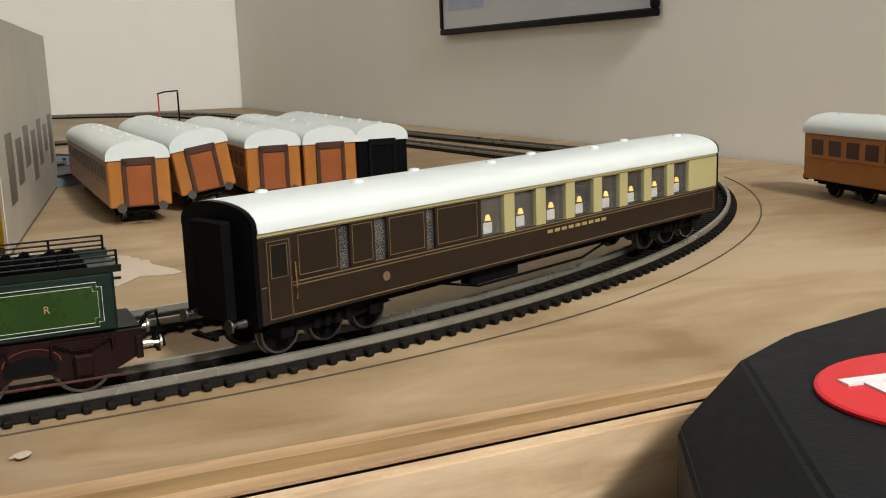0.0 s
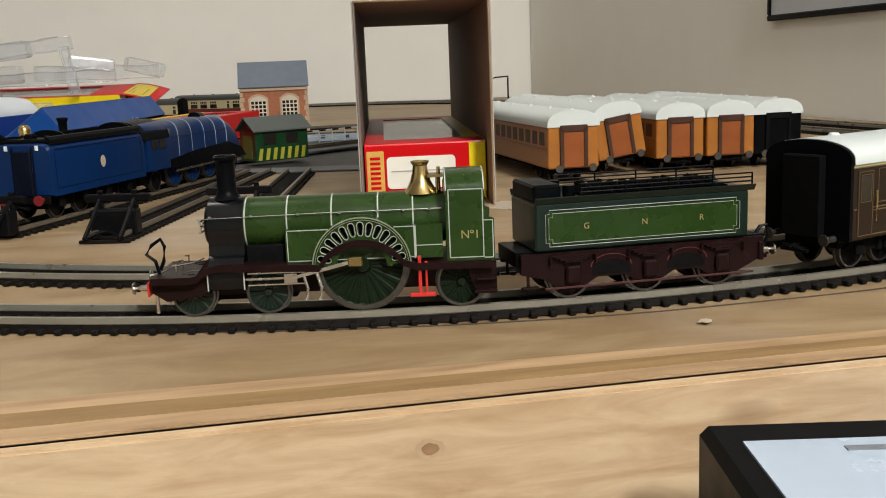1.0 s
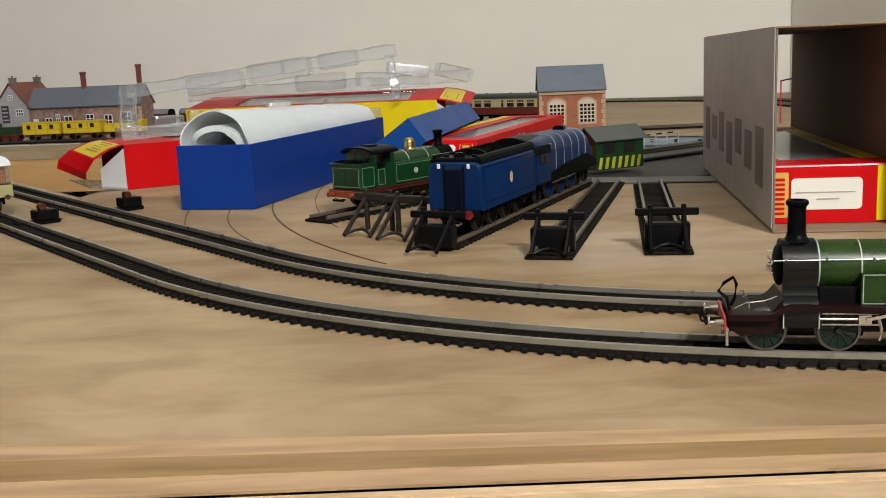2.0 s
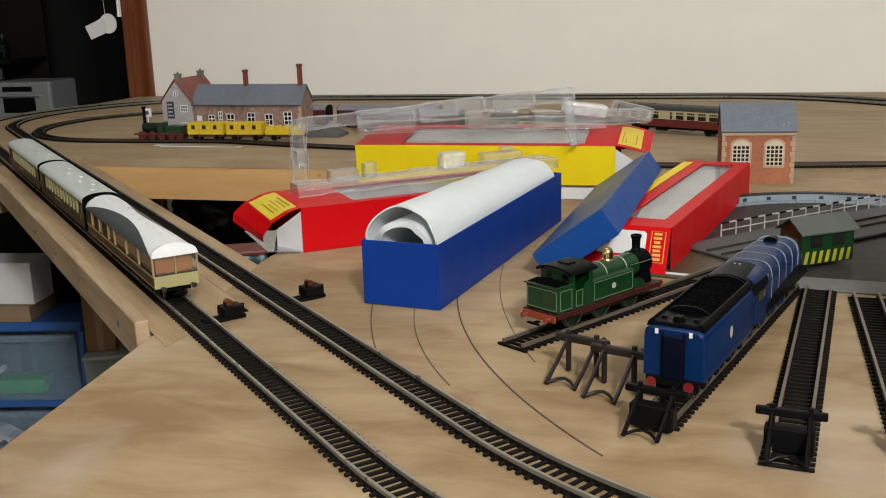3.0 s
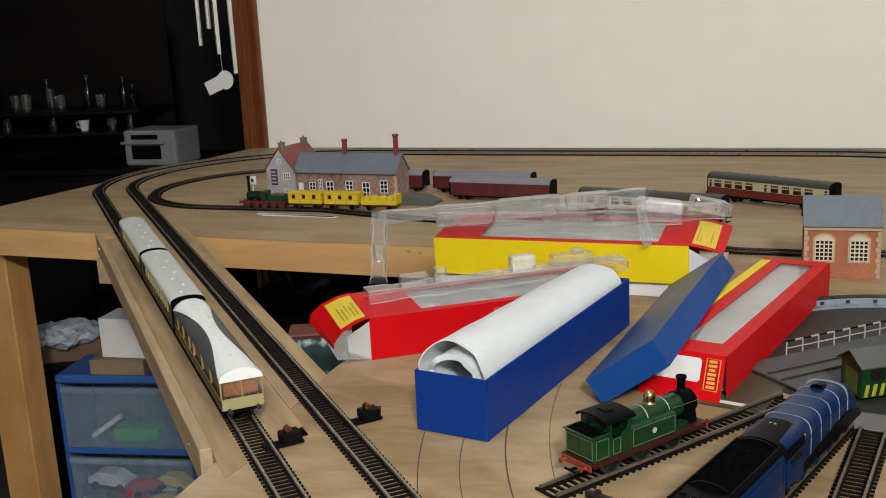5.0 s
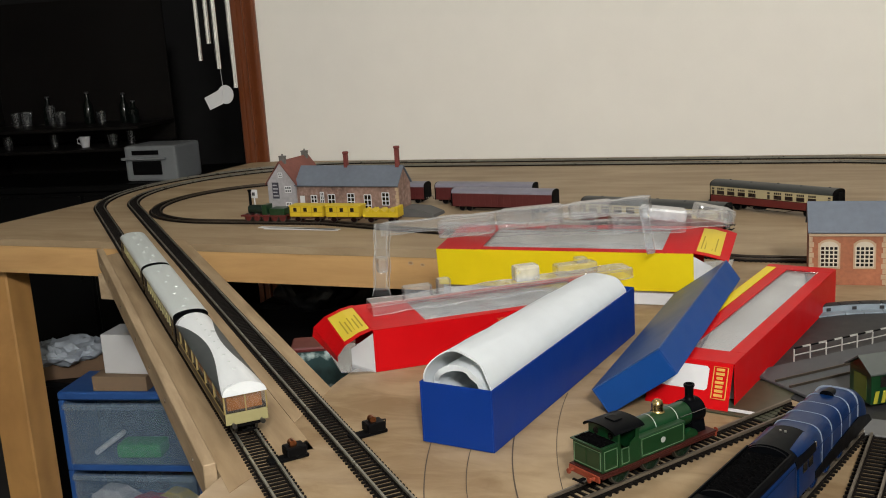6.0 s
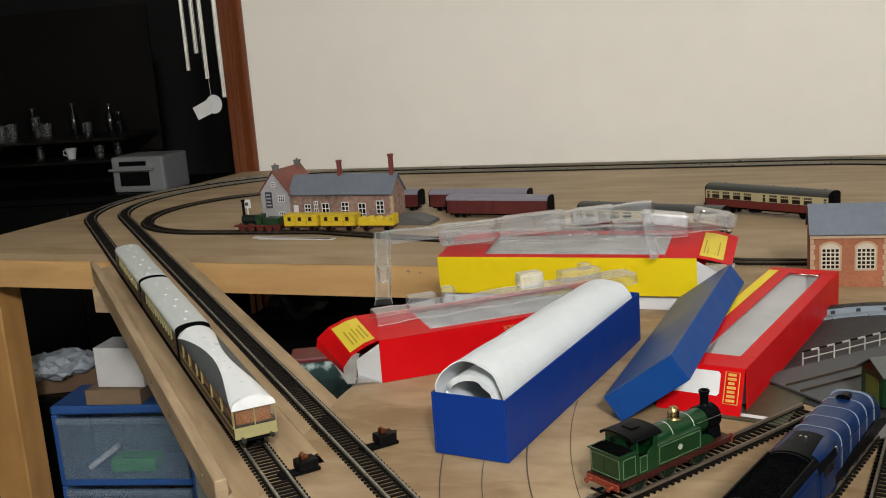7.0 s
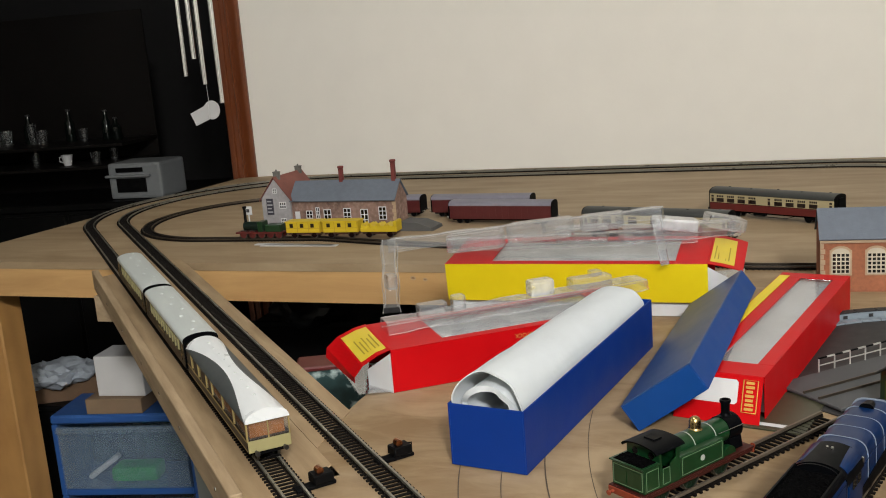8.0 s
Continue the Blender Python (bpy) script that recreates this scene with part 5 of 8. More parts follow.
    for s in (-1, 1):
        cw = B()
        for x in (110, 120):
            box(cw, (x, s * 16.9, 28.5), (x + 8, s * 17.3, 34.5), 0.3)
        part("cab_window", cw, GLASSD, root)
        ws = B()
        box(ws, (134, s * 14.6, 37), (135.6, s * 17.0, 40.5), 0.2)
        part("wind_shield", ws, STEEL, root)
        hr = B()
        tube(hr, [(138, s * 16.7, 35), (226, s * 15.9, 35)], 0.25, 6)
        part("handrail", hr, BLUEE, root)
        sk = B()
        prism(sk, [(135, 14), (258, 12), (250, 19), (226, 25), (168, 23), (135, 20)], "y", s * 15.6, s * 16.5)
        part("side_skirt", sk, LOCOBLACK, root)
    ch = B()
    loft(ch, [(206, 5, 40, 48.2, 0.7), (216, 3.6, 40, 47.6, 0.7), (222, 2, 40, 44.5, 0.7)], 10)
    part("chimney", ch, LOCOBLACK, root, "", True)
    uf = B()
    box(uf, (2, -10, 6), (99, 10, 14))
    box(uf, (104, -9, 6), (256, 9, 16))
    part("frames", uf, LOCOBLACK, root)
    for x in (12, 36, 60, 84):
        wheels(root, x, 8.2, 8.8, MATBLACK)
    for x in (124, 224, 245):
        wheels(root, x, 7.0, 8.8, MATBLACK)
    for x in (150, 177, 204):
        wheels(root, x, 12.6, 9.4, BLUEE, 16)
    for s in (-1, 1):
        rd = B()
        box(rd, (148, s * 12.6, 10.5), (206, s * 13.4, 12.3), 0.3)
        part("coupling_rod", rd, STEEL, root)
        for x in (12, 36, 60, 84):
            ax = B()
            box(ax, (x - 2.6, s * 12.6, 6.0), (x + 2.6, s * 14.6, 12.8), 0.5)
            part("axle_box", ax, MATBLACK, root)
    bb = B()
    box(bb, (-1.0, -15, 9), (0.6, 15, 13.6), 0.3)
    part("buffer_beam", bb, MATBLACK, root)
    for y in (-10.5, 10.5):
        b2 = B()
        cyl(b2, (-1, y, 11.5), (-4.5, y, 11.5), 1.2, seg=10)
        cyl(b2, (-4.5, y, 11.5), (-5.4, y, 11.5), 2.9, seg=14)
        part("buffer", b2, paint("dull_red", (0.16, 0.012, 0.014), rough=0.4), root, "red buffer")
    coupling(root, -1, -1, 7)
    return root


h1 = math.degrees(math.atan2(D1.y, D1.x))
p = S1 + D1 * 0.025
streamliner(yaw_at(p.x, p.y, RAIL, h1))


# ---- green tank locomotive (x from its bunker end forwards) ----
TANKFRAME = paint("dark_red_frame", (0.040, 0.0085, 0.0065), rough=0.45, vary=0.25, scale=90, spec=0.2)
TANKWHEEL = paint("dark_wheel_green", (0.0030, 0.0110, 0.0050), rough=0.45, vary=0.2, spec=0.2)


def tank_loco(m):
    root = thing("tank_locomotive", m, "dark green lined model tank locomotive with brass dome on a siding", "model locomotive", "model locomotives")
    fp = B()
    box(fp, (2, -16, 13.6), (118, 16, 15.2), 0.3)
    part("footplate", fp, TANKFRAME, root, "dark footplate")
    fr = B()
    for s in (-1, 1):
        prism(fr, [(3, 13.6), (117, 13.6), (116, 9), (98, 8), (90, 5), (30, 5), (22, 8), (4, 9)], "y", s * 7.4, s * 8.2)
        box(fr, (4, s * 14.6, 11.6), (116, s * 16, 13.6))
    part("frames", fr, TANKFRAME, root)
    bk = B()
    box(bk, (5, -15, 15.2), (20, 15, 34), 0.6)
    bun = part("bunker", bk, TANKG, root, "lined green bunker")
    be = B()
    box(be, (4.6, -12.4, 18.5), (5.0, -1.2, 30))
    box(be, (4.6, 1.2, 18.5), (5.0, 12.4, 30))
    part("bunker_panel", be, TANKG, bun)
    ln = B()
    for y0, y1 in ((-13.6, 13.6),):
        for a, b in (((y0, 17), (y1, 17.5)), ((y0, 31), (y1, 31.5)), ((y0, 17), (y0 + 0.5, 31.5)), ((y1 - 0.5, 17), (y1, 31.5))):
            box(ln, (4.75, a[0], a[1]), (5.0, b[0], b[1]))
    for s in (-1, 1):
        frame_line(ln, 7, 19, 17, 31.5, s * 15, 0.45)
        frame_line(ln, 42, 84, 17, 30.5, s * 15, 0.45)
        frame_line(ln, 23, 30, 17, 29, s * 15, 0.4)
    part("lining", ln, paint("pale_lining", (0.13, 0.22, 0.12), rough=0.5), bun)
    lp = B()
    box(lp, (3, -15.6, 33.8), (20, 15.6, 34.8), 0.2)
    part("bunker_flare", lp, TANKG, bun)
    bc = B()
    box(bc, (5, -13.4, 34.6), (19, 13.4, 35.2), 0.2)
    rnd = random.Random(4)
    for _ in range(40):
        bmesh.ops.create_icosphere(bc, subdivisions=1, radius=rnd.uniform(0.8, 1.5), matrix=pose(rnd.uniform(6, 18), rnd.uniform(-12, 12), 35.2, rnd.uniform(0, 90), 0, 0))
    part("bunker_coal", bc, COAL, bun, "black coal")
    for s in (-1, 1):
        tk = B()
        box(tk, (40, s * 7, 15.2), (86, s * 15, 32), 0.6)
        t = part("side_tank", tk, TANKG, root, "lined green side tank")
        em = B()
        cyl(em, (63, s * 15, 24), (63, s * 15.3, 24), 2.2, seg=16)
        part("crest", em, LINING, t)
        cs = B()
        prism(cs, [(20, 15.2), (40, 15.2), (40, 42), (37, 42), (36, 34), (31, 31), (30, 28), (23, 28), (22, 33), (22, 42), (20, 42)], "y", s * 14.2, s * 15)
        part("cab_side", cs, TANKG, root)
    ce = B()
    for x in (20.2, 39):
        prism(ce, [(-14.4, 30), (14.4, 30), (14.4, 41), (8, 44), (-8, 44), (-14.4, 41)], "x", x, x + 0.8)
    cab = part("cab_end", ce, TANKG, root)
    sw = B()
    for y in (-7.5, 7.5):
        cyl(sw, (19.9, y, 37.5), (20.3, y, 37.5), 2.6, seg=14)
        cyl(sw, (39.7, y, 37.5), (40.2, y, 37.5), 2.6, seg=14)
    part("porthole", sw, GLASSD, cab)
    rf = B()
    a0 = [(16.4 * math.cos(radians(a)), 41.4 + 4.4 * math.sin(radians(a))) for a in range(0, 181, 12)]
    prism(rf, a0 + [(15.2 * math.cos(radians(a)), 40.6 + 4.2 * math.sin(radians(a))) for a in range(180, -1, -12)], "x", 16, 44)
    roof = part("cab_roof", rf, LOCOBLACK, root, "black curved cab roof", True)
    rv = B()
    box(rv, (26, -5, 45.4), (34, 5, 46.6), 0.4)
    part("roof_hatch", rv, LOCOBLACK, roof)
    part("boiler", cyl(B(), (40, 0, 30), (100, 0, 30), 9.4, seg=32), TANKG, root, "", True)
    for x in (62, 84):
        part("boiler_band", cyl(B(), (x, 0, 30), (x + 0.7, 0, 30), 9.6, seg=32), LINING, root, "", True)
    part("smokebox", cyl(B(), (99, 0, 30), (113, 0, 30), 10.0, seg=32), LOCOBLACK, root, "", True)
    part("smokebox_door", lathe(B(), [(8.2, 0), (7.8, 0.8), (4, 2.0), (0.5, 2.3)], 24, pose(113, 0, 30, 0, 90, 0)), LOCOBLACK, root, "", True)
    sd = B()
    prism(sd, [(-10, 15.2), (10, 15.2), (8.5, 24), (-8.5, 24)], "x", 99.5, 112.5)
    part("saddle", sd, LOCOBLACK, root)
    part("chimney", lathe(B(), [(5.2, 0), (3.6, 1.6), (3.1, 3), (3.3, 10), (3.9, 11), (4.2, 12), (3.9, 13.2), (2.8, 13.2), (2.6, 9)], 24, pose(106, 0, 38.6)), LOCOBLACK, root, "black lipped chimney", True)
    part("dome", lathe(B(), [(5.4, 0), (4.6, 0.8), (4.3, 2), (4.3, 6), (3.6, 8.4), (2.0, 9.7), (0.3, 10.1)], 24, pose(73, 0, 38.6)), BRASS, root, "polished brass dome", True)
    for s in (-1, 1):
        hr = B()
        tube(hr, [(86, s * 9.8, 33), (113, s * 10.4, 33)], 0.35, 6)
        part("handrail", hr, STEEL, root)
        spl = B()
        prism(spl, [(94 + 7 * math.cos(radians(a)), 15 + 7 * math.sin(radians(a))) for a in range(0, 181, 12)], "y", s * 9, s * 13)
        part("splasher", spl, TANKG, root)
    for x in (26, 56, 88):
        wheels(root, x, 9.4, 8.8, TANKWHEEL, 12)
    for s in (-1, 1):
        rd = B()
        box(rd, (24, s * 11.0, 8.6), (90, s * 11.8, 10.4), 0.3)
        part("coupling_rod", rd, TYRE, root)
    for x, d in ((2, -1), (118, 1)):
        bb = B()
        box(bb, (x - 0.8, -15.5, 9.6), (x + 0.8, 15.5, 14.6), 0.3)
        part("buffer_beam", bb, ORANGE, root, "vermilion buffer beam")
        buffers(root, x, d, 12, 10.5, ORANGE)
        coupling(root, x, d)
    return root


pt = ST + DT * 0.0235
tank_loco(yaw_at(pt.x, pt.y, RAIL, math.degrees(math.atan2(DT.y, DT.x))) @ Matrix.Diagonal((1.0, 0.96, 0.94, 1)))

# ---- cartons and packing ----
REDC = paint("red_carton", (0.49, 0.0025, 0.005), rough=0.42, vary=0.05, scale=40, spec=0.13, bump=0.05, bscale=200)
YELC = paint("yellow_carton", (0.70, 0.55, 0.008), rough=0.42, vary=0.05, scale=40, spec=0.25)
LABELY = paint("yellow_label", (0.64, 0.504, 0.04), rough=0.45, vary=0.05)
BLUEC = paint("blue_carton", (0.002, 0.029, 0.205), rough=0.45, vary=0.06, scale=40, spec=0.2, bump=0.05, bscale=200)
BLUES = paint("blue_lid_side", (0.004, 0.050, 0.22), rough=0.45, vary=0.06, scale=40, spec=0.2)
# lid blue made greyer and lighter: the light on its top is coloured in
BLUEL = paint("blue_lid_lit_top", (0.030, 0.066, 0.175), rough=0.42, vary=0.10, scale=25, bump=0.05, bscale=200, spec=0.4)
INNERW = paint("carton_inner", (0.585, 0.6006, 0.6068), rough=0.7, vary=0.05)
FOAM = paint("white_foam", (0.725, 0.775, 0.81), rough=0.85, vary=0.05, scale=50, bump=0.6, bscale=110)
# the thin foam lets light through
fn, fl = FOAM.node_tree.nodes, FOAM.node_tree.links
fout = [q for q in fn if q.type == "OUTPUT_MATERIAL"][0]
fsrc = fout.inputs["Surface"].links[0].from_socket
ftr, fmx = fn.new("ShaderNodeBsdfTranslucent"), fn.new("ShaderNodeMixShader")
ftr.inputs["Color"].default_value, fmx.inputs["Fac"].default_value = (0.86, 0.86, 0.82, 1), 0.26
fl.new(fsrc, fmx.inputs[1])
fl.new(ftr.outputs[0], fmx.inputs[2])
fl.new(fmx.outputs[0], fout.inputs["Surface"])
KRAFT = paint("brown_card", (0.225, 0.1537, 0.09375), rough=0.75, vary=0.12, scale=30, bump=0.1)
KRAFTD = paint("grey_brown_card", (0.1645, 0.1295, 0.1015), rough=0.75, vary=0.15, scale=22, bump=0.1)
TISSUE = paint("tissue_paper", (0.62, 0.63, 0.63), rough=0.6, vary=0.38, scale=34, bump=0.9, bscale=70)
FILM = clear("clear_film", (0.95, 0.97, 1.0), 0.10, 0.05, 0.06)
BLISTER = clear("clear_blister", (0.90, 0.93, 0.95), 0.06, 0.085, 0.30, 0.75)
BARS = paint("print_bars", (0.05, 0.05, 0.05), rough=0.6)
GOLDPRINT = paint("gold_print", (0.576, 0.336, 0.064), rough=0.5)


def panel(bm, x0, y0, z0, x1, y1, z1):
    return box(bm, (x0, y0, z0), (x1, y1, z1), 0.0004)


def warp_sheet(corners, thick, n=6, bow=0.0):
    """A thin card between four corners (a, b along one edge; c, d beyond them), slightly bowed."""
    p = [Vector(q) for q in corners]
    up = (p[1] - p[0]).cross(p[2] - p[0]).normalized()
    if up.z < 0:
        up = -up
    bm = B()
    top, low = [], []
    for i in range(n + 1):
        for j in range(n + 1):
            u, v = i / n, j / n
            q = p[0].lerp(p[1], v).lerp(p[2].lerp(p[3], v), u) + up * bow * math.sin(math.pi * u)
            top.append(bm.verts.new(q + up * thick))
            low.append(bm.verts.new(q))
    w = n + 1
    for i in range(n):
        for j in range(n):
            k = i * w + j
            bm.faces.new((top[k], top[k + 1], top[k + w + 1], top[k + w]))
            bm.faces.new((low[k], low[k + w], low[k + w + 1], low[k + 1]))
    edge = [j for j in range(w)] + [i * w + n for i in range(1, w)] + [n * w + j for j in range(n - 1, -1, -1)] + [i * w for i in range(n - 1, 0, -1)]
    for a, c in zip(edge, edge[1:] + edge[:1]):
        bm.faces.new((top[a], low[a], low[c], top[c]))
    bmesh.ops.recalc_face_normals(bm, faces=bm.faces[:])
    return bm


def curl_sheet(rows, thick, v0=0.0, v1=1.0, lift=0.0, n=6):
    """A card bent over its rows: each row is a front and a back point; v0 to v1 picks a strip of it."""
    bm = B()
    fine = []
    for (a, c), (d, e) in zip(rows, rows[1:]):
        for i in range(4):
            fine.append((Vector(a).lerp(Vector(d), i / 4), Vector(c).lerp(Vector(e), i / 4)))
    fine.append((Vector(rows[-1][0]), Vector(rows[-1][1])))
    top, low = [], []
    for k, (a, c) in enumerate(fine):
        a2, c2 = fine[min(k + 1, len(fine) - 1)]
        a1, c1 = fine[max(k - 1, 0)]
        up = ((a2 + c2) - (a1 + c1)).cross(c - a).normalized()
        if up.z < 0:
            up = -up
        for j in range(n + 1):
            q = a.lerp(c, v0 + (v1 - v0) * j / n) + up * lift
            top.append(bm.verts.new(q + up * thick))
            low.append(bm.verts.new(q))
    w, m = n + 1, len(fine)
    for i in range(m - 1):
        for j in range(n):
            k = i * w + j
            bm.faces.new((top[k], top[k + 1], top[k + w + 1], top[k + w]))
            bm.faces.new((low[k], low[k + w], low[k + w + 1], low[k + 1]))
    edge = list(range(w)) + [i * w + n for i in range(1, m)] + [(m - 1) * w + j for j in range(n - 1, -1, -1)] + [i * w for i in range(m - 2, 0, -1)]
    for a, c in zip(edge, edge[1:] + edge[:1]):
        bm.faces.new((top[a], low[a], low[c], top[c]))
    bmesh.ops.recalc_face_normals(bm, faces=bm.faces[:])
    return bm


def flap_rows(e, L, W, H):
    """The open top flap, bending down from the carton's end."""
    if e < 0:
        return [((0, 0, H), (0, W, H)), ((-0.012, 0.001, H - 0.0035), (-0.013, W, H - 0.002)), ((-0.027, 0.003, H - 0.012), (-0.030, W - 0.001, H - 0.008)), ((-0.034, 0.010, H - 0.024), (-0.042, W - 0.002, H - 0.017)), ((-0.033, 0.016, H - 0.031), (-0.045, W - 0.010, H - 0.024))]
    return [((L, 0, H), (L, W, H)), ((L + 0.014, 0.001, H - 0.003), (L + 0.014, W, H - 0.0015)), ((L + 0.028, 0.002, H - 0.007), (L + 0.028, W - 0.001, H - 0.005)), ((L + 0.036, 0.006, H - 0.011), (L + 0.038, W - 0.003, H - 0.008))]


def inner_patch(corners, u0, u1, v0, v1, lift):
    p = [Vector(q) for q in corners]
    return [p[0].lerp(p[1], v).lerp(p[2].lerp(p[3], v), u) + Vector((0, 0, lift)) for u in (u0, u1) for v in (v0, v1)]


def window_carton(name, m, L, W, H, front, topm, label, open_end=0, group="model boxes", pane=None):
    """A long carton with a film window in its top; open_end -1 or 1 has its flaps open."""
    root = thing(name, m, label, "carton", group)
    T = 0.0008
    b = B()
    panel(b, 0, 0, 0, L, T, H)
    part("front_panel", b, front, root, scale=1.0)
    b = B()
    panel(b, 0, W - T, 0, L, W, H)
    part("back_panel", b, topm, root, scale=1.0)
    b = B()
    panel(b, 0, T, 0, L, W - T, T)
    part("base_panel", b, INNERW, root, scale=1.0)
    b = B()
    wx0, wx1, wy0, wy1 = pane or (0.055, L - 0.035, 0.012, W - 0.012)
    panel(b, 0, 0, H - T, wx0, W, H)
    panel(b, wx1, 0, H - T, L, W, H)
    panel(b, wx0, 0, H - T, wx1, wy0, H)
    panel(b, wx0, wy1, H - T, wx1, W, H)
    part("top_panel", b, topm, root, scale=1.0)
    b = B()
    panel(b, wx0, wy0, H - 2 * T, wx1, wy1, H - 1.6 * T)
    part("window_film", b, FILM, root, "clear film window", scale=1.0)
    tis = B()
    box(tis, (wx0 - 0.02, 0.003, 0.002), (wx1 + 0.02, W - 0.003, H - 0.007))
    bmesh.ops.subdivide_edges(tis, edges=tis.edges[:], cuts=14, use_grid_fill=True)
    for v in tis.verts:
        v.co.z += 0.003 * noise.noise(v.co * 55)
    part("tissue", tis, TISSUE, root, "crumpled pale packing tissue", True, scale=1.0)
    for e in (-1, 1):
        x = 0 if e < 0 else L
        if e * 2 == open_end:
            continue
        if e != open_end:
            b = B()
            panel(b, x - (0 if e < 0 else T), T, 0, x + (T if e < 0 else 0), W - T, H)
            part("end_panel", b, topm, root, scale=1.0)
            continue
        fl = B()
        prism(fl, [(0, 0), (0.030, 0), (0.030, H * 0.45), (0, H * 0.92)], "y", 0, 0.0008)
        f = part("side_flap", fl, INNERW, root, "white open end flap", scale=1.0)
        f.matrix_local = pose(x, 0.001, 0, 0, 0, 180 - 55 if e < 0 else 35)
        fc = flap_rows(e, L, W, H)
        part("top_flap", curl_sheet(fc, 0.0007), topm, root, "", scale=1.0)
        ls = part("label_sticker", curl_sheet([(Vector(fc[0][0]).lerp(Vector(fc[1][0]), 0.15), Vector(fc[0][1]).lerp(Vector(fc[1][1]), 0.15)), fc[1], (Vector(fc[1][0]).lerp(Vector(fc[2][0]), 0.92), Vector(fc[1][1]).lerp(Vector(fc[2][1]), 0.92))], 0.0002, 0.08, 0.90, 0.0008), LABELY, root, "yellow printed label", scale=1.0)
        for k in range(5):
            u0, u1 = 0.20 + 0.13 * k, 0.245 + 0.13 * k
            part("print_bar", warp_sheet(inner_patch([fc[0][0], fc[0][1], fc[2][0], fc[2][1]], u0, u1, 0.18, 0.62 - 0.08 * (k % 2), 0.0026 if e < 0 else 0.0014), 0.0001, 2), paint("label_print", (0.33, 0.25, 0.02), rough=0.6), ls, scale=1.0)
        fl = B()
        panel(fl, 0, 0, 0, 0.034, W, 0.0008)
        f = part("base_flap", fl, BLISTER, root, "", scale=1.0)
        f.matrix_local = pose(x, 0, 0.001, 0, 0, 0) @ (pose(0, W, 0, 0, 0, 180) if e < 0 else pose(0, 0, 0)) @ pose(0, 0, 0, 0, -6, 0)
    return root


RB = window_carton("red_carton", yaw_at(-0.110, 1.049, 0.0003, 27.5), 0.270, 0.098, 0.042, REDC, REDC, "red model carton with film window and its end flaps open", -1)
text("lettering", "ROLLING STOCK", 5.6, (146, -0.3, 35), GOLDPRINT, RB, (90, 180, 0))
YB = window_carton("yellow_carton", yaw_at(-0.100, 1.316, 0.0178, -9.5, 6.0), 0.300, 0.100, 0.0454, YELC, REDC, "yellow-fronted model carton with red windowed top, one end open", 1)
b = B()
prism(b, [(0, 0), (0.102, 0), (0.102, 0.0273), (0, 0.0171)], "x", 0, 0.31)
bmesh.ops.bevel(b, geom=b.edges[:], offset=0.0008, segments=1, affect="EDGES")
solid("white_tray", b, INNERW, "white carton tray propping up the yellow carton", "carton", m=yaw_at(-0.0965, 1.322, 0.0002, -9.5))
RX = window_carton("red_carton", yaw_at(0.2134, 0.9717, 0.0003, 67.2), 0.345, 0.072, 0.037, REDC, REDC, "long red model carton with film window holding pale tissue", -2, pane=(0.030, 0.325, 0.014, 0.047))
b = B()
box(b, (0.03, 0.0600, 0.0372), (0.33, 0.0705, 0.0376))
part("yellow_edge", b, YELC, RX, "yellow stripe", scale=1.0)
b = B()
box(b, (-0.0400, 0.0008, -0.0008), (0, 0.0712, 0), 0.0003)
ef = part("end_flap", b, REDC, RX, "red end flap hanging ajar", scale=1.0)
ef.matrix_local = pose(0, 0, 0.0366, 0, -66, 0)
b = B()
box(b, (-0.030, 0.004, 0), (-0.003, 0.0165, 0.0003), 0.0001)
pl = part("maker_plate", b, REDC, ef, "red maker's plate edged in gold", scale=1.0)
b = B()
tube(b, [(-0.0295, 0.0045, 0.0003), (-0.0035, 0.0045, 0.0003), (-0.0035, 0.0160, 0.0003), (-0.0295, 0.0160, 0.0003), (-0.0295, 0.0045, 0.0003)], 0.0005, 4)
part("plate_edge", b, GOLDPRINT, pl, scale=1.0)
for k, (h0, h1) in enumerate(((0.0068, 0.0140), (0.0068, 0.0138), (0.0074, 0.0136), (0.0068, 0.0140), (0.0080, 0.0132), (0.0068, 0.0140), (0.0070, 0.0138))):
    b = B()
    box(b, (-0.0278 + 0.0035 * k, h0, 0.0003), (-0.0255 + 0.0035 * k, h1, 0.0005), 0.0003)
    part("print_bar", b, GOLDPRINT, pl, scale=1.0)
b = B()
prism(b, [(-0.024, 0.022), (-0.022, 0.020), (-0.006, 0.020), (-0.004, 0.022), (-0.004, 0.060), (-0.006, 0.062), (-0.022, 0.062), (-0.024, 0.060)], "z", 0, 0.0003)
part("white_sticker", b, WHITE, ef, scale=1.0)

# blue carton with a rolled foam sheet, and its lid
ub, vb = Vector((0.322, 0.947)), Vector((-0.953, 0.302))
BBX = thing("blue_carton", yaw_at(0.030, 0.870, 0.0003, math.degrees(math.atan2(0.947, 0.322))), "open blue carton holding a rolled white foam sheet", "carton", "model boxes")
LBB, WBB, HBB = 0.318, 0.0632, 0.050
for nm, lo, hi in (("side_panel", (0, 0, 0), (LBB, 0.0012, HBB)), ("side_panel", (0, WBB - 0.0012, 0), (LBB, WBB, HBB)), ("end_panel", (0, 0.0012, 0), (0.0012, WBB - 0.0012, HBB)), ("end_panel", (LBB - 0.0012, 0.0012, 0), (LBB, WBB - 0.0012, HBB)), ("base_panel", (0.0012, 0.0012, 0), (LBB - 0.0012, WBB - 0.0012, 0.0012))):
    b = B()
    box(b, lo, hi, 0.0004)
    part(nm, b, BLUEC, BBX, scale=1.0)


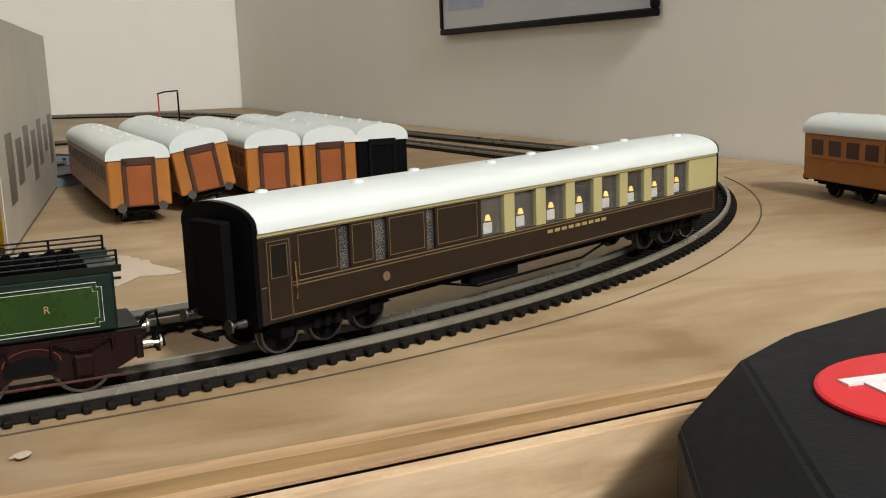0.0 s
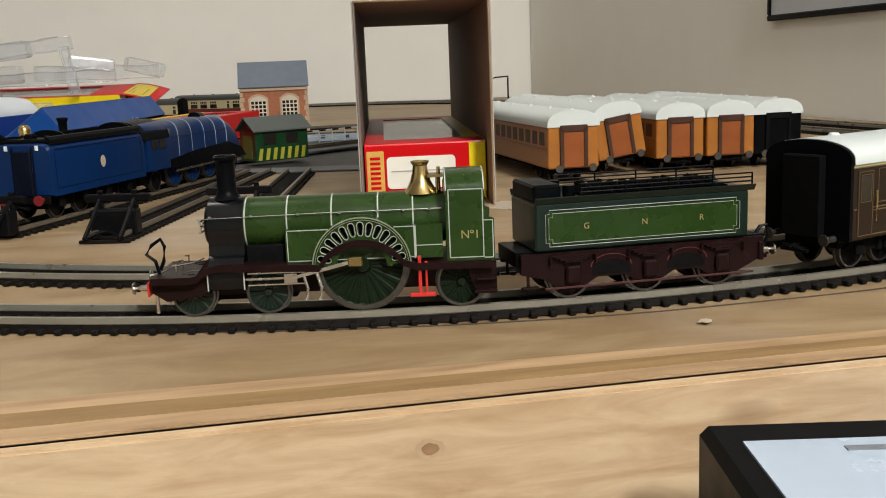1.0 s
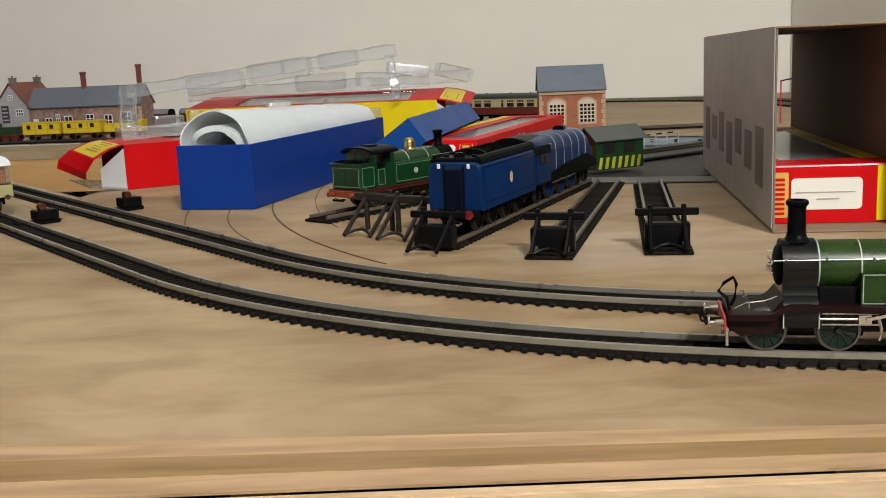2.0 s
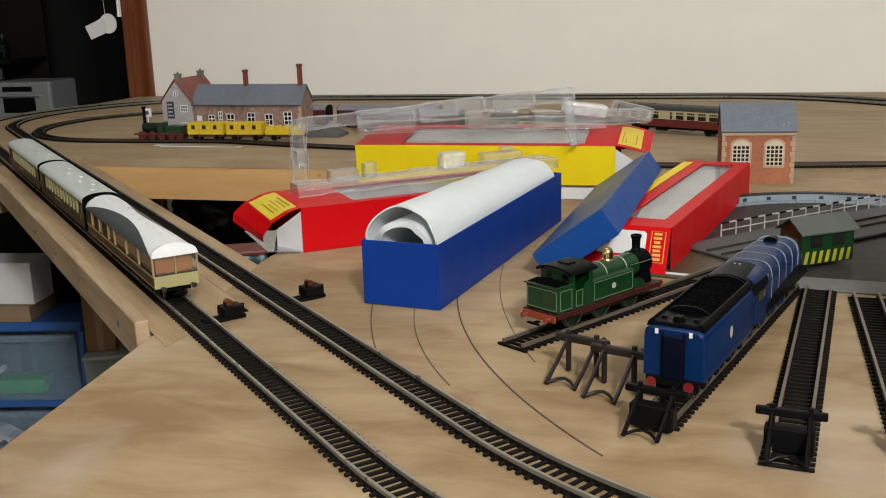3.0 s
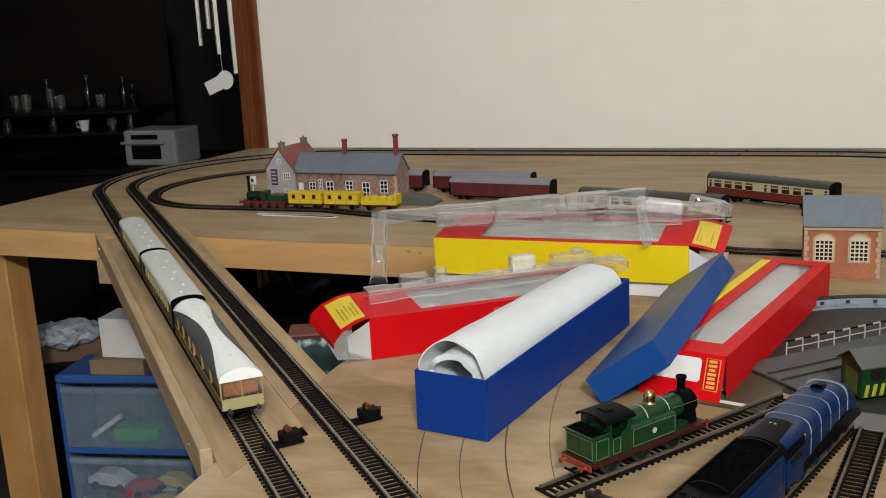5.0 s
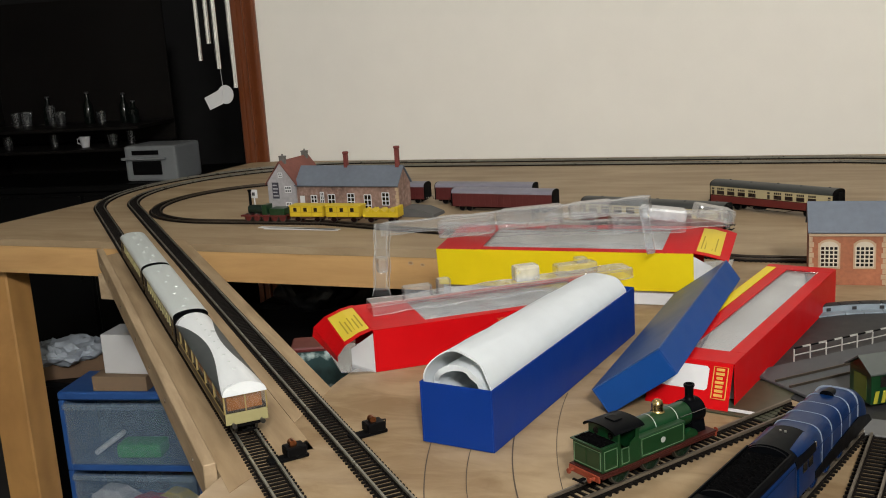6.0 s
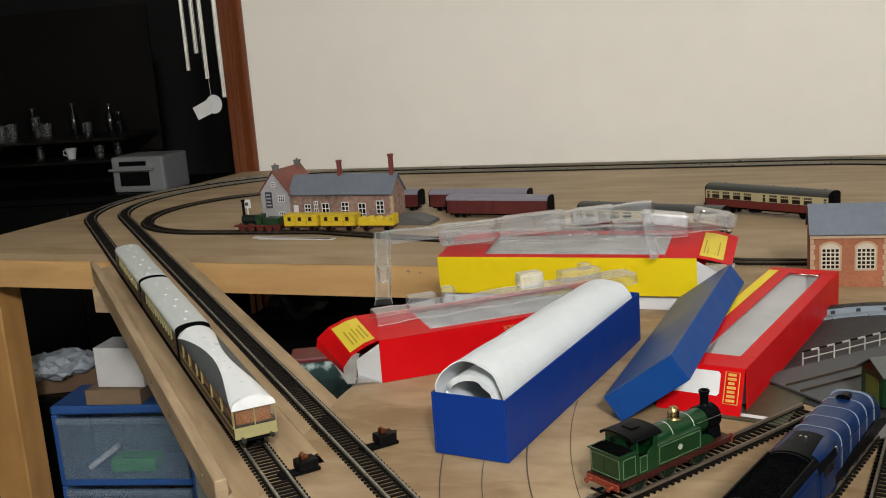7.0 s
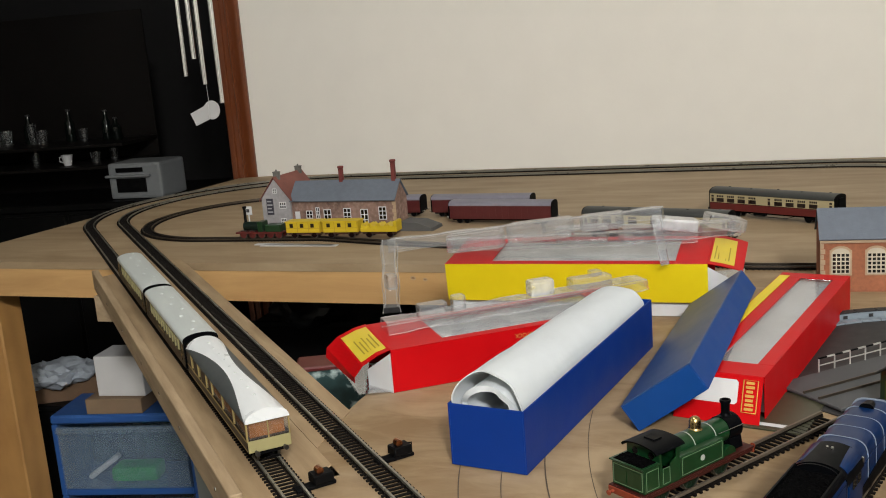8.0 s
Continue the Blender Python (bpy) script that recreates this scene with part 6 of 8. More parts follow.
def foam_sheet(name, rx, rz, zc, x0, x1, a0, a1, thick, curl=0.0, droop=0.0):
    b = B()
    n, k = 26, 14
    outer, inner = [], []
    for j in range(k + 1):
        ro, ri = [], []
        for i in range(n + 1):
            a = radians(a0 + (a1 - a0) * i / n)
            x = x0 + (x1 - x0) * j / k + (0.006 * noise.noise(Vector((a * 1.7, rx * 300, 0.4))) if j == 0 else 0.0)
            sh = curl * i / n
            dz = droop * j / k
            w = 0.0012 * noise.noise(Vector((x * 30, a * 2, 1.3 + rx * 90)))
            ro.append(b.verts.new((x, WBB / 2 + (rx - sh + w) * math.cos(a), zc + (rz - dz - sh + w) * math.sin(a))))
            ri.append(b.verts.new((x, WBB / 2 + (rx - sh - thick) * math.cos(a), zc + (rz - dz - sh - thick) * math.sin(a))))
        outer.append(ro)
        inner.append(ri)
    for j in range(k):
        for i in range(n):
            b.faces.new((outer[j][i], outer[j][i + 1], outer[j + 1][i + 1], outer[j + 1][i]))
            b.faces.new((inner[j][i], inner[j + 1][i], inner[j + 1][i + 1], inner[j][i + 1]))
        for i in (0, n):
            b.faces.new((outer[j][i], outer[j + 1][i], inner[j + 1][i], inner[j][i]))
    for j in (0, k):
        for i in range(n):
            b.faces.new((outer[j][i], inner[j][i], inner[j][i + 1], outer[j][i + 1]))
    return b


FR = thing("foam_roll", BBX.matrix_world.copy(), "white foam sheet rolled lengthwise in the blue carton", "foam sheet")
part("outer_turn", foam_sheet("o", 0.0288, 0.0284, 0.0480, 0.004, LBB - 0.016, -25, 195, 0.0010, 0.0, 0.0100), FOAM, FR, "", True, 1.0)
part("inner_turn", foam_sheet("i", 0.0235, 0.0195, 0.0455, 0.006, LBB - 0.030, -85, 262, 0.0045, 0.0008, 0.004), FOAM, FR, "", True, 1.0)

LID = thing("tilted_blue_carton", yaw_at(0.1671, 0.9383, 0.0405, 75.9, -35.9), "shallow blue carton lid lying tilted against the red carton", "carton")
LL, LW, LH = 0.3086, 0.0687, 0.0250
for nm, lo, hi, mt in (("top_panel", (0, 0, LH - 0.0012), (LL, LW, LH), BLUEL), ("side_panel", (0, 0, 0), (LL, 0.0012, LH - 0.0012), BLUES), ("side_panel", (0, LW - 0.0012, 0), (LL, LW, LH - 0.0012), BLUES), ("end_panel", (0, 0.0012, 0), (0.0012, LW - 0.0012, LH - 0.0012), BLUES), ("end_panel", (LL - 0.0012, 0.0012, 0), (LL, LW - 0.0012, LH - 0.0012), BLUES)):
    b = B()
    box(b, lo, hi, 0.0004)
    part(nm, b, mt, LID, scale=1.0)

# small booklet beside the red carton
b = B()
box(b, (0, 0, 0), (0.085, 0.055, 0.0016), 0.0003)
bk = solid("booklet", b, paint("olive_booklet", (0.045, 0.047, 0.026), rough=0.4, vary=0.1), "dark olive instruction booklet lying on the board", "booklet", m=yaw_at(0.238, 0.940, 0.0004, 67))
b = B()
box(b, (0.006, 0.014, 0.0016), (0.012, 0.040, 0.0018))
part("print_bar", b, WHITE, bk, scale=1.0)

# clear blister packing standing on the cartons
# brighter clear plastic, used to draw highlight lines on the blister
BLGLINT = clear("blister_highlight", (0.90, 0.93, 0.95), 0.06, 0.20, 0.0, 0.8)
BL = thing("blister_pack", None, "empty clear plastic blister packing standing across the cartons", "packaging")


def blister_bar(p0, p1, w, h, lumps, seed, name="blister_rib"):
    """A hollow moulded bar of clear plastic with stepped pockets."""
    p0, p1 = Vector(p0), Vector(p1)
    d = p1 - p0
    b = B()
    rnd = random.Random(seed)
    n = lumps * 3
    q = d.to_track_quat("X", "Z").to_matrix().to_4x4()
    rows, lines = [], [[], [], [], []]
    for i in range(n + 1):
        s = 1.0 if (i // 3) % 2 == 0 else 0.88
        s *= rnd.uniform(0.98, 1.02)
        x = d.length * i / n
        rows.append([b.verts.new(Matrix.Translation(p0) @ q @ Vector((x, sy * w * s, sz * h * s))) for sy, sz in ((-1, -0.8), (-0.9, 0.8), (-0.7, 1), (0.7, 1), (0.9, 0.8), (1, -0.8))])
    for row in rows:
        for k, j in enumerate((0, 2, 3, 5)):
            lines[k].append(row[j].co.copy())
    for a, c in zip(rows, rows[1:]):
        for j in range(5):
            b.faces.new((a[j], a[j + 1], c[j + 1], c[j]))
    b.faces.new(rows[0])
    b.faces.new(rows[-1][::-1])
    bar = part(name, b, BLISTER, BL, scale=1.0)
    # thin tubes along the edges stand in for their highlights
    for line in lines:
        part("moulded_edge", tube(B(), line, 0.0005, 5), BLGLINT, bar, scale=1.0)
    return bar


blister_bar((-0.166, 1.318, 0.086), (0.02, 1.287, 0.106), 0.008, 0.008, 5, 1)
blister_bar((0.02, 1.287, 0.106), (0.150, 1.262, 0.120), 0.009, 0.008, 5, 2)
blister_bar((-0.168, 1.320, 0.090), (-0.150, 1.232, 0.030), 0.010, 0.005, 4, 3)
blister_bar((0.142, 1.262, 0.116), (0.150, 1.262, 0.0655), 0.010, 0.005, 3, 4)
blister_bar((-0.100, 1.345, 0.078), (0.190, 1.315, 0.084), 0.010, 0.008, 9, 5)
blister_bar((0.105, 1.315, 0.088), (0.235, 1.345, 0.086), 0.016, 0.009, 4, 8)
blister_bar((-0.128, 1.105, 0.049), (0.125, 1.235, 0.052), 0.016, 0.006, 9, 6)
def blister_pocket(at, size, heading, tip=0.0, fill=None):
    """An open-bottomed moulded pocket with rounded edges."""
    b = B()
    box(b, (-size[0] / 2, -size[1] / 2, -size[2] / 2), (size[0] / 2, size[1] / 2, size[2] / 2), min(size) * 0.22, seg=2)
    q = part("blister_pocket", b, fill or BLISTER, BL, scale=1.0)
    q.matrix_local = pose(*at, 0, -tip, heading)
    return q


CLOUDY = clear("cloudy_blister", (0.86, 0.90, 0.94), 0.10, 0.30, 0.3, 0.7)
for at, size, hd, tip in (((-0.060, 1.299, 0.092), (0.066, 0.024, 0.022), -9, 6), ((0.016, 1.286, 0.104), (0.074, 0.026, 0.022), -10, 6), ((0.085, 1.273, 0.113), (0.046, 0.022, 0.018), -10, 6), ((0.060, 1.330, 0.088), (0.060, 0.026, 0.020), -6, 2), ((0.222, 1.344, 0.092), (0.044, 0.030, 0.016), 12, -14), ((-0.085, 1.135, 0.0585), (0.030, 0.016, 0.011), 27, 0), ((-0.060, 1.148, 0.0600), (0.014, 0.014, 0.016), 27, 0), ((0.070, 1.215, 0.0605), (0.046, 0.018, 0.012), 27, 0), ((0.076, 1.218, 0.0685), (0.012, 0.012, 0.006), 27, 0), ((-0.155, 1.262, 0.056), (0.016, 0.012, 0.018), -60, 0)):
    blister_pocket(at, size, hd, tip)
blister_pocket((0.020, 1.190, 0.0625), (0.027, 0.018, 0.017), 27, 0, CLOUDY)
blister_pocket((0.165, 1.318, 0.098), (0.050, 0.024, 0.014), 6, -8, CLOUDY)

# red and yellow carton inside a standing cardboard sleeve
h2 = 78.6
HB = thing("red_carton", yaw_at(0.4285, 0.667, 0.0016, h2), "red model carton with yellow edge, white label and window top", "carton", "model boxes")
# lighter, glossier red for a strip added as the fold's highlight
GLOSSRED = paint("glossy_red_fold", (0.55, 0.02, 0.03), rough=0.12, vary=0.05, coat=0.8)
HC, WC = 0.0348, 0.0712
for nm, lo, hi, mt in (("end_panel", (0, 0.0008, 0), (0.0008, WC - 0.0008, HC - 0.0012), REDC), ("side_panel", (0, 0, 0), (0.30, 0.0008, HC), YELC), ("side_panel", (0, WC - 0.0008, 0), (0.30, WC, HC), REDC), ("base_panel", (0.0008, 0.0008, 0), (0.30, WC - 0.0008, 0.0008), INNERW), ("top_panel", (0.0012, 0.0008, HC - 0.0008), (0.03, WC - 0.0008, HC), REDC), ("top_panel", (0.03, 0.0008, HC - 0.0008), (0.27, 0.010, HC), YELC), ("top_panel", (0.03, 0.0595, HC - 0.0008), (0.27, WC - 0.0008, HC), REDC), ("top_panel", (0.27, 0.0008, HC - 0.0008), (0.30, WC - 0.0008, HC), REDC), ("window_film", (0.03, 0.010, HC - 0.0013), (0.27, 0.0595, HC - 0.0009), FILM), ("tissue", (0.02, 0.004, 0.004), (0.28, 0.067, HC - 0.0045), TISSUE)):
    b = B()
    box(b, lo, hi)
    part(nm, b, mt, HB, scale=1.0)
b = B()
prism(b, [(0.0, HC - 0.0012), (0.0004, HC - 0.0004), (0.0012, HC), (0.0012, HC - 0.0012)], "y", 0.0008, WC - 0.0008)
part("folded_edge", b, GLOSSRED, HB, "glossy strip added for the fold's highlight", scale=1.0)
b = B()
box(b, (-0.0005, 0.0003, 0.001), (0, 0.0098, HC - 0.0013))
part("end_stripe", b, YELC, HB, "yellow stripe", scale=1.0)


def rounded(y0, z0, y1, z1, r):
    """Outline of an upright panel with rounded corners."""
    return [(cy + r * math.cos(radians(a)), cz + r * math.sin(radians(a))) for cy, cz, a0 in ((y1 - r, z1 - r, 0), (y0 + r, z1 - r, 90), (y0 + r, z0 + r, 180), (y1 - r, z0 + r, 270)) for a in range(a0, a0 + 91, 18)]


b = B()
prism(b, rounded(0.0180, 0.0080, 0.0585, 0.0268, 0.0026), "x", -0.0005, 0)
lb = part("white_label", b, paint("cream_label", (0.70, 0.68, 0.60), rough=0.35, vary=0.06), HB, "cream paper label with rounded corners", scale=1.0)
FAINT = paint("faint_print", (0.30, 0.30, 0.28), rough=0.6)
for y0, y1, z in ((0.022, 0.056, 0.0180), (0.031, 0.044, 0.0140)):
    b = B()
    box(b, (-0.0008, y0, z), (-0.0005, y1, z + 0.0006))
    part("print_bar", b, FAINT, lb, scale=1.0)
b = B()
prism(b, rounded(0.0600, 0.0035, 0.0702, 0.0305, 0.0008), "x", -0.0005, 0)
mp = part("maker_plate", b, GOLDPRINT, HB, "orange maker's plate", scale=1.0)
for k in range(8):
    b = B()
    box(b, (-0.0008, 0.0622, 0.0052 + 0.0029 * k), (-0.0005, 0.0682, 0.0068 + 0.0029 * k))
    part("print_bar", b, REDC, mp, scale=1.0)
SL = thing("cardboard_sleeve", yaw_at(0.4257, 0.642, 0.0002, 78.6), "tall open-ended brown cardboard sleeve round the red carton", "cardboard box")
for lo, hi, mt in (((0, 0, 0), (0.33, 0.0012, 0.1152), KRAFT), ((0, 0.0743, 0), (0.33, 0.0755, 0.1152), KRAFTD), ((0, 0.0012, 0), (0.33, 0.0743, 0.0010), KRAFT), ((0, 0, 0.1154), (0.33, 0.0755, 0.1166), KRAFT)):
    b = B()
    box(b, lo, hi, 0.0003)
    part("card_panel", b, mt, SL, scale=1.0)

for y0, y1, mt in ((-0.0006, -0.0001, paint("printed_beige", (0.40, 0.375, 0.315), rough=0.5, vary=0.22, scale=30)), (0.0756, 0.0761, paint("printed_grey", (0.36, 0.335, 0.31), rough=0.5, vary=0.30, scale=40))):
    b = B()
    box(b, (0.0005, y0, 0.0024), (0.3295, y1, 0.1160))
    sk = part("printed_face", b, mt, SL, "pale printed outer face", scale=1.0)
    for k in range(7):
        b = B()
        yy = (y0 - 0.0002, y0) if y0 < 0 else (y1, y1 + 0.0002)
        box(b, (0.03 + 0.042 * k, yy[0], 0.022 + 0.006 * (k % 3)), (0.058 + 0.042 * k, yy[1], 0.058 - 0.005 * (k % 2)))
        part("print_mark", b, paint("print_brown", (0.14, 0.12, 0.10), rough=0.5, vary=0.4, scale=60), sk, scale=1.0)

# knots and saw marks in the front beam
KNOT = paint("pine_knot", (0.27, 0.155, 0.075), rough=0.6, vary=0.35, scale=300)
HALO = paint("pine_knot_halo", (0.42, 0.295, 0.175), rough=0.6, vary=0.25, scale=200)
near_knots = [(x, front_edge(x) - 0.00551, z, r, -3.84) for x, z, r in ((0.307, -0.0105, 0.0030), (0.500, -0.0245, 0.0046), (0.120, -0.020, 0.0040), (0.615, -0.030, 0.0050), (0.395, -0.042, 0.0035))]
far_knots = [(x, far_edge(x) - 0.00405, z, r, -10.76) for x, z, r in ((-0.202, -0.021, 0.0036), (-0.183, -0.023, 0.0030), (-0.146, -0.030, 0.0034))]
for k, (x, y, z, r, turn) in enumerate(near_knots + far_knots):
    for nm, f, th, mt in (("knot_halo", 0.85, 0.0001, HALO), ("knot", 0.5, 0.0002, KNOT)):
        b = B()
        ring = [(1.45 * r * f * math.cos(t) * (1 + 0.25 * noise.noise(Vector((math.cos(t), math.sin(t), k)))), r * f * math.sin(t) * (1 + 0.25 * noise.noise(Vector((math.cos(t), math.sin(t), k + 9))))) for t in [2 * math.pi * i / 24 for i in range(24)]]
        prism(b, ring, "y", -th, 0.0)
        solid(nm, b, mt, "brown knot in a pine beam", "knot", "knots in the beam", "structure", m=yaw_at(x, y, z, turn))

# glue stains and a sliver on the board
STAIN = paint("dried_glue", (0.43, 0.36, 0.28), rough=0.35, vary=0.12, scale=60)
for k, (x, y, rx, ry, h) in enumerate(((0.462, 0.590, 0.028, 0.034, 10), (0.440, 0.632, 0.016, 0.030, 40), (0.404, 0.3680, 0.0026, 0.0016, 20))):
    b = B()
    ring = []
    for i in range(40):
        t = 2 * math.pi * i / 40
        f = 1 + 0.55 * noise.noise(Vector((1.6 * math.cos(t), 1.6 * math.sin(t), 3.1 * k))) + 0.15 * noise.noise(Vector((5 * math.cos(t), 5 * math.sin(t), k)))
        ring.append((rx * f * math.cos(t), ry * f * math.sin(t)))
    prism(b, ring, "z", 0.0, 0.0003 if k < 2 else 0.0002)
    solid("glue_stain", b, STAIN, "pale dried glue stain on the plywood board", "stain", "glue stains", "structure", m=yaw_at(x, y, 0.0002 if k < 2 else 0.0009, h))
b = B()
box(b, (-0.007, -0.0012, 0), (0.007, 0.0012, 0.0008), 0.0003)
solid("plastic_sliver", b, BLACK, "thin black plastic sliver lying on the board", "offcut", m=yaw_at(0.456, 0.563, 0.0006, -14))

# ---- lineside: point motors, buffer stops ----
def point_motor(m):
    root = thing("point_motor", m, "black point motor with a bare copper coil beside the track", "point motor", "point motors")
    b = B()
    box(b, (-0.016, -0.005, 0), (0.016, 0.005, 0.003), 0.0006)
    part("mounting_plate", b, MATBLACK, root, scale=1.0)
    b = B()
    box(b, (-0.002, -0.0065, 0.003), (0.014, 0.0065, 0.0105), 0.0008)
    part("housing", b, BLACK, root, scale=1.0)
    b = B()
    cyl(b, (0.0045, -0.003, 0.0125), (0.0045, 0.003, 0.0125), 0.0028, seg=16)
    part("coil", b, COPPER, root, scale=1.0)
    b = B()
    tube(b, [(0.012, 0, 0.010), (0.017, 0.001, 0.009), (0.0175, 0.003, 0.003), (0.016, 0.006, 0.001)], 0.0006, 6)
    part("wire", b, BLACK, root, scale=1.0)
    return root


point_motor(yaw_at(-0.078, 0.901, 0.0002, 40))
point_motor(yaw_at(-0.128, 0.851, 0.0002, 40))

TRESTLE = paint("brown_trestle", (0.009, 0.0051, 0.0036), rough=0.5, vary=0.2)


def buffer_stop(m, mat=None, label="brown-black model buffer stop standing loose on the board"):
    root = thing("buffer_stop", m, label, "buffer stop", "buffer stops")
    mat = mat or TRESTLE
    b = B()
    box(b, (-1.8, -17, 16), (1.8, 17, 20), 0.6)
    part("cross_beam", b, mat, root)
    for s in (-1, 1):
        b = B()
        box(b, (-1.3, s * 9 - 1.3, 0), (1.3, s * 9 + 1.3, 22), 0.4)
        part("post", b, mat, root)
        b = B()
        tube(b, [(-24, s * 9, 0.8), (-12, s * 9, 9), (0, s * 9, 18)], 1.3, 6)
        part("raking_leg", b, mat, root)
        b = B()
        cyl(b, (1.5, s * 11, 18), (5, s * 11, 18), 1.8, seg=10)
        part("buffer_head", b, mat, root)
    b = B()
    tube(b, [(-23, -9, 1), (-20, -4, 3.0), (-19, 0, 3.6), (-20, 4, 3.0), (-23, 9, 1)], 0.9, 6)
    part("stretcher", b, mat, root)
    return root


STOP = Matrix.Diagonal((1.15, 1.05, 1.2, 1))
buffer_stop(yaw_at(0.126, 0.742, 0.0003, 58) @ STOP)
buffer_stop(yaw_at(0.146, 0.722, 0.0003, 60) @ STOP)
for sp, dr, of in ((S1, D1, 0.000), (S2, D2, 0.021), (S3, D3, 0.021)):
    q = sp + dr * of
    st = buffer_stop(yaw_at(q.x, q.y, RAIL - 0.003, math.degrees(math.atan2(dr.y, dr.x))), BLACK, "black model buffer stop at the end of a siding")
    b = B()
    box(b, (-9, -12, 0), (-1, 12, 13), 0.8)
    part("block", b, BLACK, st)

# ---- turntable ----
TC, TR = Vector((0.386, 1.090)), 0.160
TG, TG2 = paint("turntable_grey", (0.20, 0.245, 0.28), rough=0.55, vary=0.15, scale=80), paint("turntable_dark", (0.0189, 0.01932, 0.02016), rough=0.6, vary=0.2, scale=80)
TT = thing("turntable", pose(TC.x, TC.y, 0), "grey plastic model turntable with a railed bridge", "turntable")
b = B()
for k in range(-10, 20):
    a0, a1 = radians(7.5 * k), radians(7.5 * (k + 1))
    q = [(r * math.cos(t), r * math.sin(t)) for r, t in ((TR, a0), (TR + 0.009, a0), (TR + 0.009, a1), (TR, a1))]
    prism(b, q, "z", 0.0002, 0.0085)
part("rim", b, TG, TT, "pale grey pit rim", scale=1.0)
for k in range(-7, 15):
    b = B()
    box(b, (TR - 0.0012, -0.0022, 0.0038), (TR, 0.0022, 0.0070), 0, pose(0, 0, 0, 0, 0, 10 * k))
    part("wall_pocket", b, TG2, TT, scale=1.0)
def ring_block(nm, r0, r1, z0, z1, mat, k):
    """One curved block of a ring round the pit, 7.5 degrees long, with a fine joint."""
    a = [radians(7.5 * (k + f)) for f in (0.02, 0.5, 0.98)]
    b = B()
    prism(b, [(r0 * math.cos(t), r0 * math.sin(t)) for t in a] + [(r1 * math.cos(t), r1 * math.sin(t)) for t in a[::-1]], "z", z0, z1)
    part(nm, b, mat, TT, scale=1.0)


for k in range(-10, 20):
    ring_block("coping", TR + 0.0010, TR + 0.0105, 0.0086, 0.0098, TG2, k)
    ring_block("ledge", TR - 0.0105, TR - 0.0002, 0.0013, 0.0030, TG, k)
part("pit_floor", cyl(B(), (0, 0, 0.0002), (0, 0, 0.0012), TR, seg=48), TG2, TT, scale=1.0)
b = B()
box(b, (-0.075, -TR - 0.030, 0.0002), (0.075, -TR + 0.004, 0.0018), 0.0006)
ap = part("approach_plate", b, paint("apron_grey", (0.13, 0.132, 0.13), rough=0.6, vary=0.2, scale=60), TT, "pale grey apron", scale=1.0)
ap.matrix_local = pose(0, 0, 0, 0, 0, -17)
b = B()
box(b, (-TR + 0.008, -0.034, 0.0025), (TR - 0.008, 0.041, 0.0050), 0.0005)
br = part("bridge", b, paint("bridge_grey", (0.0595, 0.063, 0.0665), rough=0.6, vary=0.2, scale=80), TT, "grey turntable bridge", scale=1.0)
br.matrix_local = pose(0, 0, 0, 0, 0, 34.0) @ pose(0, 0.0085, 0)
RAILW = paint("railing_white", (0.34, 0.335, 0.31), rough=0.6, vary=0.15)
X0, PITCH = -TR + 0.057, 0.0186
for k in range(13):
    x = X0 + k * PITCH
    b = B()
    box(b, (x - 0.0006, 0.0394, 0.0050), (x + 0.0006, 0.0406, 0.0172), 0.0002)
    part("railing_post", b, RAILW, br, "white railing post", scale=1.0)
    if k < 12:
        for h in (0, 1):
            b = B()
            box(b, (x + h * PITCH / 2, 0.0393, 0.0172), (x + (h + 1) * PITCH / 2, 0.0407, 0.0187), 0.0001)
            part("top_rail", b, RAILW if h else BLACK, br, "black and white top rail", scale=1.0)
b = B()
box(b, (X0, 0.0396, 0.0108), (X0 + 12 * PITCH, 0.0404, 0.0117))
part("mid_rail", b, RAILW, br, scale=1.0)
for s in (-1, 1):
    b = B()
    box(b, (-TR + 0.009, s * 0.00855 - 0.0006, 0.005), (TR - 0.009, s * 0.00855 + 0.0006, 0.0072))
    part("rail", b, RAILOLD, br, scale=1.0)

# green control cabin on the turntable's bridge
WG = thing("control_cabin", yaw_at(0.311, 0.980, 0.0052, 24), "small dark green model cabin with grey pitched roof and striped base", "model cabin")
b = B()
box(b, (0, -14, 0), (52, 14, 27), 0.4)
prism(b, [(-14, 27), (14, 27), (0, 36)], "x", 0, 52)
part("wall", b, TANKG, WG, "dark green wall")
for s in (-1, 1):
    b = B()
    prism(b, [(s * 17, 25.4), (0, 36.6), (0, 37.8), (s * 17, 26.6)], "x", -3, 55)
    part("roof_slope", b, paint("cabin_roof", (0.07, 0.078, 0.072), rough=0.7, vary=0.2), WG, "grey-green roof slope")
    for k in range(7):
        b = B()
        x = 2 + 7 * k
        prism(b, [(x, 1), (x + 3.4, 1), (x + 5.4, 11), (x + 2.0, 11)], "y", s * 14, s * 14.3)
        part("stripe", b, paint("dull_yellow", (0.30, 0.27, 0.02), rough=0.5, vary=0.1), WG, "yellow stripe")
    for x in (8, 30):
        b = B()
        box(b, (x, s * 14, 14), (x + 12, s * 14.3, 23))
        part("window", b, GLASSD, WG)
b = B()
box(b, (-0.3, -8, 2), (0, 8, 22))
part("door", b, paint("yellow_green", (0.07, 0.09, 0.012), rough=0.5), WG)

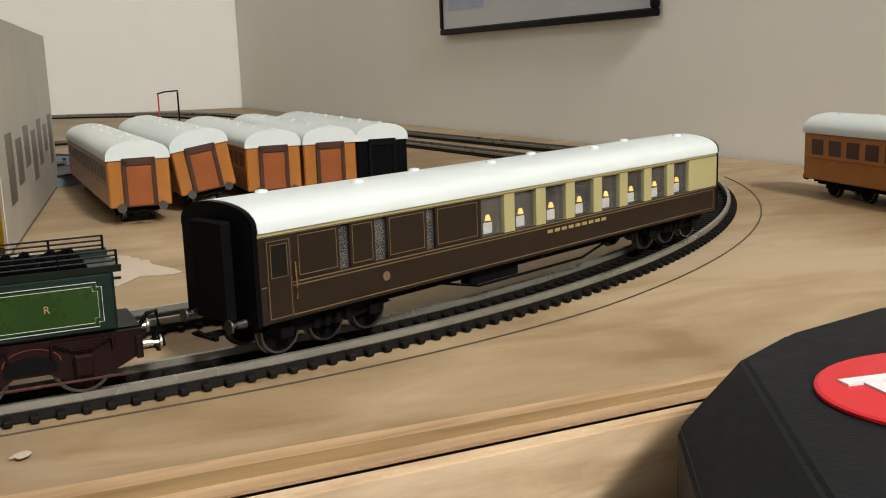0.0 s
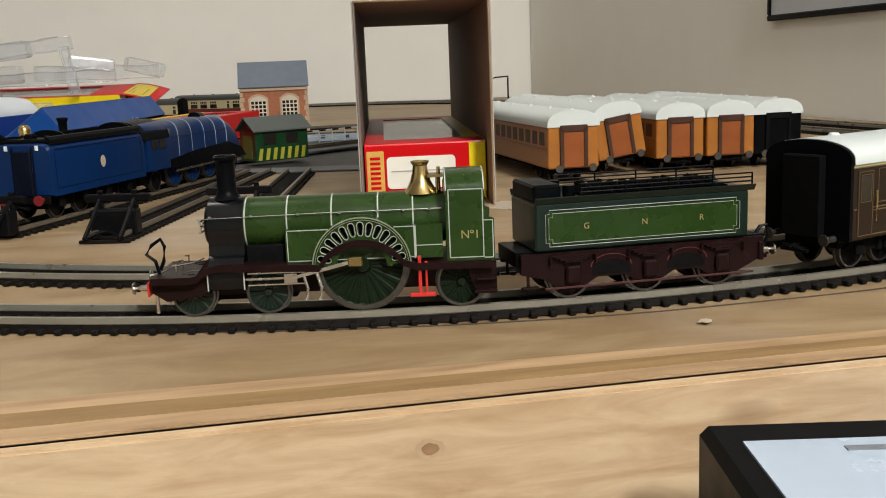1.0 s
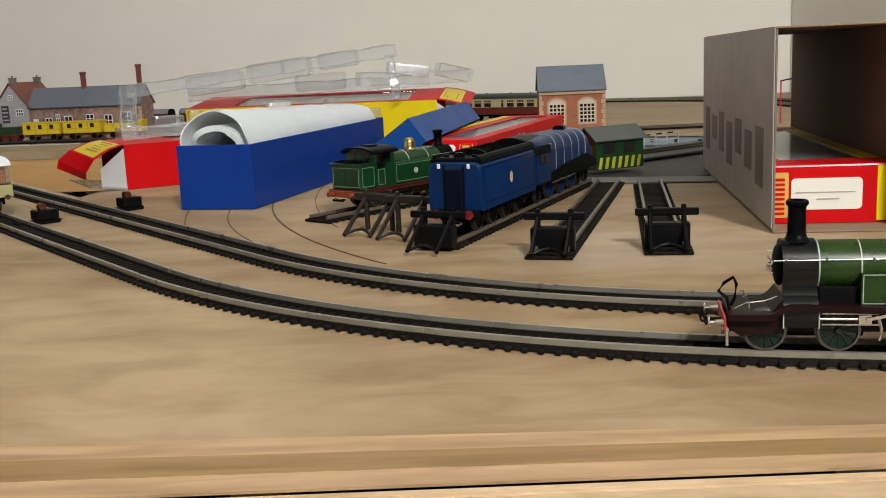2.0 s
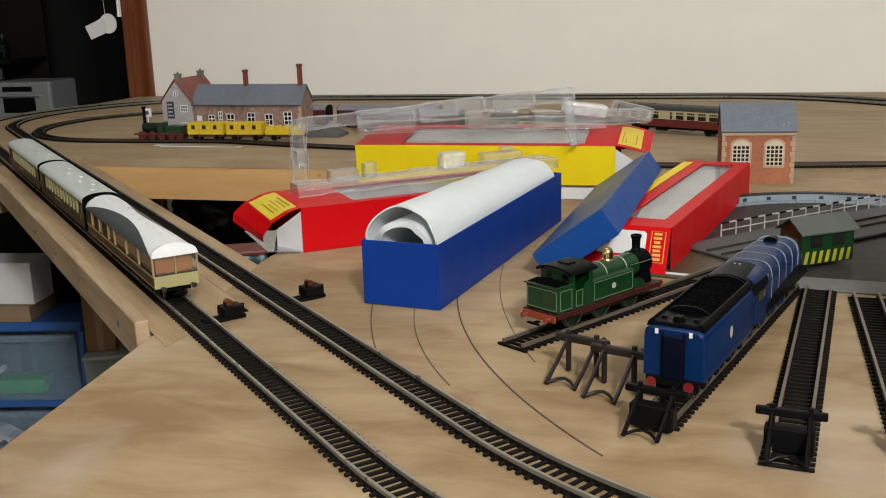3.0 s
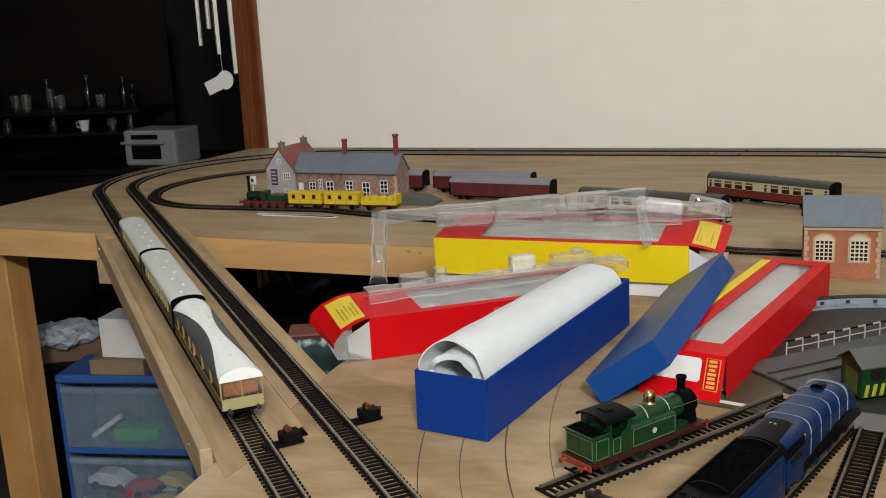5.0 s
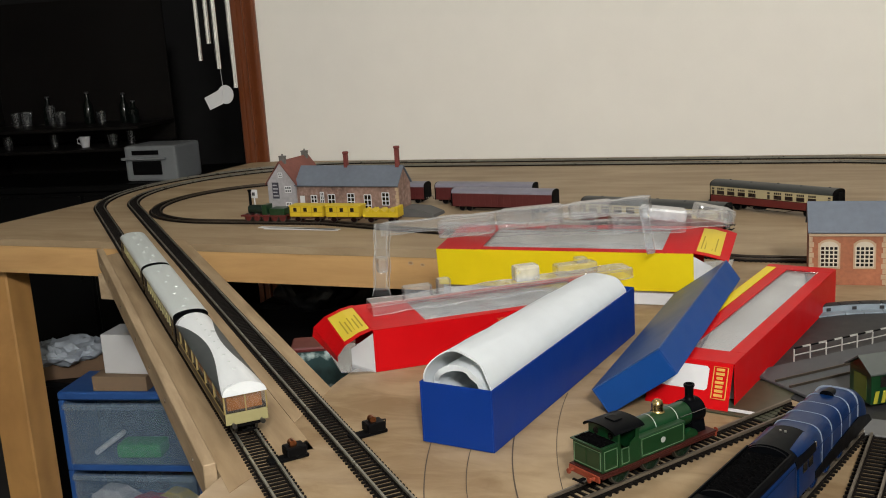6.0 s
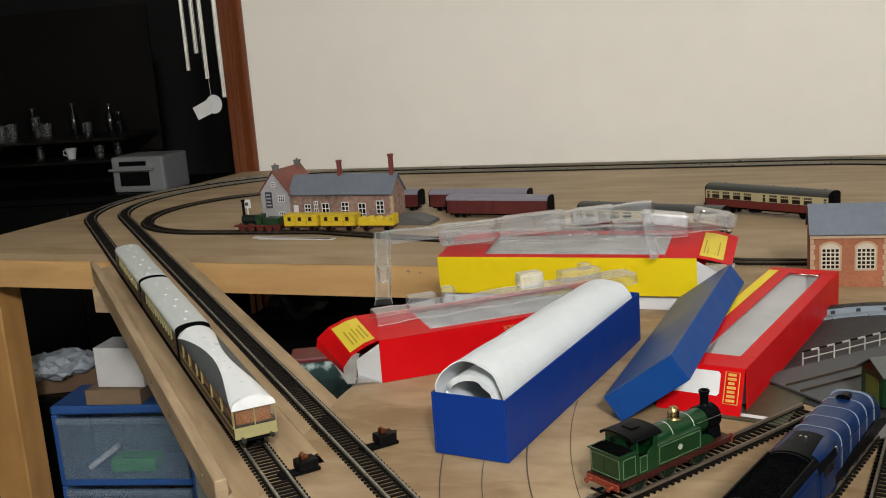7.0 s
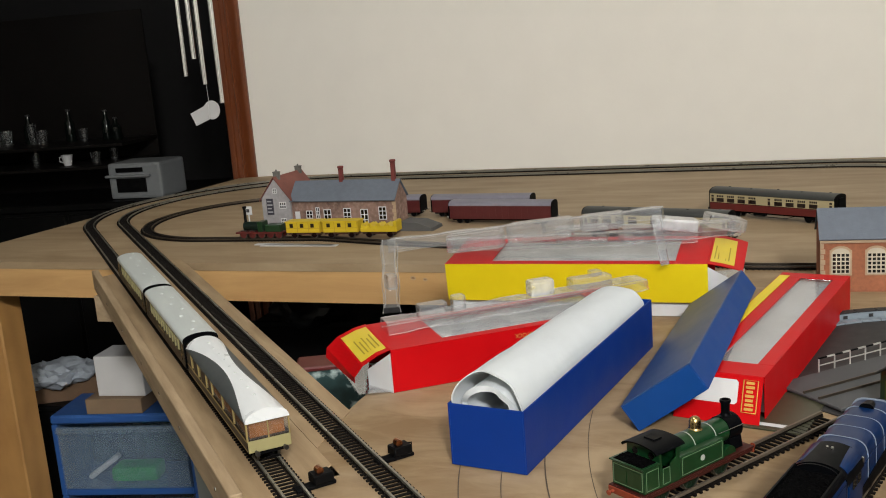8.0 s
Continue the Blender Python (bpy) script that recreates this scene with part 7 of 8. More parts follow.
# ---- buildings ----
BRICK = paint("orange_brick", (0.288, 0.104, 0.0496), rough=0.8, vary=0.3, scale=220, bump=0.3, bscale=700)
STONE = paint("brown_stonework", (0.215, 0.135, 0.105), rough=0.85, vary=0.75, scale=130, bump=0.4, bscale=600, wear=(0.30, 0.22, 0.19))
STONEP = paint("pale_stonework", (0.315, 0.3075, 0.315), rough=0.85, vary=0.22, scale=170, bump=0.4, bscale=600)
TILE = paint("red_roof_tile", (0.184, 0.0656, 0.0496), rough=0.8, vary=0.25, scale=200, bump=0.4, bscale=600)
QUOIN = paint("pale_quoin", (0.4, 0.288, 0.184), rough=0.8, vary=0.15)
CHIMR = paint("red_chimney", (0.150, 0.030, 0.0260), rough=0.7, vary=0.2, scale=200)


CREAMF = paint("cream_frame", (0.46, 0.41, 0.32), rough=0.6, vary=0.1)


def sash(parent, x, z, w, h, y=-0.0004, cols=2, rows=2, arch=False, surround=None):
    """A window on a front wall: surround, white frame and bars, dark panes."""
    if surround:
        b = B()
        box(b, (x - 0.0025, y - 0.0006, z - 0.0025), (x + w + 0.0025, y, z + h + 0.0035))
        part("window_surround", b, surround, parent, scale=1.0)
    b = B()
    box(b, (x, y - 0.0009, z), (x + w, y - 0.0003, z + h))
    wd = part("window", b, GLASSD, parent, scale=1.0)
    b = B()
    t = 0.0007
    for i in range(cols + 1):
        xx = x + w * i / cols
        box(b, (xx - t, y - 0.0014, z), (xx + t, y - 0.0008, z + h))
    for i in range(rows + 1):
        zz = z + h * i / rows
        box(b, (x, y - 0.0015, zz - t), (x + w, y - 0.0007, zz + t))
    part("window_frame", b, CREAMF if arch else WHITE, wd, scale=1.0)
    if arch:
        half = [(x + w / 2 + (w / 2) * math.cos(radians(d)), z + h + 0.30 * w * math.sin(radians(d))) for d in range(0, 181, 15)]
        part("arched_light", prism(B(), half, "y", y - 0.0009, y - 0.0003), CREAMF, wd, scale=1.0)
        big = [(x + w / 2 + (w / 2 + 0.0025) * math.cos(radians(d)), z + h + (0.30 * w + 0.0025) * math.sin(radians(d))) for d in range(0, 181, 15)]
        part("arched_head", prism(B(), big, "y", y - 0.00065, y), surround, parent, scale=1.0)


# brick engine shed
SH = thing("engine_shed", yaw_at(0.331, 1.365, 0.0002, -6.0), "small orange brick model engine shed with slate roof and arched windows", "model building", "model buildings")
W, D, E, Rg = 0.082, 0.060, 0.062, 0.092
b = B()
box(b, (0, 0, 0), (W, D, E))
prism(b, [(0, E), (D, E), (D / 2, Rg - 0.003)], "x", 0, W)
part("wall", b, BRICK, SH, scale=1.0)
for s in (0, 1):
    b = B()
    prism(b, [(-0.003, E - 0.0005), (D / 2, Rg), (D / 2, Rg + 0.0016), (-0.004, E + 0.0008)] if s == 0 else [(D + 0.003, E - 0.0005), (D / 2, Rg), (D / 2, Rg + 0.0016), (D + 0.004, E + 0.0008)], "x", -0.002, W + 0.002)
    part("roof_slope", b, SLATE, SH, "blue-grey slate roof", scale=1.0)
b = B()
box(b, (-0.001, -0.002, E - 0.004), (W + 0.001, 0, E - 0.001))
part("eaves_course", b, QUOIN, SH, scale=1.0)
for x in (-0.0006, W - 0.0048):
    for k in range(9):
        b = B()
        ww = 0.0054 if k % 2 else 0.0038
        box(b, (x if x < 0.01 else W + 0.0006 - ww, -0.0007, 0.001 + 0.0063 * k), (x + ww if x < 0.01 else W + 0.0006, 0.002, 0.0066 + 0.0063 * k))
        part("quoin", b, QUOIN, SH, scale=1.0)
for x in (0.012, 0.050):
    sash(SH, x, 0.022, 0.019, 0.024, 0, 4, 5, True, QUOIN)

# station: stone range with slate roof and a gabled pale cottage
SN = thing("station_building", yaw_at(-0.484, 1.905, 0.0002, -12.5), "stone model station with slate roof and red chimneys, gabled cottage attached", "model building", "model buildings")
L, D, E, Rg = 0.208, 0.050, 0.056, 0.088
b = B()
box(b, (0, 0, 0), (L, D, E))
prism(b, [(0, E), (D, E), (D / 2, Rg - 0.002)], "x", 0, L)
rng = part("range_wall", b, STONE, SN, scale=1.0)
b = B()
prism(b, [(-0.004, E - 0.001), (D / 2, Rg), (D / 2, Rg + 0.0018), (-0.005, E + 0.0008)], "x", -0.002, L + 0.002)
part("roof_slope", b, SLATE, SN, "blue-grey slate roof", scale=1.0)
b = B()
prism(b, [(D + 0.004, E - 0.001), (D / 2, Rg), (D / 2, Rg + 0.0018), (D + 0.005, E + 0.0008)], "x", -0.002, L + 0.002)
part("roof_slope", b, SLATE, SN, scale=1.0)
for x, cols, w, z, h in ((0.030, 2, 0.012, 0.018, 0.020), (0.050, 2, 0.007, 0.024, 0.020), (0.066, 2, 0.014, 0.012, 0.028), (0.106, 2, 0.014, 0.020, 0.022), (0.140, 2, 0.014, 0.012, 0.028), (0.176, 2, 0.014, 0.022, 0.022)):
    sash(rng, x, z, w, h, 0, cols, 3)
b = B()
box(b, (0.006, -0.0006, 0.004), (0.016, 0, 0.037))
part("white_door", b, WHITE, rng, scale=1.0)
for k in range(8):
    b = B()
    ww = 0.006 if k % 2 else 0.004
    box(b, (L - ww, -0.0007, 0.001 + 0.0066 * k), (L + 0.0006, 0.002, 0.007 + 0.0066 * k))
    part("quoin", b, QUOIN, rng, scale=1.0)
for x, zt in ((0.094, 0.115), (0.198, 0.124)):
    b = B()
    box(b, (x - 0.0034, D / 2 - 0.0034, Rg - 0.014), (x + 0.0034, D / 2 + 0.0034, zt - 0.005))
    lathe(b, [(0.0046, 0), (0.0060, 0.002), (0.0060, 0.004), (0.0046, 0.005)], 8, pose(x, D / 2, zt - 0.005))
    part("chimney", b, CHIMR, SN, "tall red brick chimney", scale=1.0)
CW, CD, CE, CR = 0.060, 0.095, 0.062, 0.100
b = B()
box(b, (-CW, -0.004, 0), (0.0, CD, CE))
prism(b, [(-CW, CE), (0.0, CE), (-CW / 2, CR - 0.002)], "y", -0.004, CD)
cot = part("cottage_wall", b, STONEP, SN, "pale painted cottage walls", scale=1.0)
for s in (-1, 1):
    b = B()
    e = -CW / 2 + s * (CW / 2 + 0.004)
    prism(b, [(e, CE - 0.005), (-CW / 2, CR), (-CW / 2, CR + 0.002), (e, CE - 0.003)], "y", -0.007, CD + 0.003)
    part("roof_slope", b, TILE, SN, "red tiled roof", scale=1.0)
sash(cot, -0.034, 0.072, 0.008, 0.008, -0.004, 2, 2)
sash(cot, -0.022, 0.044, 0.013, 0.011, -0.004, 3, 2)
sash(cot, -0.022, 0.014, 0.011, 0.011, -0.004, 3, 2)
b = B()
box(b, (-0.050, -0.0046, 0.032), (-0.036, -0.004, 0.062))
sg = part("notice_board", b, paint("notice_black", (0.03, 0.03, 0.045), rough=0.6), cot, scale=1.0)
NOTICEP = paint("notice_print", (0.34, 0.34, 0.36), rough=0.6)
for k in range(4):
    b = B()
    box(b, (-0.0485, -0.0049, 0.036 + 0.0065 * k), (-0.0375 - 0.002 * (k % 2), -0.0046, 0.0385 + 0.0065 * k))
    part("print_bar", b, NOTICEP, sg, scale=1.0)
for y in (0.008, 0.086):
    b = B()
    box(b, (-CW / 2 - 0.0055, y - 0.0035, CR - 0.010), (-CW / 2 + 0.0055, y + 0.0035, CR + 0.008))
    box(b, (-CW / 2 - 0.0062, y - 0.0042, CR + 0.008), (-CW / 2 + 0.0062, y + 0.0042, CR + 0.0100))
    cyl(b, (-CW / 2, y, CR + 0.010), (-CW / 2, y, CR + 0.0135), 0.0018, 0.0014, seg=8)
    part("chimney", b, paint("grey_chimney", (0.13, 0.125, 0.115), rough=0.85, vary=0.4, scale=200), SN, "weathered grey chimney", scale=1.0)
# platform sign
PS = thing("platform_sign", yaw_at(-0.560, 1.885, 0.0002, -14), "small white platform sign on a post", "sign")
b = B()
cyl(b, (0, 0, 0), (0, 0, 0.040), 0.0012, seg=8)
part("post", b, WHITE, PS, scale=1.0)
b = B()
box(b, (-0.008, -0.0015, 0.038), (0.008, 0, 0.054), 0.0008)
box(b, (-0.0035, -0.002, 0.0425), (0.0035, -0.0014, 0.0495))
part("board", b, [WHITE], PS, scale=1.0)
b = B()
box(b, (-0.0032, -0.0026, 0.043), (0.0032, -0.002, 0.049))
part("symbol", b, BARS, PS, scale=1.0)

# ---- trains at the far station ----
dirb = Vector((0.986, -0.165)).normalized()
hb2 = math.degrees(math.atan2(dirb.y, dirb.x))
base = CL + Vector((RL * math.cos(radians(261)), RL * math.sin(radians(261))))


def branch(d):
    return base + dirb * d


def old_loco(m):
    root = thing("small_locomotive", m, "small green and red early model locomotive with tall chimney", "model locomotive")
    b = B()
    box(b, (0, -12, 9), (92, 12, 12), 0.4)
    part("frame", b, CARMINE, root, "red frame")
    part("boiler", cyl(B(), (14, 0, 21), (46, 0, 21), 8, seg=20), GREEN_DARK, root, "", True)
    b = B()
    box(b, (44, -11, 12), (54, 11, 30), 0.8)
    part("firebox", b, TANKG, root)
    part("chimney", lathe(B(), [(4, 0), (2.6, 2), (2.4, 24), (3.6, 27), (3.8, 29), (2.4, 29)], 14, pose(16, 0, 27)), MATBLACK, root, "tall thin black chimney", True)
    b = B()
    box(b, (60, -12, 12), (90, 12, 24), 0.6)
    part("tender_body", b, TANKG, root)
    for x in (14, 32, 50, 68, 84):
        wheels(root, x, 7.5, 8.5, CARMINE)
    return root


q = branch(0.073)
old_loco(yaw_at(q.x, q.y, RAIL, hb2))


BROWNDARK = paint("dark_compartment", (0.011, 0.006, 0.005), rough=0.3, vary=0.3, scale=90)
YELDARK = paint("shaded_yellow", (0.42, 0.27, 0.012), rough=0.45, vary=0.15)


def yellow_coach(m, opened=False):
    root = thing("yellow_coach", m, "open-sided yellow early model coach" if opened else "small yellow early model coach with square windows", "model carriage", "yellow coaches")
    b = B()
    box(b, (0, -12.5, 10), (66, 12.5, 17 if opened else 28), 0.6)
    part("body", b, YELLOWC, root, "bright yellow body")
    if opened:
        for k in range(4):
            b = B()
            x = 1 + k * 16
            prism(b, [(x, 17), (x + 16, 17), (x + 14, 24), (x + 10, 20), (x + 6, 20), (x + 2, 24)], "y", -12.5, 12.5)
            part("seat_back", b, YELLOWC, root)
        b = B()
        box(b, (60, -12.5, 17), (66, 12.5, 28), 0.5)
        part("end_panel", b, YELLOWC, root)
    else:
        for s in (-1, 1):
            for x in (8, 28, 48):
                b = B()
                box(b, (x, s * 12.5, 19.0), (x + 6.5, s * 12.8, 25.8))
                part("window", b, BROWNDARK, root)
            b = B()
            box(b, (0.5, s * 12.5, 17.4), (65.5, s * 12.9, 18.2))
            for x in (0.5, 22, 43.5, 64.5):
                box(b, (x, s * 12.5, 10.5), (x + 1, s * 12.9, 28))
            part("beading", b, YELDARK, root, "darker yellow beading")
        b = B()
        box(b, (-1, -13.5, 28), (67, 13.5, 30), 0.5)
        part("roof", b, YELLOWC, root)
    b = B()
    box(b, (2, -9, 6), (64, 9, 10))
    part("underframe", b, FRAMEBR, root)
    for x in (14, 52):
        wheels(root, x, 6.5, 8.3, MAROON)
    return root


for k in range(3):
    q = branch(0.174 + 0.0705 * k)
    yellow_coach(yaw_at(q.x, q.y, RAIL, hb2), k == 2)
# thin card strips lying before the branch track
for x, y, a, l in ((-0.520, 1.790, -14, 0.155), (-0.505, 1.778, -11, 0.145)):
    b = B()
    box(b, (0, 0, 0), (l, 0.012, 0.0012), 0.0003)
    solid("card_strip", b, WHITE, "off-white card strip lying on the board", "card", "card strips", m=yaw_at(x, y, 0.0002 if a == -14 else 0.0002, a))

# carmine and cream carriages and dark vans on the far board
COACHROOF = paint("dark_roof", (0.030, 0.033, 0.031), rough=0.5, vary=0.2, scale=60)


def local_coach(x, y, hd, length, wide):
    """wide: where the broad windows begin; each has four small lights over one large pane."""
    r = carriage("local_carriage", yaw_at(x, y, 0.0002, hd), length, "carmine and cream model carriage with dark roof on the far board", CARMINE, CREAMB, COACHROOF, [], "carmine carriages", vents=5, seats=False, waist=24.0, top=47.5, endm=MATBLACK)
    for sd in (-1, 1):
        for x0 in wide:
            b = B()
            box(b, (x0, sd * 17.5, 25.0), (x0 + 13.5, sd * 17.75, 31.6), 0.1)
            w = part("window", b, BROWNDARK, r)
            for k in range(4):
                b = B()
                box(b, (x0 + 0.5 + 3.3 * k, sd * 17.5, 33.0), (x0 + 3.0 + 3.3 * k, sd * 17.75, 36.2), 0.1)
                part("top_light", b, BROWNDARK, w)
        for x0 in (4.5, length * 0.5 - 2.2, length - 9):
            for z0, z1 in ((25.0, 31.6), (33.0, 36.0)):
                b = B()
                box(b, (x0, sd * 17.5, z0), (x0 + 4.4, sd * 17.75, z1), 0.1)
                part("door_window", b, BROWNDARK, r)
        b = B()
        box(b, (1.5, sd * 17.55, 23.6), (length - 1.5, sd * 17.8, 24.3))
        part("waist_line", b, MATBLACK, r)
    for x2 in (32, length - 32):
        bogie(r, x2, 6.8, 30)


local_coach(0.262, 1.888, -38, 218, [14 + 19.5 * k for k in range(4)] + [118 + 19.5 * k for k in range(4)])
local_coach(0.052, 1.752, -24, 232, [15 + 21 * k for k in range(4)] + [127 + 21 * k for k in range(4)])


def van(x, y, hd, L, label):
    root = thing("model_van", yaw_at(x, y, 0.0002, hd), label, "model van", "dark red vans")
    b = B()
    box(b, (0, -16, 9), (L, 16, 33), 0.6)
    part("body", b, VANRED, root)
    b = B()
    roof_shell(b, -1, L + 1, 16.6, 33, 41)
    part("roof", b, paint("van_roof", (0.19, 0.185, 0.225), rough=0.55, vary=0.12), root, "grey curved roof", True)
    for s in (-1, 1):
        for k in range(int(L / 12)):
            b = B()
            box(b, (4 + 12 * k, s * 16, 10), (5 + 12 * k, s * 16.3, 32))
            part("rib", b, VANRED, root)
    b = B()
    box(b, (2, -9, 5.5), (L - 2, 9, 9.2))
    part("underframe", b, MATBLACK, root)
    for x2 in (16, 30, L - 30, L - 16) if L > 120 else (16, L - 16):
        wheels(root, x2, 6.3, 8.3, MATBLACK)
    for xx, d in ((0, -1), (L, 1)):
        b = B()
        half = [(16.2, 9), (16.2, 33)] + [(16.2 * math.cos(radians(a)), 33 + 8 * math.sin(radians(a)) ** 0.75) for a in range(9, 90, 9)]
        prism(b, half + [(-q, z) for q, z in half[::-1]], "x", xx + d * 1.1, xx + d * 2.2)
        part("end_wall", b, MATBLACK, root, "black rounded end")
        buffers(root, xx + d * 2, d, 11, 10)
    return root


van(-0.330, 2.022, -12, 70, "short dark red model van beside the station")
van(-0.236, 2.000, -13, 190, "long dark red model van with a grey roof")
van(-0.190, 1.925, -16, 190, "long dark red model van with a grey roof")
# grey ramp by the station
b = B()
prism(b, [(0, 0), (0.062, 0), (0.060, 0.005), (0.034, 0.014), (0, 0.016)], "y", 0, 0.046)
solid("platform_ramp", b, paint("ramp_grey", (0.085, 0.085, 0.083), rough=0.7, vary=0.15), "dark grey model platform ramp beside the station", "platform", m=yaw_at(-0.276, 1.862, 0.0002, -12.5))
# signal frame behind the teak carriages
SG = thing("loading_gauge", yaw_at(0.700, 1.472, 0.0002, -28), "thin black and red model gantry post on the board", "model gantry")
b = B()
cyl(b, (0.013, 0, 0), (0.013, 0, 0.060), 0.0012, seg=8)
part("post", b, BLACK, SG, scale=1.0)
b = B()
cyl(b, (-0.013, 0, 0), (-0.013, 0, 0.058), 0.0010, seg=8)
part("post", b, REDP, SG, "thin red post", scale=1.0)
b = B()
tube(b, [(-0.014, 0, 0.058), (-0.004, 0, 0.0605), (0.014, 0, 0.0615)], 0.0011, 6)
part("top_bar", b, BLACK, SG, scale=1.0)

# framed picture on the east wall
PF = thing("picture_frame", Matrix(((0.055, -0.9985, 0, wall_x(0.842) - 0.002), (0.9985, 0.055, 0, 0.842), (0, 0, 1, 0.1205), (0, 0, 0, 1))), "black-framed picture hanging on the cream wall", "picture")
FW, FH = 0.452, 0.336
for nm, lo, hi in (("frame_rail", (0, 0, 0), (FW, 0.0075, 0.0075)), ("frame_rail", (0, 0, FH - 0.0075), (FW, 0.0075, FH)), ("frame_stile", (0, 0, 0.0075), (0.0075, 0.0075, FH - 0.0075)), ("frame_stile", (FW - 0.0075, 0, 0.0075), (FW, 0.0075, FH - 0.0075))):
    b = B()
    box(b, lo, hi, 0.0015)
    part(nm, b, BLACK, PF, scale=1.0)
b = B()
box(b, (0.0075, 0.002, 0.0075), (FW - 0.0075, 0.005, FH - 0.0075))
pic = part("mount", b, paint("picture_mount", (0.42, 0.44, 0.46), rough=0.3, vary=0.1, scale=12, coat=0.6), PF, "pale grey mount", scale=1.0)
b = B()
box(b, (0.33, 0.005, 0.03), (0.43, 0.0056, 0.17))
box(b, (0.05, 0.005, 0.08), (0.29, 0.0056, 0.27))
part("print", b, paint("picture_print", (0.22, 0.28, 0.42), rough=0.35, vary=0.4, scale=30, coat=0.6), pic, scale=1.0)

# ---- controllers before the board ----
sh = B()
box(sh, (0.31, 0.10, -0.160), (0.76, 0.306, -0.149), 0.002)
solid("control_shelf", sh, FASCIA, "narrow timber shelf below the board's front edge", "shelf", "", "structure")
CT = thing("train_controller", pose(0, 0, -0.148), "black moulded train controller with a round red badge", "controller")
TOPP = [(0.504, 0.227), (0.545, 0.286), (0.569, 0.2945), (0.604, 0.2975), (0.655, 0.294), (0.690, 0.262), (0.690, 0.200), (0.655, 0.165), (0.560, 0.150), (0.500, 0.175)]
LOWP = [(0.487, 0.230), (0.5275, 0.2870), (0.560, 0.3005), (0.606, 0.3045), (0.668, 0.302), (0.710, 0.270), (0.710, 0.190), (0.668, 0.146), (0.550, 0.132), (0.480, 0.165)]
b = B()
rings = [[b.verts.new((x, y, z)) for x, y in ring] for ring, z in ((LOWP, 0.0), (LOWP, 0.155), (TOPP, 0.168))]
for p, q in zip(rings, rings[1:]):
    for k in range(len(p)):
        b.faces.new((p[k], p[(k + 1) % len(p)], q[(k + 1) % len(p)], q[k]))
b.faces.new(rings[0][::-1])
b.faces.new(rings[-1])
bmesh.ops.bevel(b, geom=[e for e in b.edges], offset=0.0010, segments=2, affect="EDGES")
case = part("case", b, paint("controller_black", (0.0055, 0.0066, 0.0082), rough=0.55, vary=0.2, scale=200, bump=0.1, bscale=900, spec=0.15), CT, "black plastic case", False, 1.0)
BADGE = pose(0.5630, 0.2460, 0.1682, 0, 0, -14)
b = B()
lathe(b, [(0.020, 0), (0.020, 0.0006), (0.0195, 0.0009), (0.001, 0.0009)], 44, BADGE @ Matrix.Diagonal((1.42, 1.22, 1, 1)))
bd = part("badge", b, paint("badge_red", (0.50, 0.012, 0.02), rough=0.4, vary=0.05), CT, "red oval badge", scale=1.0)
for x0, y0, x1, y1 in ((-0.020, 0.0055, -0.0085, 0.0090), (-0.0165, -0.0055, -0.0125, 0.0056), (-0.0100, -0.0055, -0.0065, 0.0040), (-0.0064, 0.0010, 0.0000, 0.0040), (-0.0064, -0.0055, 0.0000, -0.0028), (0.003, -0.0055, 0.0065, 0.0040), (0.0066, 0.001, 0.013, 0.004), (-0.0140, -0.0115, 0.0120, -0.0090)):
    b = B()
    box(b, (x0, y0, 0.0009), (x1, y1, 0.0013))
    part("badge_mark", b, WHITE, bd, scale=1.0).matrix_local = BADGE @ pose(0, 0.002, 0)

DP = thing("boxed_display", yaw_at(0.3313, 0.1862, -0.1485, -15.5), "black-edged box with a pale printed top and green picture", "box")
b = B()
box(b, (0, 0, 0), (0.125, 0.115, 0.1472), 0.002)
part("case", b, BLACK, DP, scale=1.0)
b = B()
box(b, (0.0065, -0.002, 0.1472), (0.119, 0.1020, 0.1478))
tp = part("printed_top", b, paint("pale_print", (0.42, 0.50, 0.60), rough=0.25, vary=0.05, coat=0.4), DP, scale=1.0)
b = B()
box(b, (0.034, -0.001, 0.1478), (0.088, 0.0915, 0.1481))
gp = part("picture", b, paint("dark_picture", (0.006, 0.018, 0.018), rough=0.3, vary=0.3), tp, scale=1.0)
b = B()
box(b, (0.056, 0.012, 0.1481), (0.085, 0.089, 0.1484), 0.0001)
part("green_shape", b, paint("green_print", (0.006, 0.14, 0.008), rough=0.3, vary=0.6, scale=60), gp, scale=1.0)
for k, (x0, x1) in enumerate(((0.026, 0.037), (0.046, 0.050), (0.057, 0.060), (0.064, 0.072))):
    b = B()
    box(b, (x0, 0.0950, 0.1478), (x1, 0.0972, 0.1481))
    part("print_bar", b, paint("grey_print", (0.16, 0.18, 0.20), rough=0.5), tp, scale=1.0)

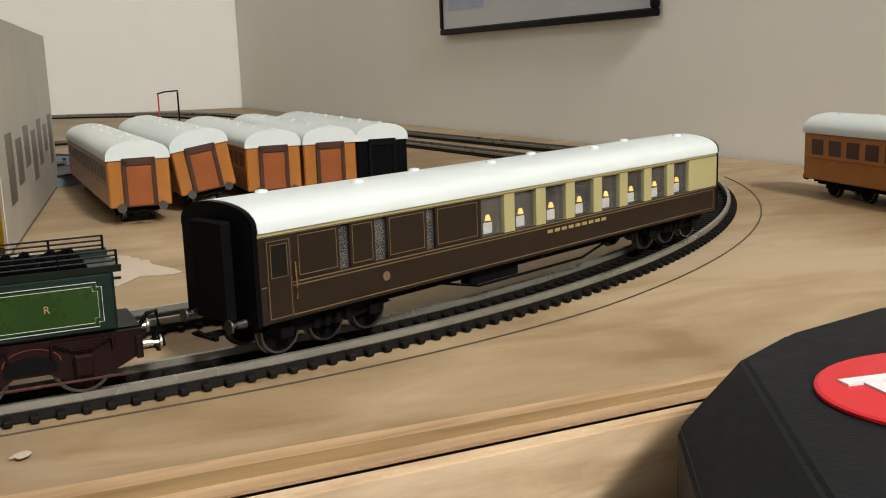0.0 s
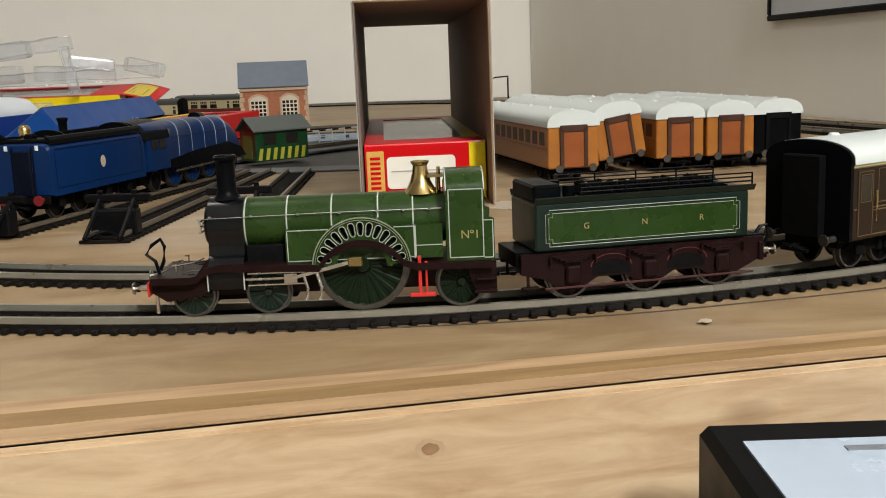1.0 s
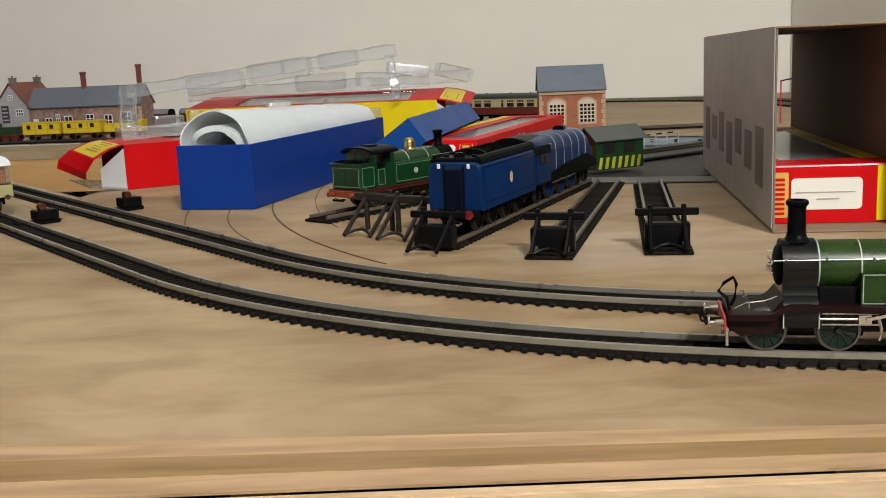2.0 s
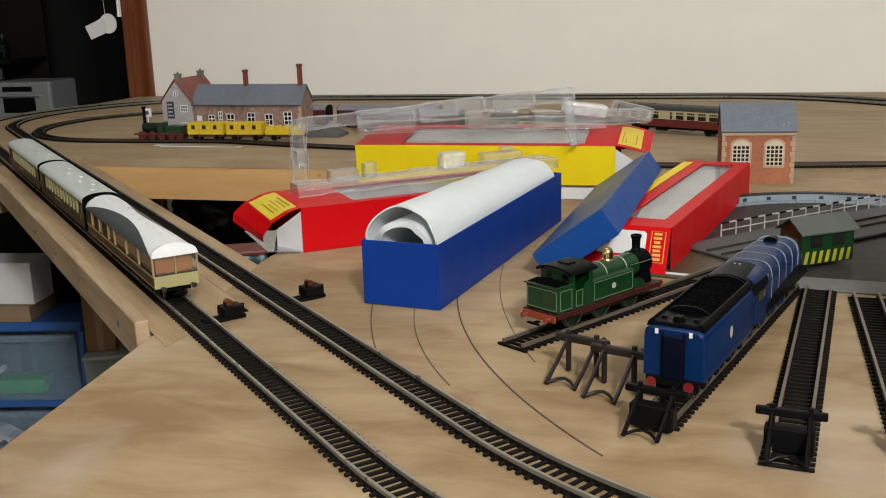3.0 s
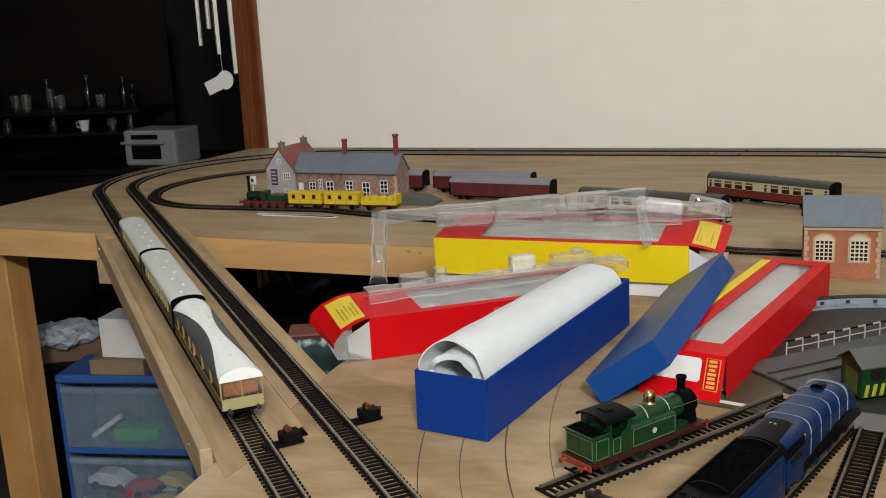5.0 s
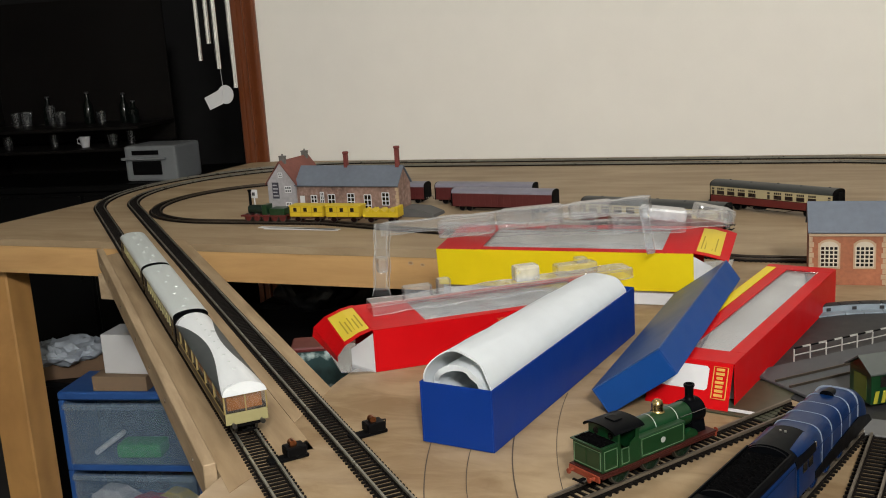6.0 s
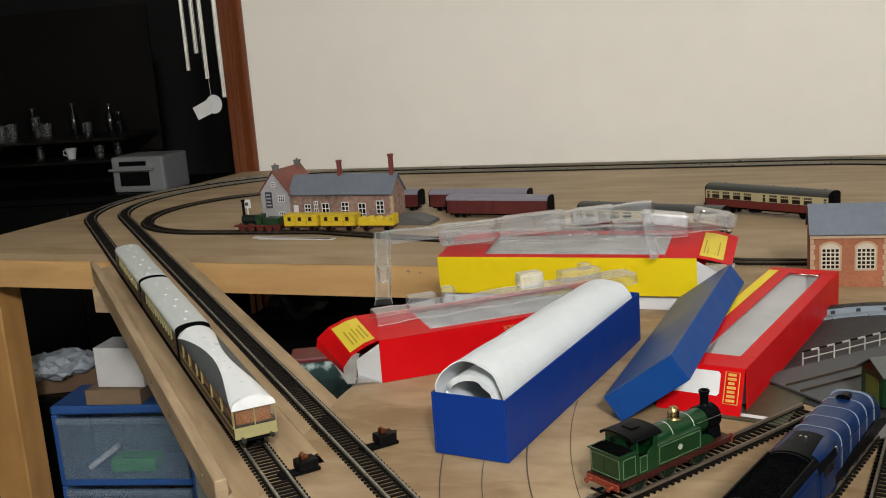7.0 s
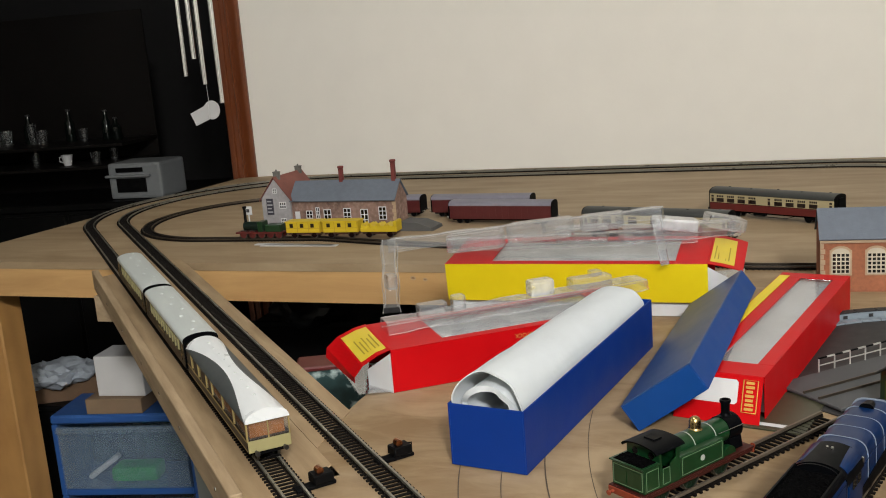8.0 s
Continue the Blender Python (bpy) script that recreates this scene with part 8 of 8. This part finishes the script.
# ---- under and beyond the layout ----
DRB = paint("drawer_blue", (0.021, 0.0875, 0.294), rough=0.42, vary=0.08)
DRC = clear("drawer_clear", (0.42, 0.60, 0.80), 0.25, 0.13, 0.0, 0.22)
DU = thing("drawer_unit", yaw_at(-1.005, 1.850, FLOOR_Z, 2), "blue plastic drawer tower with clear drawers full of toys", "drawer unit")
UW, UD, UT = 0.288, 0.135, 0.466
b = B()
box(b, (0, 0.004, UT - 0.018), (UW, UD, UT), 0.004)
part("top", b, DRB, DU, "blue plastic top", scale=1.0)
for k in range(4):
    z1 = UT - 0.018 - 0.150 * k
    z0 = max(z1 - 0.150, 0.0)
    if z1 < 0.03:
        break
    for x in (0, UW - 0.012):
        b = B()
        box(b, (x, 0.006, z0), (x + 0.012, UD, z1 - 0.0005), 0.002)
        part("upright", b, DRB, DU, scale=1.0)
    b = B()
    box(b, (0.012, 0.006, z0), (UW - 0.012, UD, z0 + 0.014), 0.002)
    part("shelf", b, DRB, DU, scale=1.0)
    b = B()
    x0, x1, y0, y1, za, zb = 0.014, UW - 0.014, 0.0, UD - 0.02, z0 + 0.017, z1 - 0.004
    bmesh.ops.create_cube(b, size=1.0, matrix=Matrix.Translation(((x0 + x1) / 2, (y0 + y1) / 2, (za + zb) / 2)) @ Matrix.Diagonal((x1 - x0, y1 - y0, zb - za, 1)))
    bmesh.ops.delete(b, geom=[f for f in b.faces if f.normal.z > 0.9], context="FACES")
    bmesh.ops.solidify(b, geom=b.faces[:], thickness=0.002)
    dw = part("drawer", b, DRC, DU, "cloudy clear drawer", scale=1.0)
    b = B()
    box(b, (x0, -0.010, zb - 0.012), (x1, -0.0005, zb), 0.003)
    part("drawer_pull", b, DRC, dw, scale=1.0)
rnd = random.Random(11)
TOY = [paint("toy_red", (0.45, 0.03, 0.05), rough=0.45), paint("toy_yellow", (0.62, 0.45, 0.03), rough=0.45), paint("toy_white", (0.65, 0.65, 0.66), rough=0.5), paint("toy_blue", (0.05, 0.12, 0.3), rough=0.5), paint("toy_grey", (0.12, 0.12, 0.13), rough=0.6)]


def toy_car(x, y, z, rz, mat, s=1.0):
    root = thing("toy_car", pose(x, y, z, 0, 0, rz), "small toy car lying in a clear drawer", "toy car", "toys in the drawers")
    b = B()
    prism(b, [(-0.034 * s, 0.006 * s), (0.034 * s, 0.006 * s), (0.034 * s, 0.014 * s), (0.018 * s, 0.016 * s), (0.010 * s, 0.025 * s), (-0.018 * s, 0.025 * s), (-0.030 * s, 0.016 * s), (-0.034 * s, 0.015 * s)], "y", -0.013 * s, 0.013 * s)
    bmesh.ops.bevel(b, geom=b.edges[:], offset=0.002 * s, segments=1, affect="EDGES")
    part("body", b, mat, root, scale=1.0)
    for dx in (-0.02, 0.02):
        for dy in (-0.012, 0.012):
            w_ = B()
            cyl(w_, (dx * s, (dy - 0.003) * s, 0.006 * s), (dx * s, (dy + 0.003) * s, 0.006 * s), 0.006 * s, seg=12)
            part("wheel", w_, BLACK, root, scale=1.0)


dz = FLOOR_Z + UT - 0.018 - 0.150
b = B()
box(b, (0, 0, 0), (0.095, 0.05, 0.030), 0.009, seg=2)
solid("green_toy_crocodile", b, paint("toy_green", (0.03, 0.34, 0.06), rough=0.45, vary=0.2, scale=60), "bright green moulded toy in a clear drawer", "toy", "toys in the drawers", m=yaw_at(-0.905, 1.875, dz + 0.0195, 4))
b = B()
box(b, (0, 0, 0), (0.075, 0.018, 0.010), 0.002)
solid("grey_stick", b, TOY[2], "pale grey plastic piece in a clear drawer", "toy part", "toys in the drawers", m=pose(-0.955, 1.885, dz + 0.020, 0, -34, 10))
dz2 = dz - 0.150
for k, (dx, dyy, dzz, rz, mt, sc) in enumerate(((0.05, 0.03, 0, 12, 4, 1.3), (0.12, 0.04, 0, -30, 0, 1.4), (0.20, 0.03, 0, 25, 1, 1.3), (0.07, 0.05, 0.036, -8, 2, 1.5), (0.15, 0.035, 0.036, 48, 0, 1.2), (0.205, 0.06, 0.036, -15, 1, 1.2), (0.10, 0.09, 0.010, 70, 3, 1.3), (0.18, 0.09, 0.010, 5, 2, 1.3))):
    toy_car(-1.005 + dx, 1.856 + dyy, dz2 + 0.0195 + dzz, rz, TOY[mt], sc)
# black crates added as clutter: they hide the lit wall and give shade
for x, y, w, d, h in ((-1.150, 1.990, 0.16, 0.14, 0.440), (-0.62, 2.02, 0.30, 0.25, 0.60), (-0.28, 1.93, 0.26, 0.28, 0.66), (0.02, 1.90, 0.30, 0.28, 0.62), (-0.95, 2.10, 0.30, 0.22, 0.52)):
    b = B()
    prism(b, [(0.01, 0), (w - 0.01, 0), (w, h - 0.012), (0, h - 0.012)], "y", 0, d)
    cr = solid("storage_crate", b, MATBLACK, "added black crate standing for shaded clutter under the layout", "storage crate", "storage crates", m=yaw_at(x, y, FLOOR_Z + 0.0005, -6))
    b = B()
    box(b, (-0.006, -0.006, h - 0.0118), (w + 0.006, d + 0.006, h), 0.002)
    part("lid", b, BLACK, cr, scale=1.0)
# a dark bag and loose sheet lying on the crates in the gap
b = B()
bmesh.ops.create_icosphere(b, subdivisions=4, radius=0.085)
for v in b.verts:
    v.co += v.co.normalized() * 0.022 * noise.noise(v.co * 26)
    v.co.z *= 0.6
solid("black_bag", b, paint("bag_black", (0.006, 0.006, 0.0065), rough=0.4, vary=0.3, spec=0.3), "crumpled black plastic bag under the layout", "plastic bag", smooth=True, m=pose(-0.50, 2.03, FLOOR_Z + 0.640))
b = warp_sheet([(0, 0, 0), (0, 0.09, 0.004), (0.16, 0.01, 0.030), (0.15, 0.10, 0.042)], 0.0006, 6, 0.006)
solid("loose_sheet", b, paint("grey_sheet", (0.05, 0.05, 0.052), rough=0.35, vary=0.2), "curled dark grey sheet lying on a crate", "sheet", m=pose(-0.26, 1.96, FLOOR_Z + 0.6610))
# things on the drawer unit
b = B()
box(b, (0, 0, 0), (0.115, 0.110, 0.030), 0.001)
solid("cardboard_box", b, KRAFT, "flat brown cardboard box on the drawer unit", "cardboard box", m=yaw_at(-0.928, 1.862, FLOOR_Z + UT + 0.0004, 1))
b = B()
box(b, (0, 0, 0), (0.100, 0.075, 0.080), 0.001)
solid("white_box", b, WHITE, "plain white box on a flat cardboard box", "box", m=yaw_at(-0.908, 1.880, FLOOR_Z + UT + 0.031, -2))
b = B()
box(b, (0, 0, 0), (0.16, 0.14, 0.045), 0.001)
solid("cardboard_tray", b, paint("shadow_card", (0.136, 0.08, 0.044), rough=0.8, vary=0.15), "open brown cardboard tray of bags", "cardboard box", m=yaw_at(-1.140, 1.980, FLOOR_Z + 0.4404, 18))
BAGM = paint("pale_bag", (0.336, 0.376, 0.424), rough=0.4, vary=0.3, scale=25, bump=0.4, bscale=60)
for k, (x, y, z, s) in enumerate(((-1.070, 2.03, -0.304, 0.066), (-1.125, 2.01, -0.306, 0.056))):
    b = B()
    bmesh.ops.create_icosphere(b, subdivisions=4, radius=s)
    for v in b.verts:
        v.co += v.co.normalized() * 0.016 * noise.noise(v.co * 38 + Vector((k * 7, 0, 0)))
        v.co.z = v.co.z * 0.36 + 0.010 * noise.noise(v.co * 60)
    solid("plastic_bag", b, BAGM, "crumpled pale plastic bag in a cardboard tray", "plastic bag", "plastic bags", smooth=True, m=pose(x, y, z))
b = B()
prism(b, [(0, 0), (0.17, 0), (0.18, 0.415), (-0.01, 0.415)], "y", 0, 0.20)
tb_ = solid("storage_tub", b, paint("grey_tub", (0.20, 0.215, 0.205), rough=0.4, vary=0.12, scale=20), "grey translucent plastic storage tub under the bridge", "storage tub", m=yaw_at(-0.676, 1.790, FLOOR_Z + 0.0005, 12))
bmesh_t = B()
box(bmesh_t, (-0.012, -0.003, 0.4155), (0.182, 0.203, 0.424), 0.002)
part("tub_lid", bmesh_t, paint("grey_tub_lid", (0.23, 0.245, 0.235), rough=0.4), tb_, scale=1.0)
b = B()
box(b, (0, 0, 0), (0.052, 0.10, 0.112), 0.001)
tcx = solid("tall_carton", b, paint("tan_card", (0.189, 0.091, 0.042), rough=0.7, vary=0.12), "tall tan cardboard carton standing on the storage tub", "cardboard box", m=yaw_at(-0.690, 1.815, FLOOR_Z + 0.4250, 12))
b = B()
box(b, (0.020, -0.0004, 0.002), (0.032, 0, 0.110))
part("packing_tape", b, KRAFT, tcx, "brown tape strip", scale=1.0)
b = B()
box(b, (0.001, 0.001, 0.1122), (0.0260, 0.099, 0.1132))
part("top_flap", b, KRAFT, tcx, scale=1.0)
# patterned tin in the gap behind the red carton
TN = paint("teal_pattern", (0.021, 0.0525, 0.0525), rough=0.4, vary=0.9, scale=45, wear=(0.50, 0.60, 0.58))
b = B()
box(b, (0, 0, 0), (0.086, 0.05, 0.068), 0.004)
st = solid("patterned_box", b, TN, "teal floral patterned box on a dark stand", "box", m=yaw_at(-0.318, 1.368, -0.1510, 14))
b = B()
box(b, (-0.001, -0.001, 0.062), (0.087, 0.051, 0.069), 0.002)
part("lid_rim", b, paint("dark_red_rim", (0.10, 0.012, 0.012), rough=0.4), st, "dark red rim", scale=1.0)
b = B()
box(b, (0, 0, 0), (0.20, 0.18, 0.648), 0.004)
solid("dark_stand", b, MATBLACK, "black stand in shade under the layout", "stand", m=yaw_at(-0.380, 1.345, FLOOR_Z + 0.0005, 20))

# ---- the dark room beyond ----
SILV = paint("printer_grey", (0.225, 0.24, 0.2475), rough=0.45, vary=0.08)
# sideboard colour is near black in place of the room's missing light
SIDEB = paint("sideboard_unlit_black", (0.003, 0.003, 0.003), rough=0.5, vary=0.2, spec=0.15)
SB = thing("dark_sideboard", yaw_at(-2.95, 3.07, FLOOR_Z + 0.0005, 0), "sideboard coloured black for the lack of light in its room", "sideboard")
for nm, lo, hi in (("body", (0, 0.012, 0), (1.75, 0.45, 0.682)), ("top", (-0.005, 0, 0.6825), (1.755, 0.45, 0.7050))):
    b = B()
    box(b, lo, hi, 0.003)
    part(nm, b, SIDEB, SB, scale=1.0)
for k in range(4):
    b = B()
    box(b, (0.012 + 0.4355 * k, 0, 0.05), (0.434 + 0.4355 * k, 0.0118, 0.670), 0.002)
    dr = part("door", b, SIDEB, SB, scale=1.0)
    b = B()
    cyl(b, (0.40 + 0.4355 * k, 0, 0.40), (0.40 + 0.4355 * k, -0.016, 0.40), 0.008, 0.010, seg=14)
    part("knob", b, SIDEB, dr, scale=1.0)
PR = thing("printer", yaw_at(-1.500, 3.120, FLOOR_Z + 0.706, -6), "grey desktop printer in the unlit room", "printer")
b = B()
box(b, (0, 0, 0), (0.190, 0.15, 0.115), 0.010, seg=2)
part("case", b, SILV, PR, scale=1.0)
for lo, hi in (((0.030, -0.004, 0.022), (0.135, 0.002, 0.066)), ((0.032, -0.004, 0.086), (0.128, 0.002, 0.100))):
    b = B()
    box(b, lo, hi)
    part("paper_slot", b, BLACK, PR, "dark paper slot", scale=1.0)
b = B()
box(b, (-0.006, -0.012, 0.070), (0.155, 0.004, 0.078), 0.002)
part("shelf_lip", b, SILV, PR, scale=1.0)
GLS = clear("glassware", (0.30, 0.31, 0.32), 0.03, 0.02, 0.0, 0.5)
# shelf wood darkened the same way, to look unlit
DARKWOOD = paint("unlit_shelf_wood", (0.0045, 0.0035, 0.003), rough=0.5, vary=0.3, spec=0.2)
SU = thing("shelf_unit", pose(-2.12, 3.16, FLOOR_Z + 0.7060), "wooden shelf unit of glassware, coloured dark for its unlit room", "shelf")
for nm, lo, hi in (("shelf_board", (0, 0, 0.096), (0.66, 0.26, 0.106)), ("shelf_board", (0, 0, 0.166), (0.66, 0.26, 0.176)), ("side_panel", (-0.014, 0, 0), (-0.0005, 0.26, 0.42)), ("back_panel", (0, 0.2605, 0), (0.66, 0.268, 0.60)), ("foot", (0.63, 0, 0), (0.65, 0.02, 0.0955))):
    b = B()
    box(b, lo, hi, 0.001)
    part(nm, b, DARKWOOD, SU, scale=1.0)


def drinking_glass(x, y, z, r, h):
    b = B()
    lathe(b, [(r * 0.75, 0), (r, h), (r * 0.92, h), (r * 0.68, 0.006)], 18, pose(0, 0, 0))
    solid("drinking_glass", b, GLS, "empty drinking glass on a shelf in the unlit room", "glass", "glassware", smooth=True, m=pose(x, y, z))


def bottle(x, y, z, r, h):
    root = thing("bottle", pose(x, y, z), "dark glass bottle on a shelf in the unlit room", "bottle", "glassware")
    part("body", lathe(B(), [(r * 0.9, 0), (r, 0.004), (r, h * 0.58), (r * 0.45, h * 0.74), (r * 0.36, h * 0.95), (r * 0.2, h * 0.95)], 18), paint("bottle_glass", (0.004, 0.006, 0.005), rough=0.06, vary=0.2), root, "", True, 1.0)
    part("cap", lathe(B(), [(r * 0.40, h * 0.945), (r * 0.42, h), (r * 0.1, h)], 12), paint("bottle_cap", (0.12, 0.12, 0.125), rough=0.3, metal=0.8), root, "", True, 1.0)


zt, zl = FLOOR_Z + 0.7060 + 0.1762, FLOOR_Z + 0.7060 + 0.1062
for x, y, r, h in ((-2.06, 3.25, 0.020, 0.06), (-1.99, 3.30, 0.018, 0.05), (-1.93, 3.27, 0.022, 0.055), (-1.865, 3.32, 0.016, 0.07), (-1.80, 3.27, 0.020, 0.05), (-1.66, 3.29, 0.018, 0.045)):
    drinking_glass(x, y, zt, r, h)
for x, y, r, h in ((-1.90, 3.36, 0.018, 0.10), (-1.735, 3.34, 0.017, 0.11), (-1.60, 3.34, 0.016, 0.10), (-1.545, 3.30, 0.018, 0.075)):
    bottle(x, y, zt, r, h)
for x, y, r, h in ((-2.00, 3.25, 0.018, 0.045), (-1.83, 3.26, 0.016, 0.045), (-1.60, 3.24, 0.018, 0.040), (-1.56, 3.29, 0.016, 0.045)):
    drinking_glass(x, y, zl, r, h)
CUP = thing("white_cup", pose(-1.700, 3.235, zl), "small white cup on a dark shelf", "cup")
part("bowl", lathe(B(), [(0.012, 0), (0.019, 0.036), (0.017, 0.036), (0.010, 0.004)], 20), WHITE, CUP, "", True, 1.0)
part("handle", tube(B(), [(-0.017, 0, 0.030), (-0.028, 0, 0.028), (-0.028, 0, 0.014), (-0.014, 0, 0.010)], 0.0022, 6), WHITE, CUP, "", True, 1.0)

# wind chimes and a paper tag hanging by the jamb
CHM = thing("wind_chimes", None, "bright metal tubular wind chimes hanging by the door jamb", "wind chimes")
for x, y, z in ((-1.004, 2.69, 0.282), (-0.980, 2.70, 0.325), (-0.950, 2.68, 0.258), (-0.917, 2.70, 0.206)):
    b = B()
    cyl(b, (x, y, z), (x, y, z + 0.34), 0.0072, seg=14)
    part("chime_tube", b, CHIME, CHM, "polished tube", True, 1.0)
b = B()
cyl(b, (-0.968, 2.69, 0.62), (-0.968, 2.69, 0.632), 0.055, seg=20)
tube(b, [(-0.968, 2.69, 0.632), (-0.968, 2.69, 1.15)], 0.0012, 6)
part("top_disc", b, MATBLACK, CHM, scale=1.0)
for x, y, z in ((-1.004, 2.69, 0.622), (-0.980, 2.70, 0.665), (-0.950, 2.68, 0.598), (-0.917, 2.70, 0.546)):
    b = B()
    tube(b, [(x, y, z), (-0.968 + (x + 0.968) * 0.8, y, 0.625)], 0.0007, 5)
    part("cord", b, MATBLACK, CHM, scale=1.0)
TGX = thing("paper_tag", None, "folded white paper tag hanging from the chimes", "paper tag")
b = B()
prism(b, [(-0.991, 0.151), (-0.953, 0.166), (-0.950, 0.212), (-0.967, 0.200), (-1.004, 0.184)], "y", 2.688, 2.690)
part("paper", b, WHITE, TGX, scale=1.0)
b = B()
prism(b, [(-0.944 + 0.022 * math.cos(radians(a)), 0.190 + 0.025 * math.sin(radians(a))) for a in range(0, 360, 20)], "y", 2.691, 2.693)
part("folded_flap", b, WHITE, TGX, scale=1.0)
b = B()
tube(b, [(-0.950, 2.692, 0.214), (-0.966, 2.69, 0.62)], 0.0006, 5)
part("thread", b, WHITE, TGX, scale=1.0)
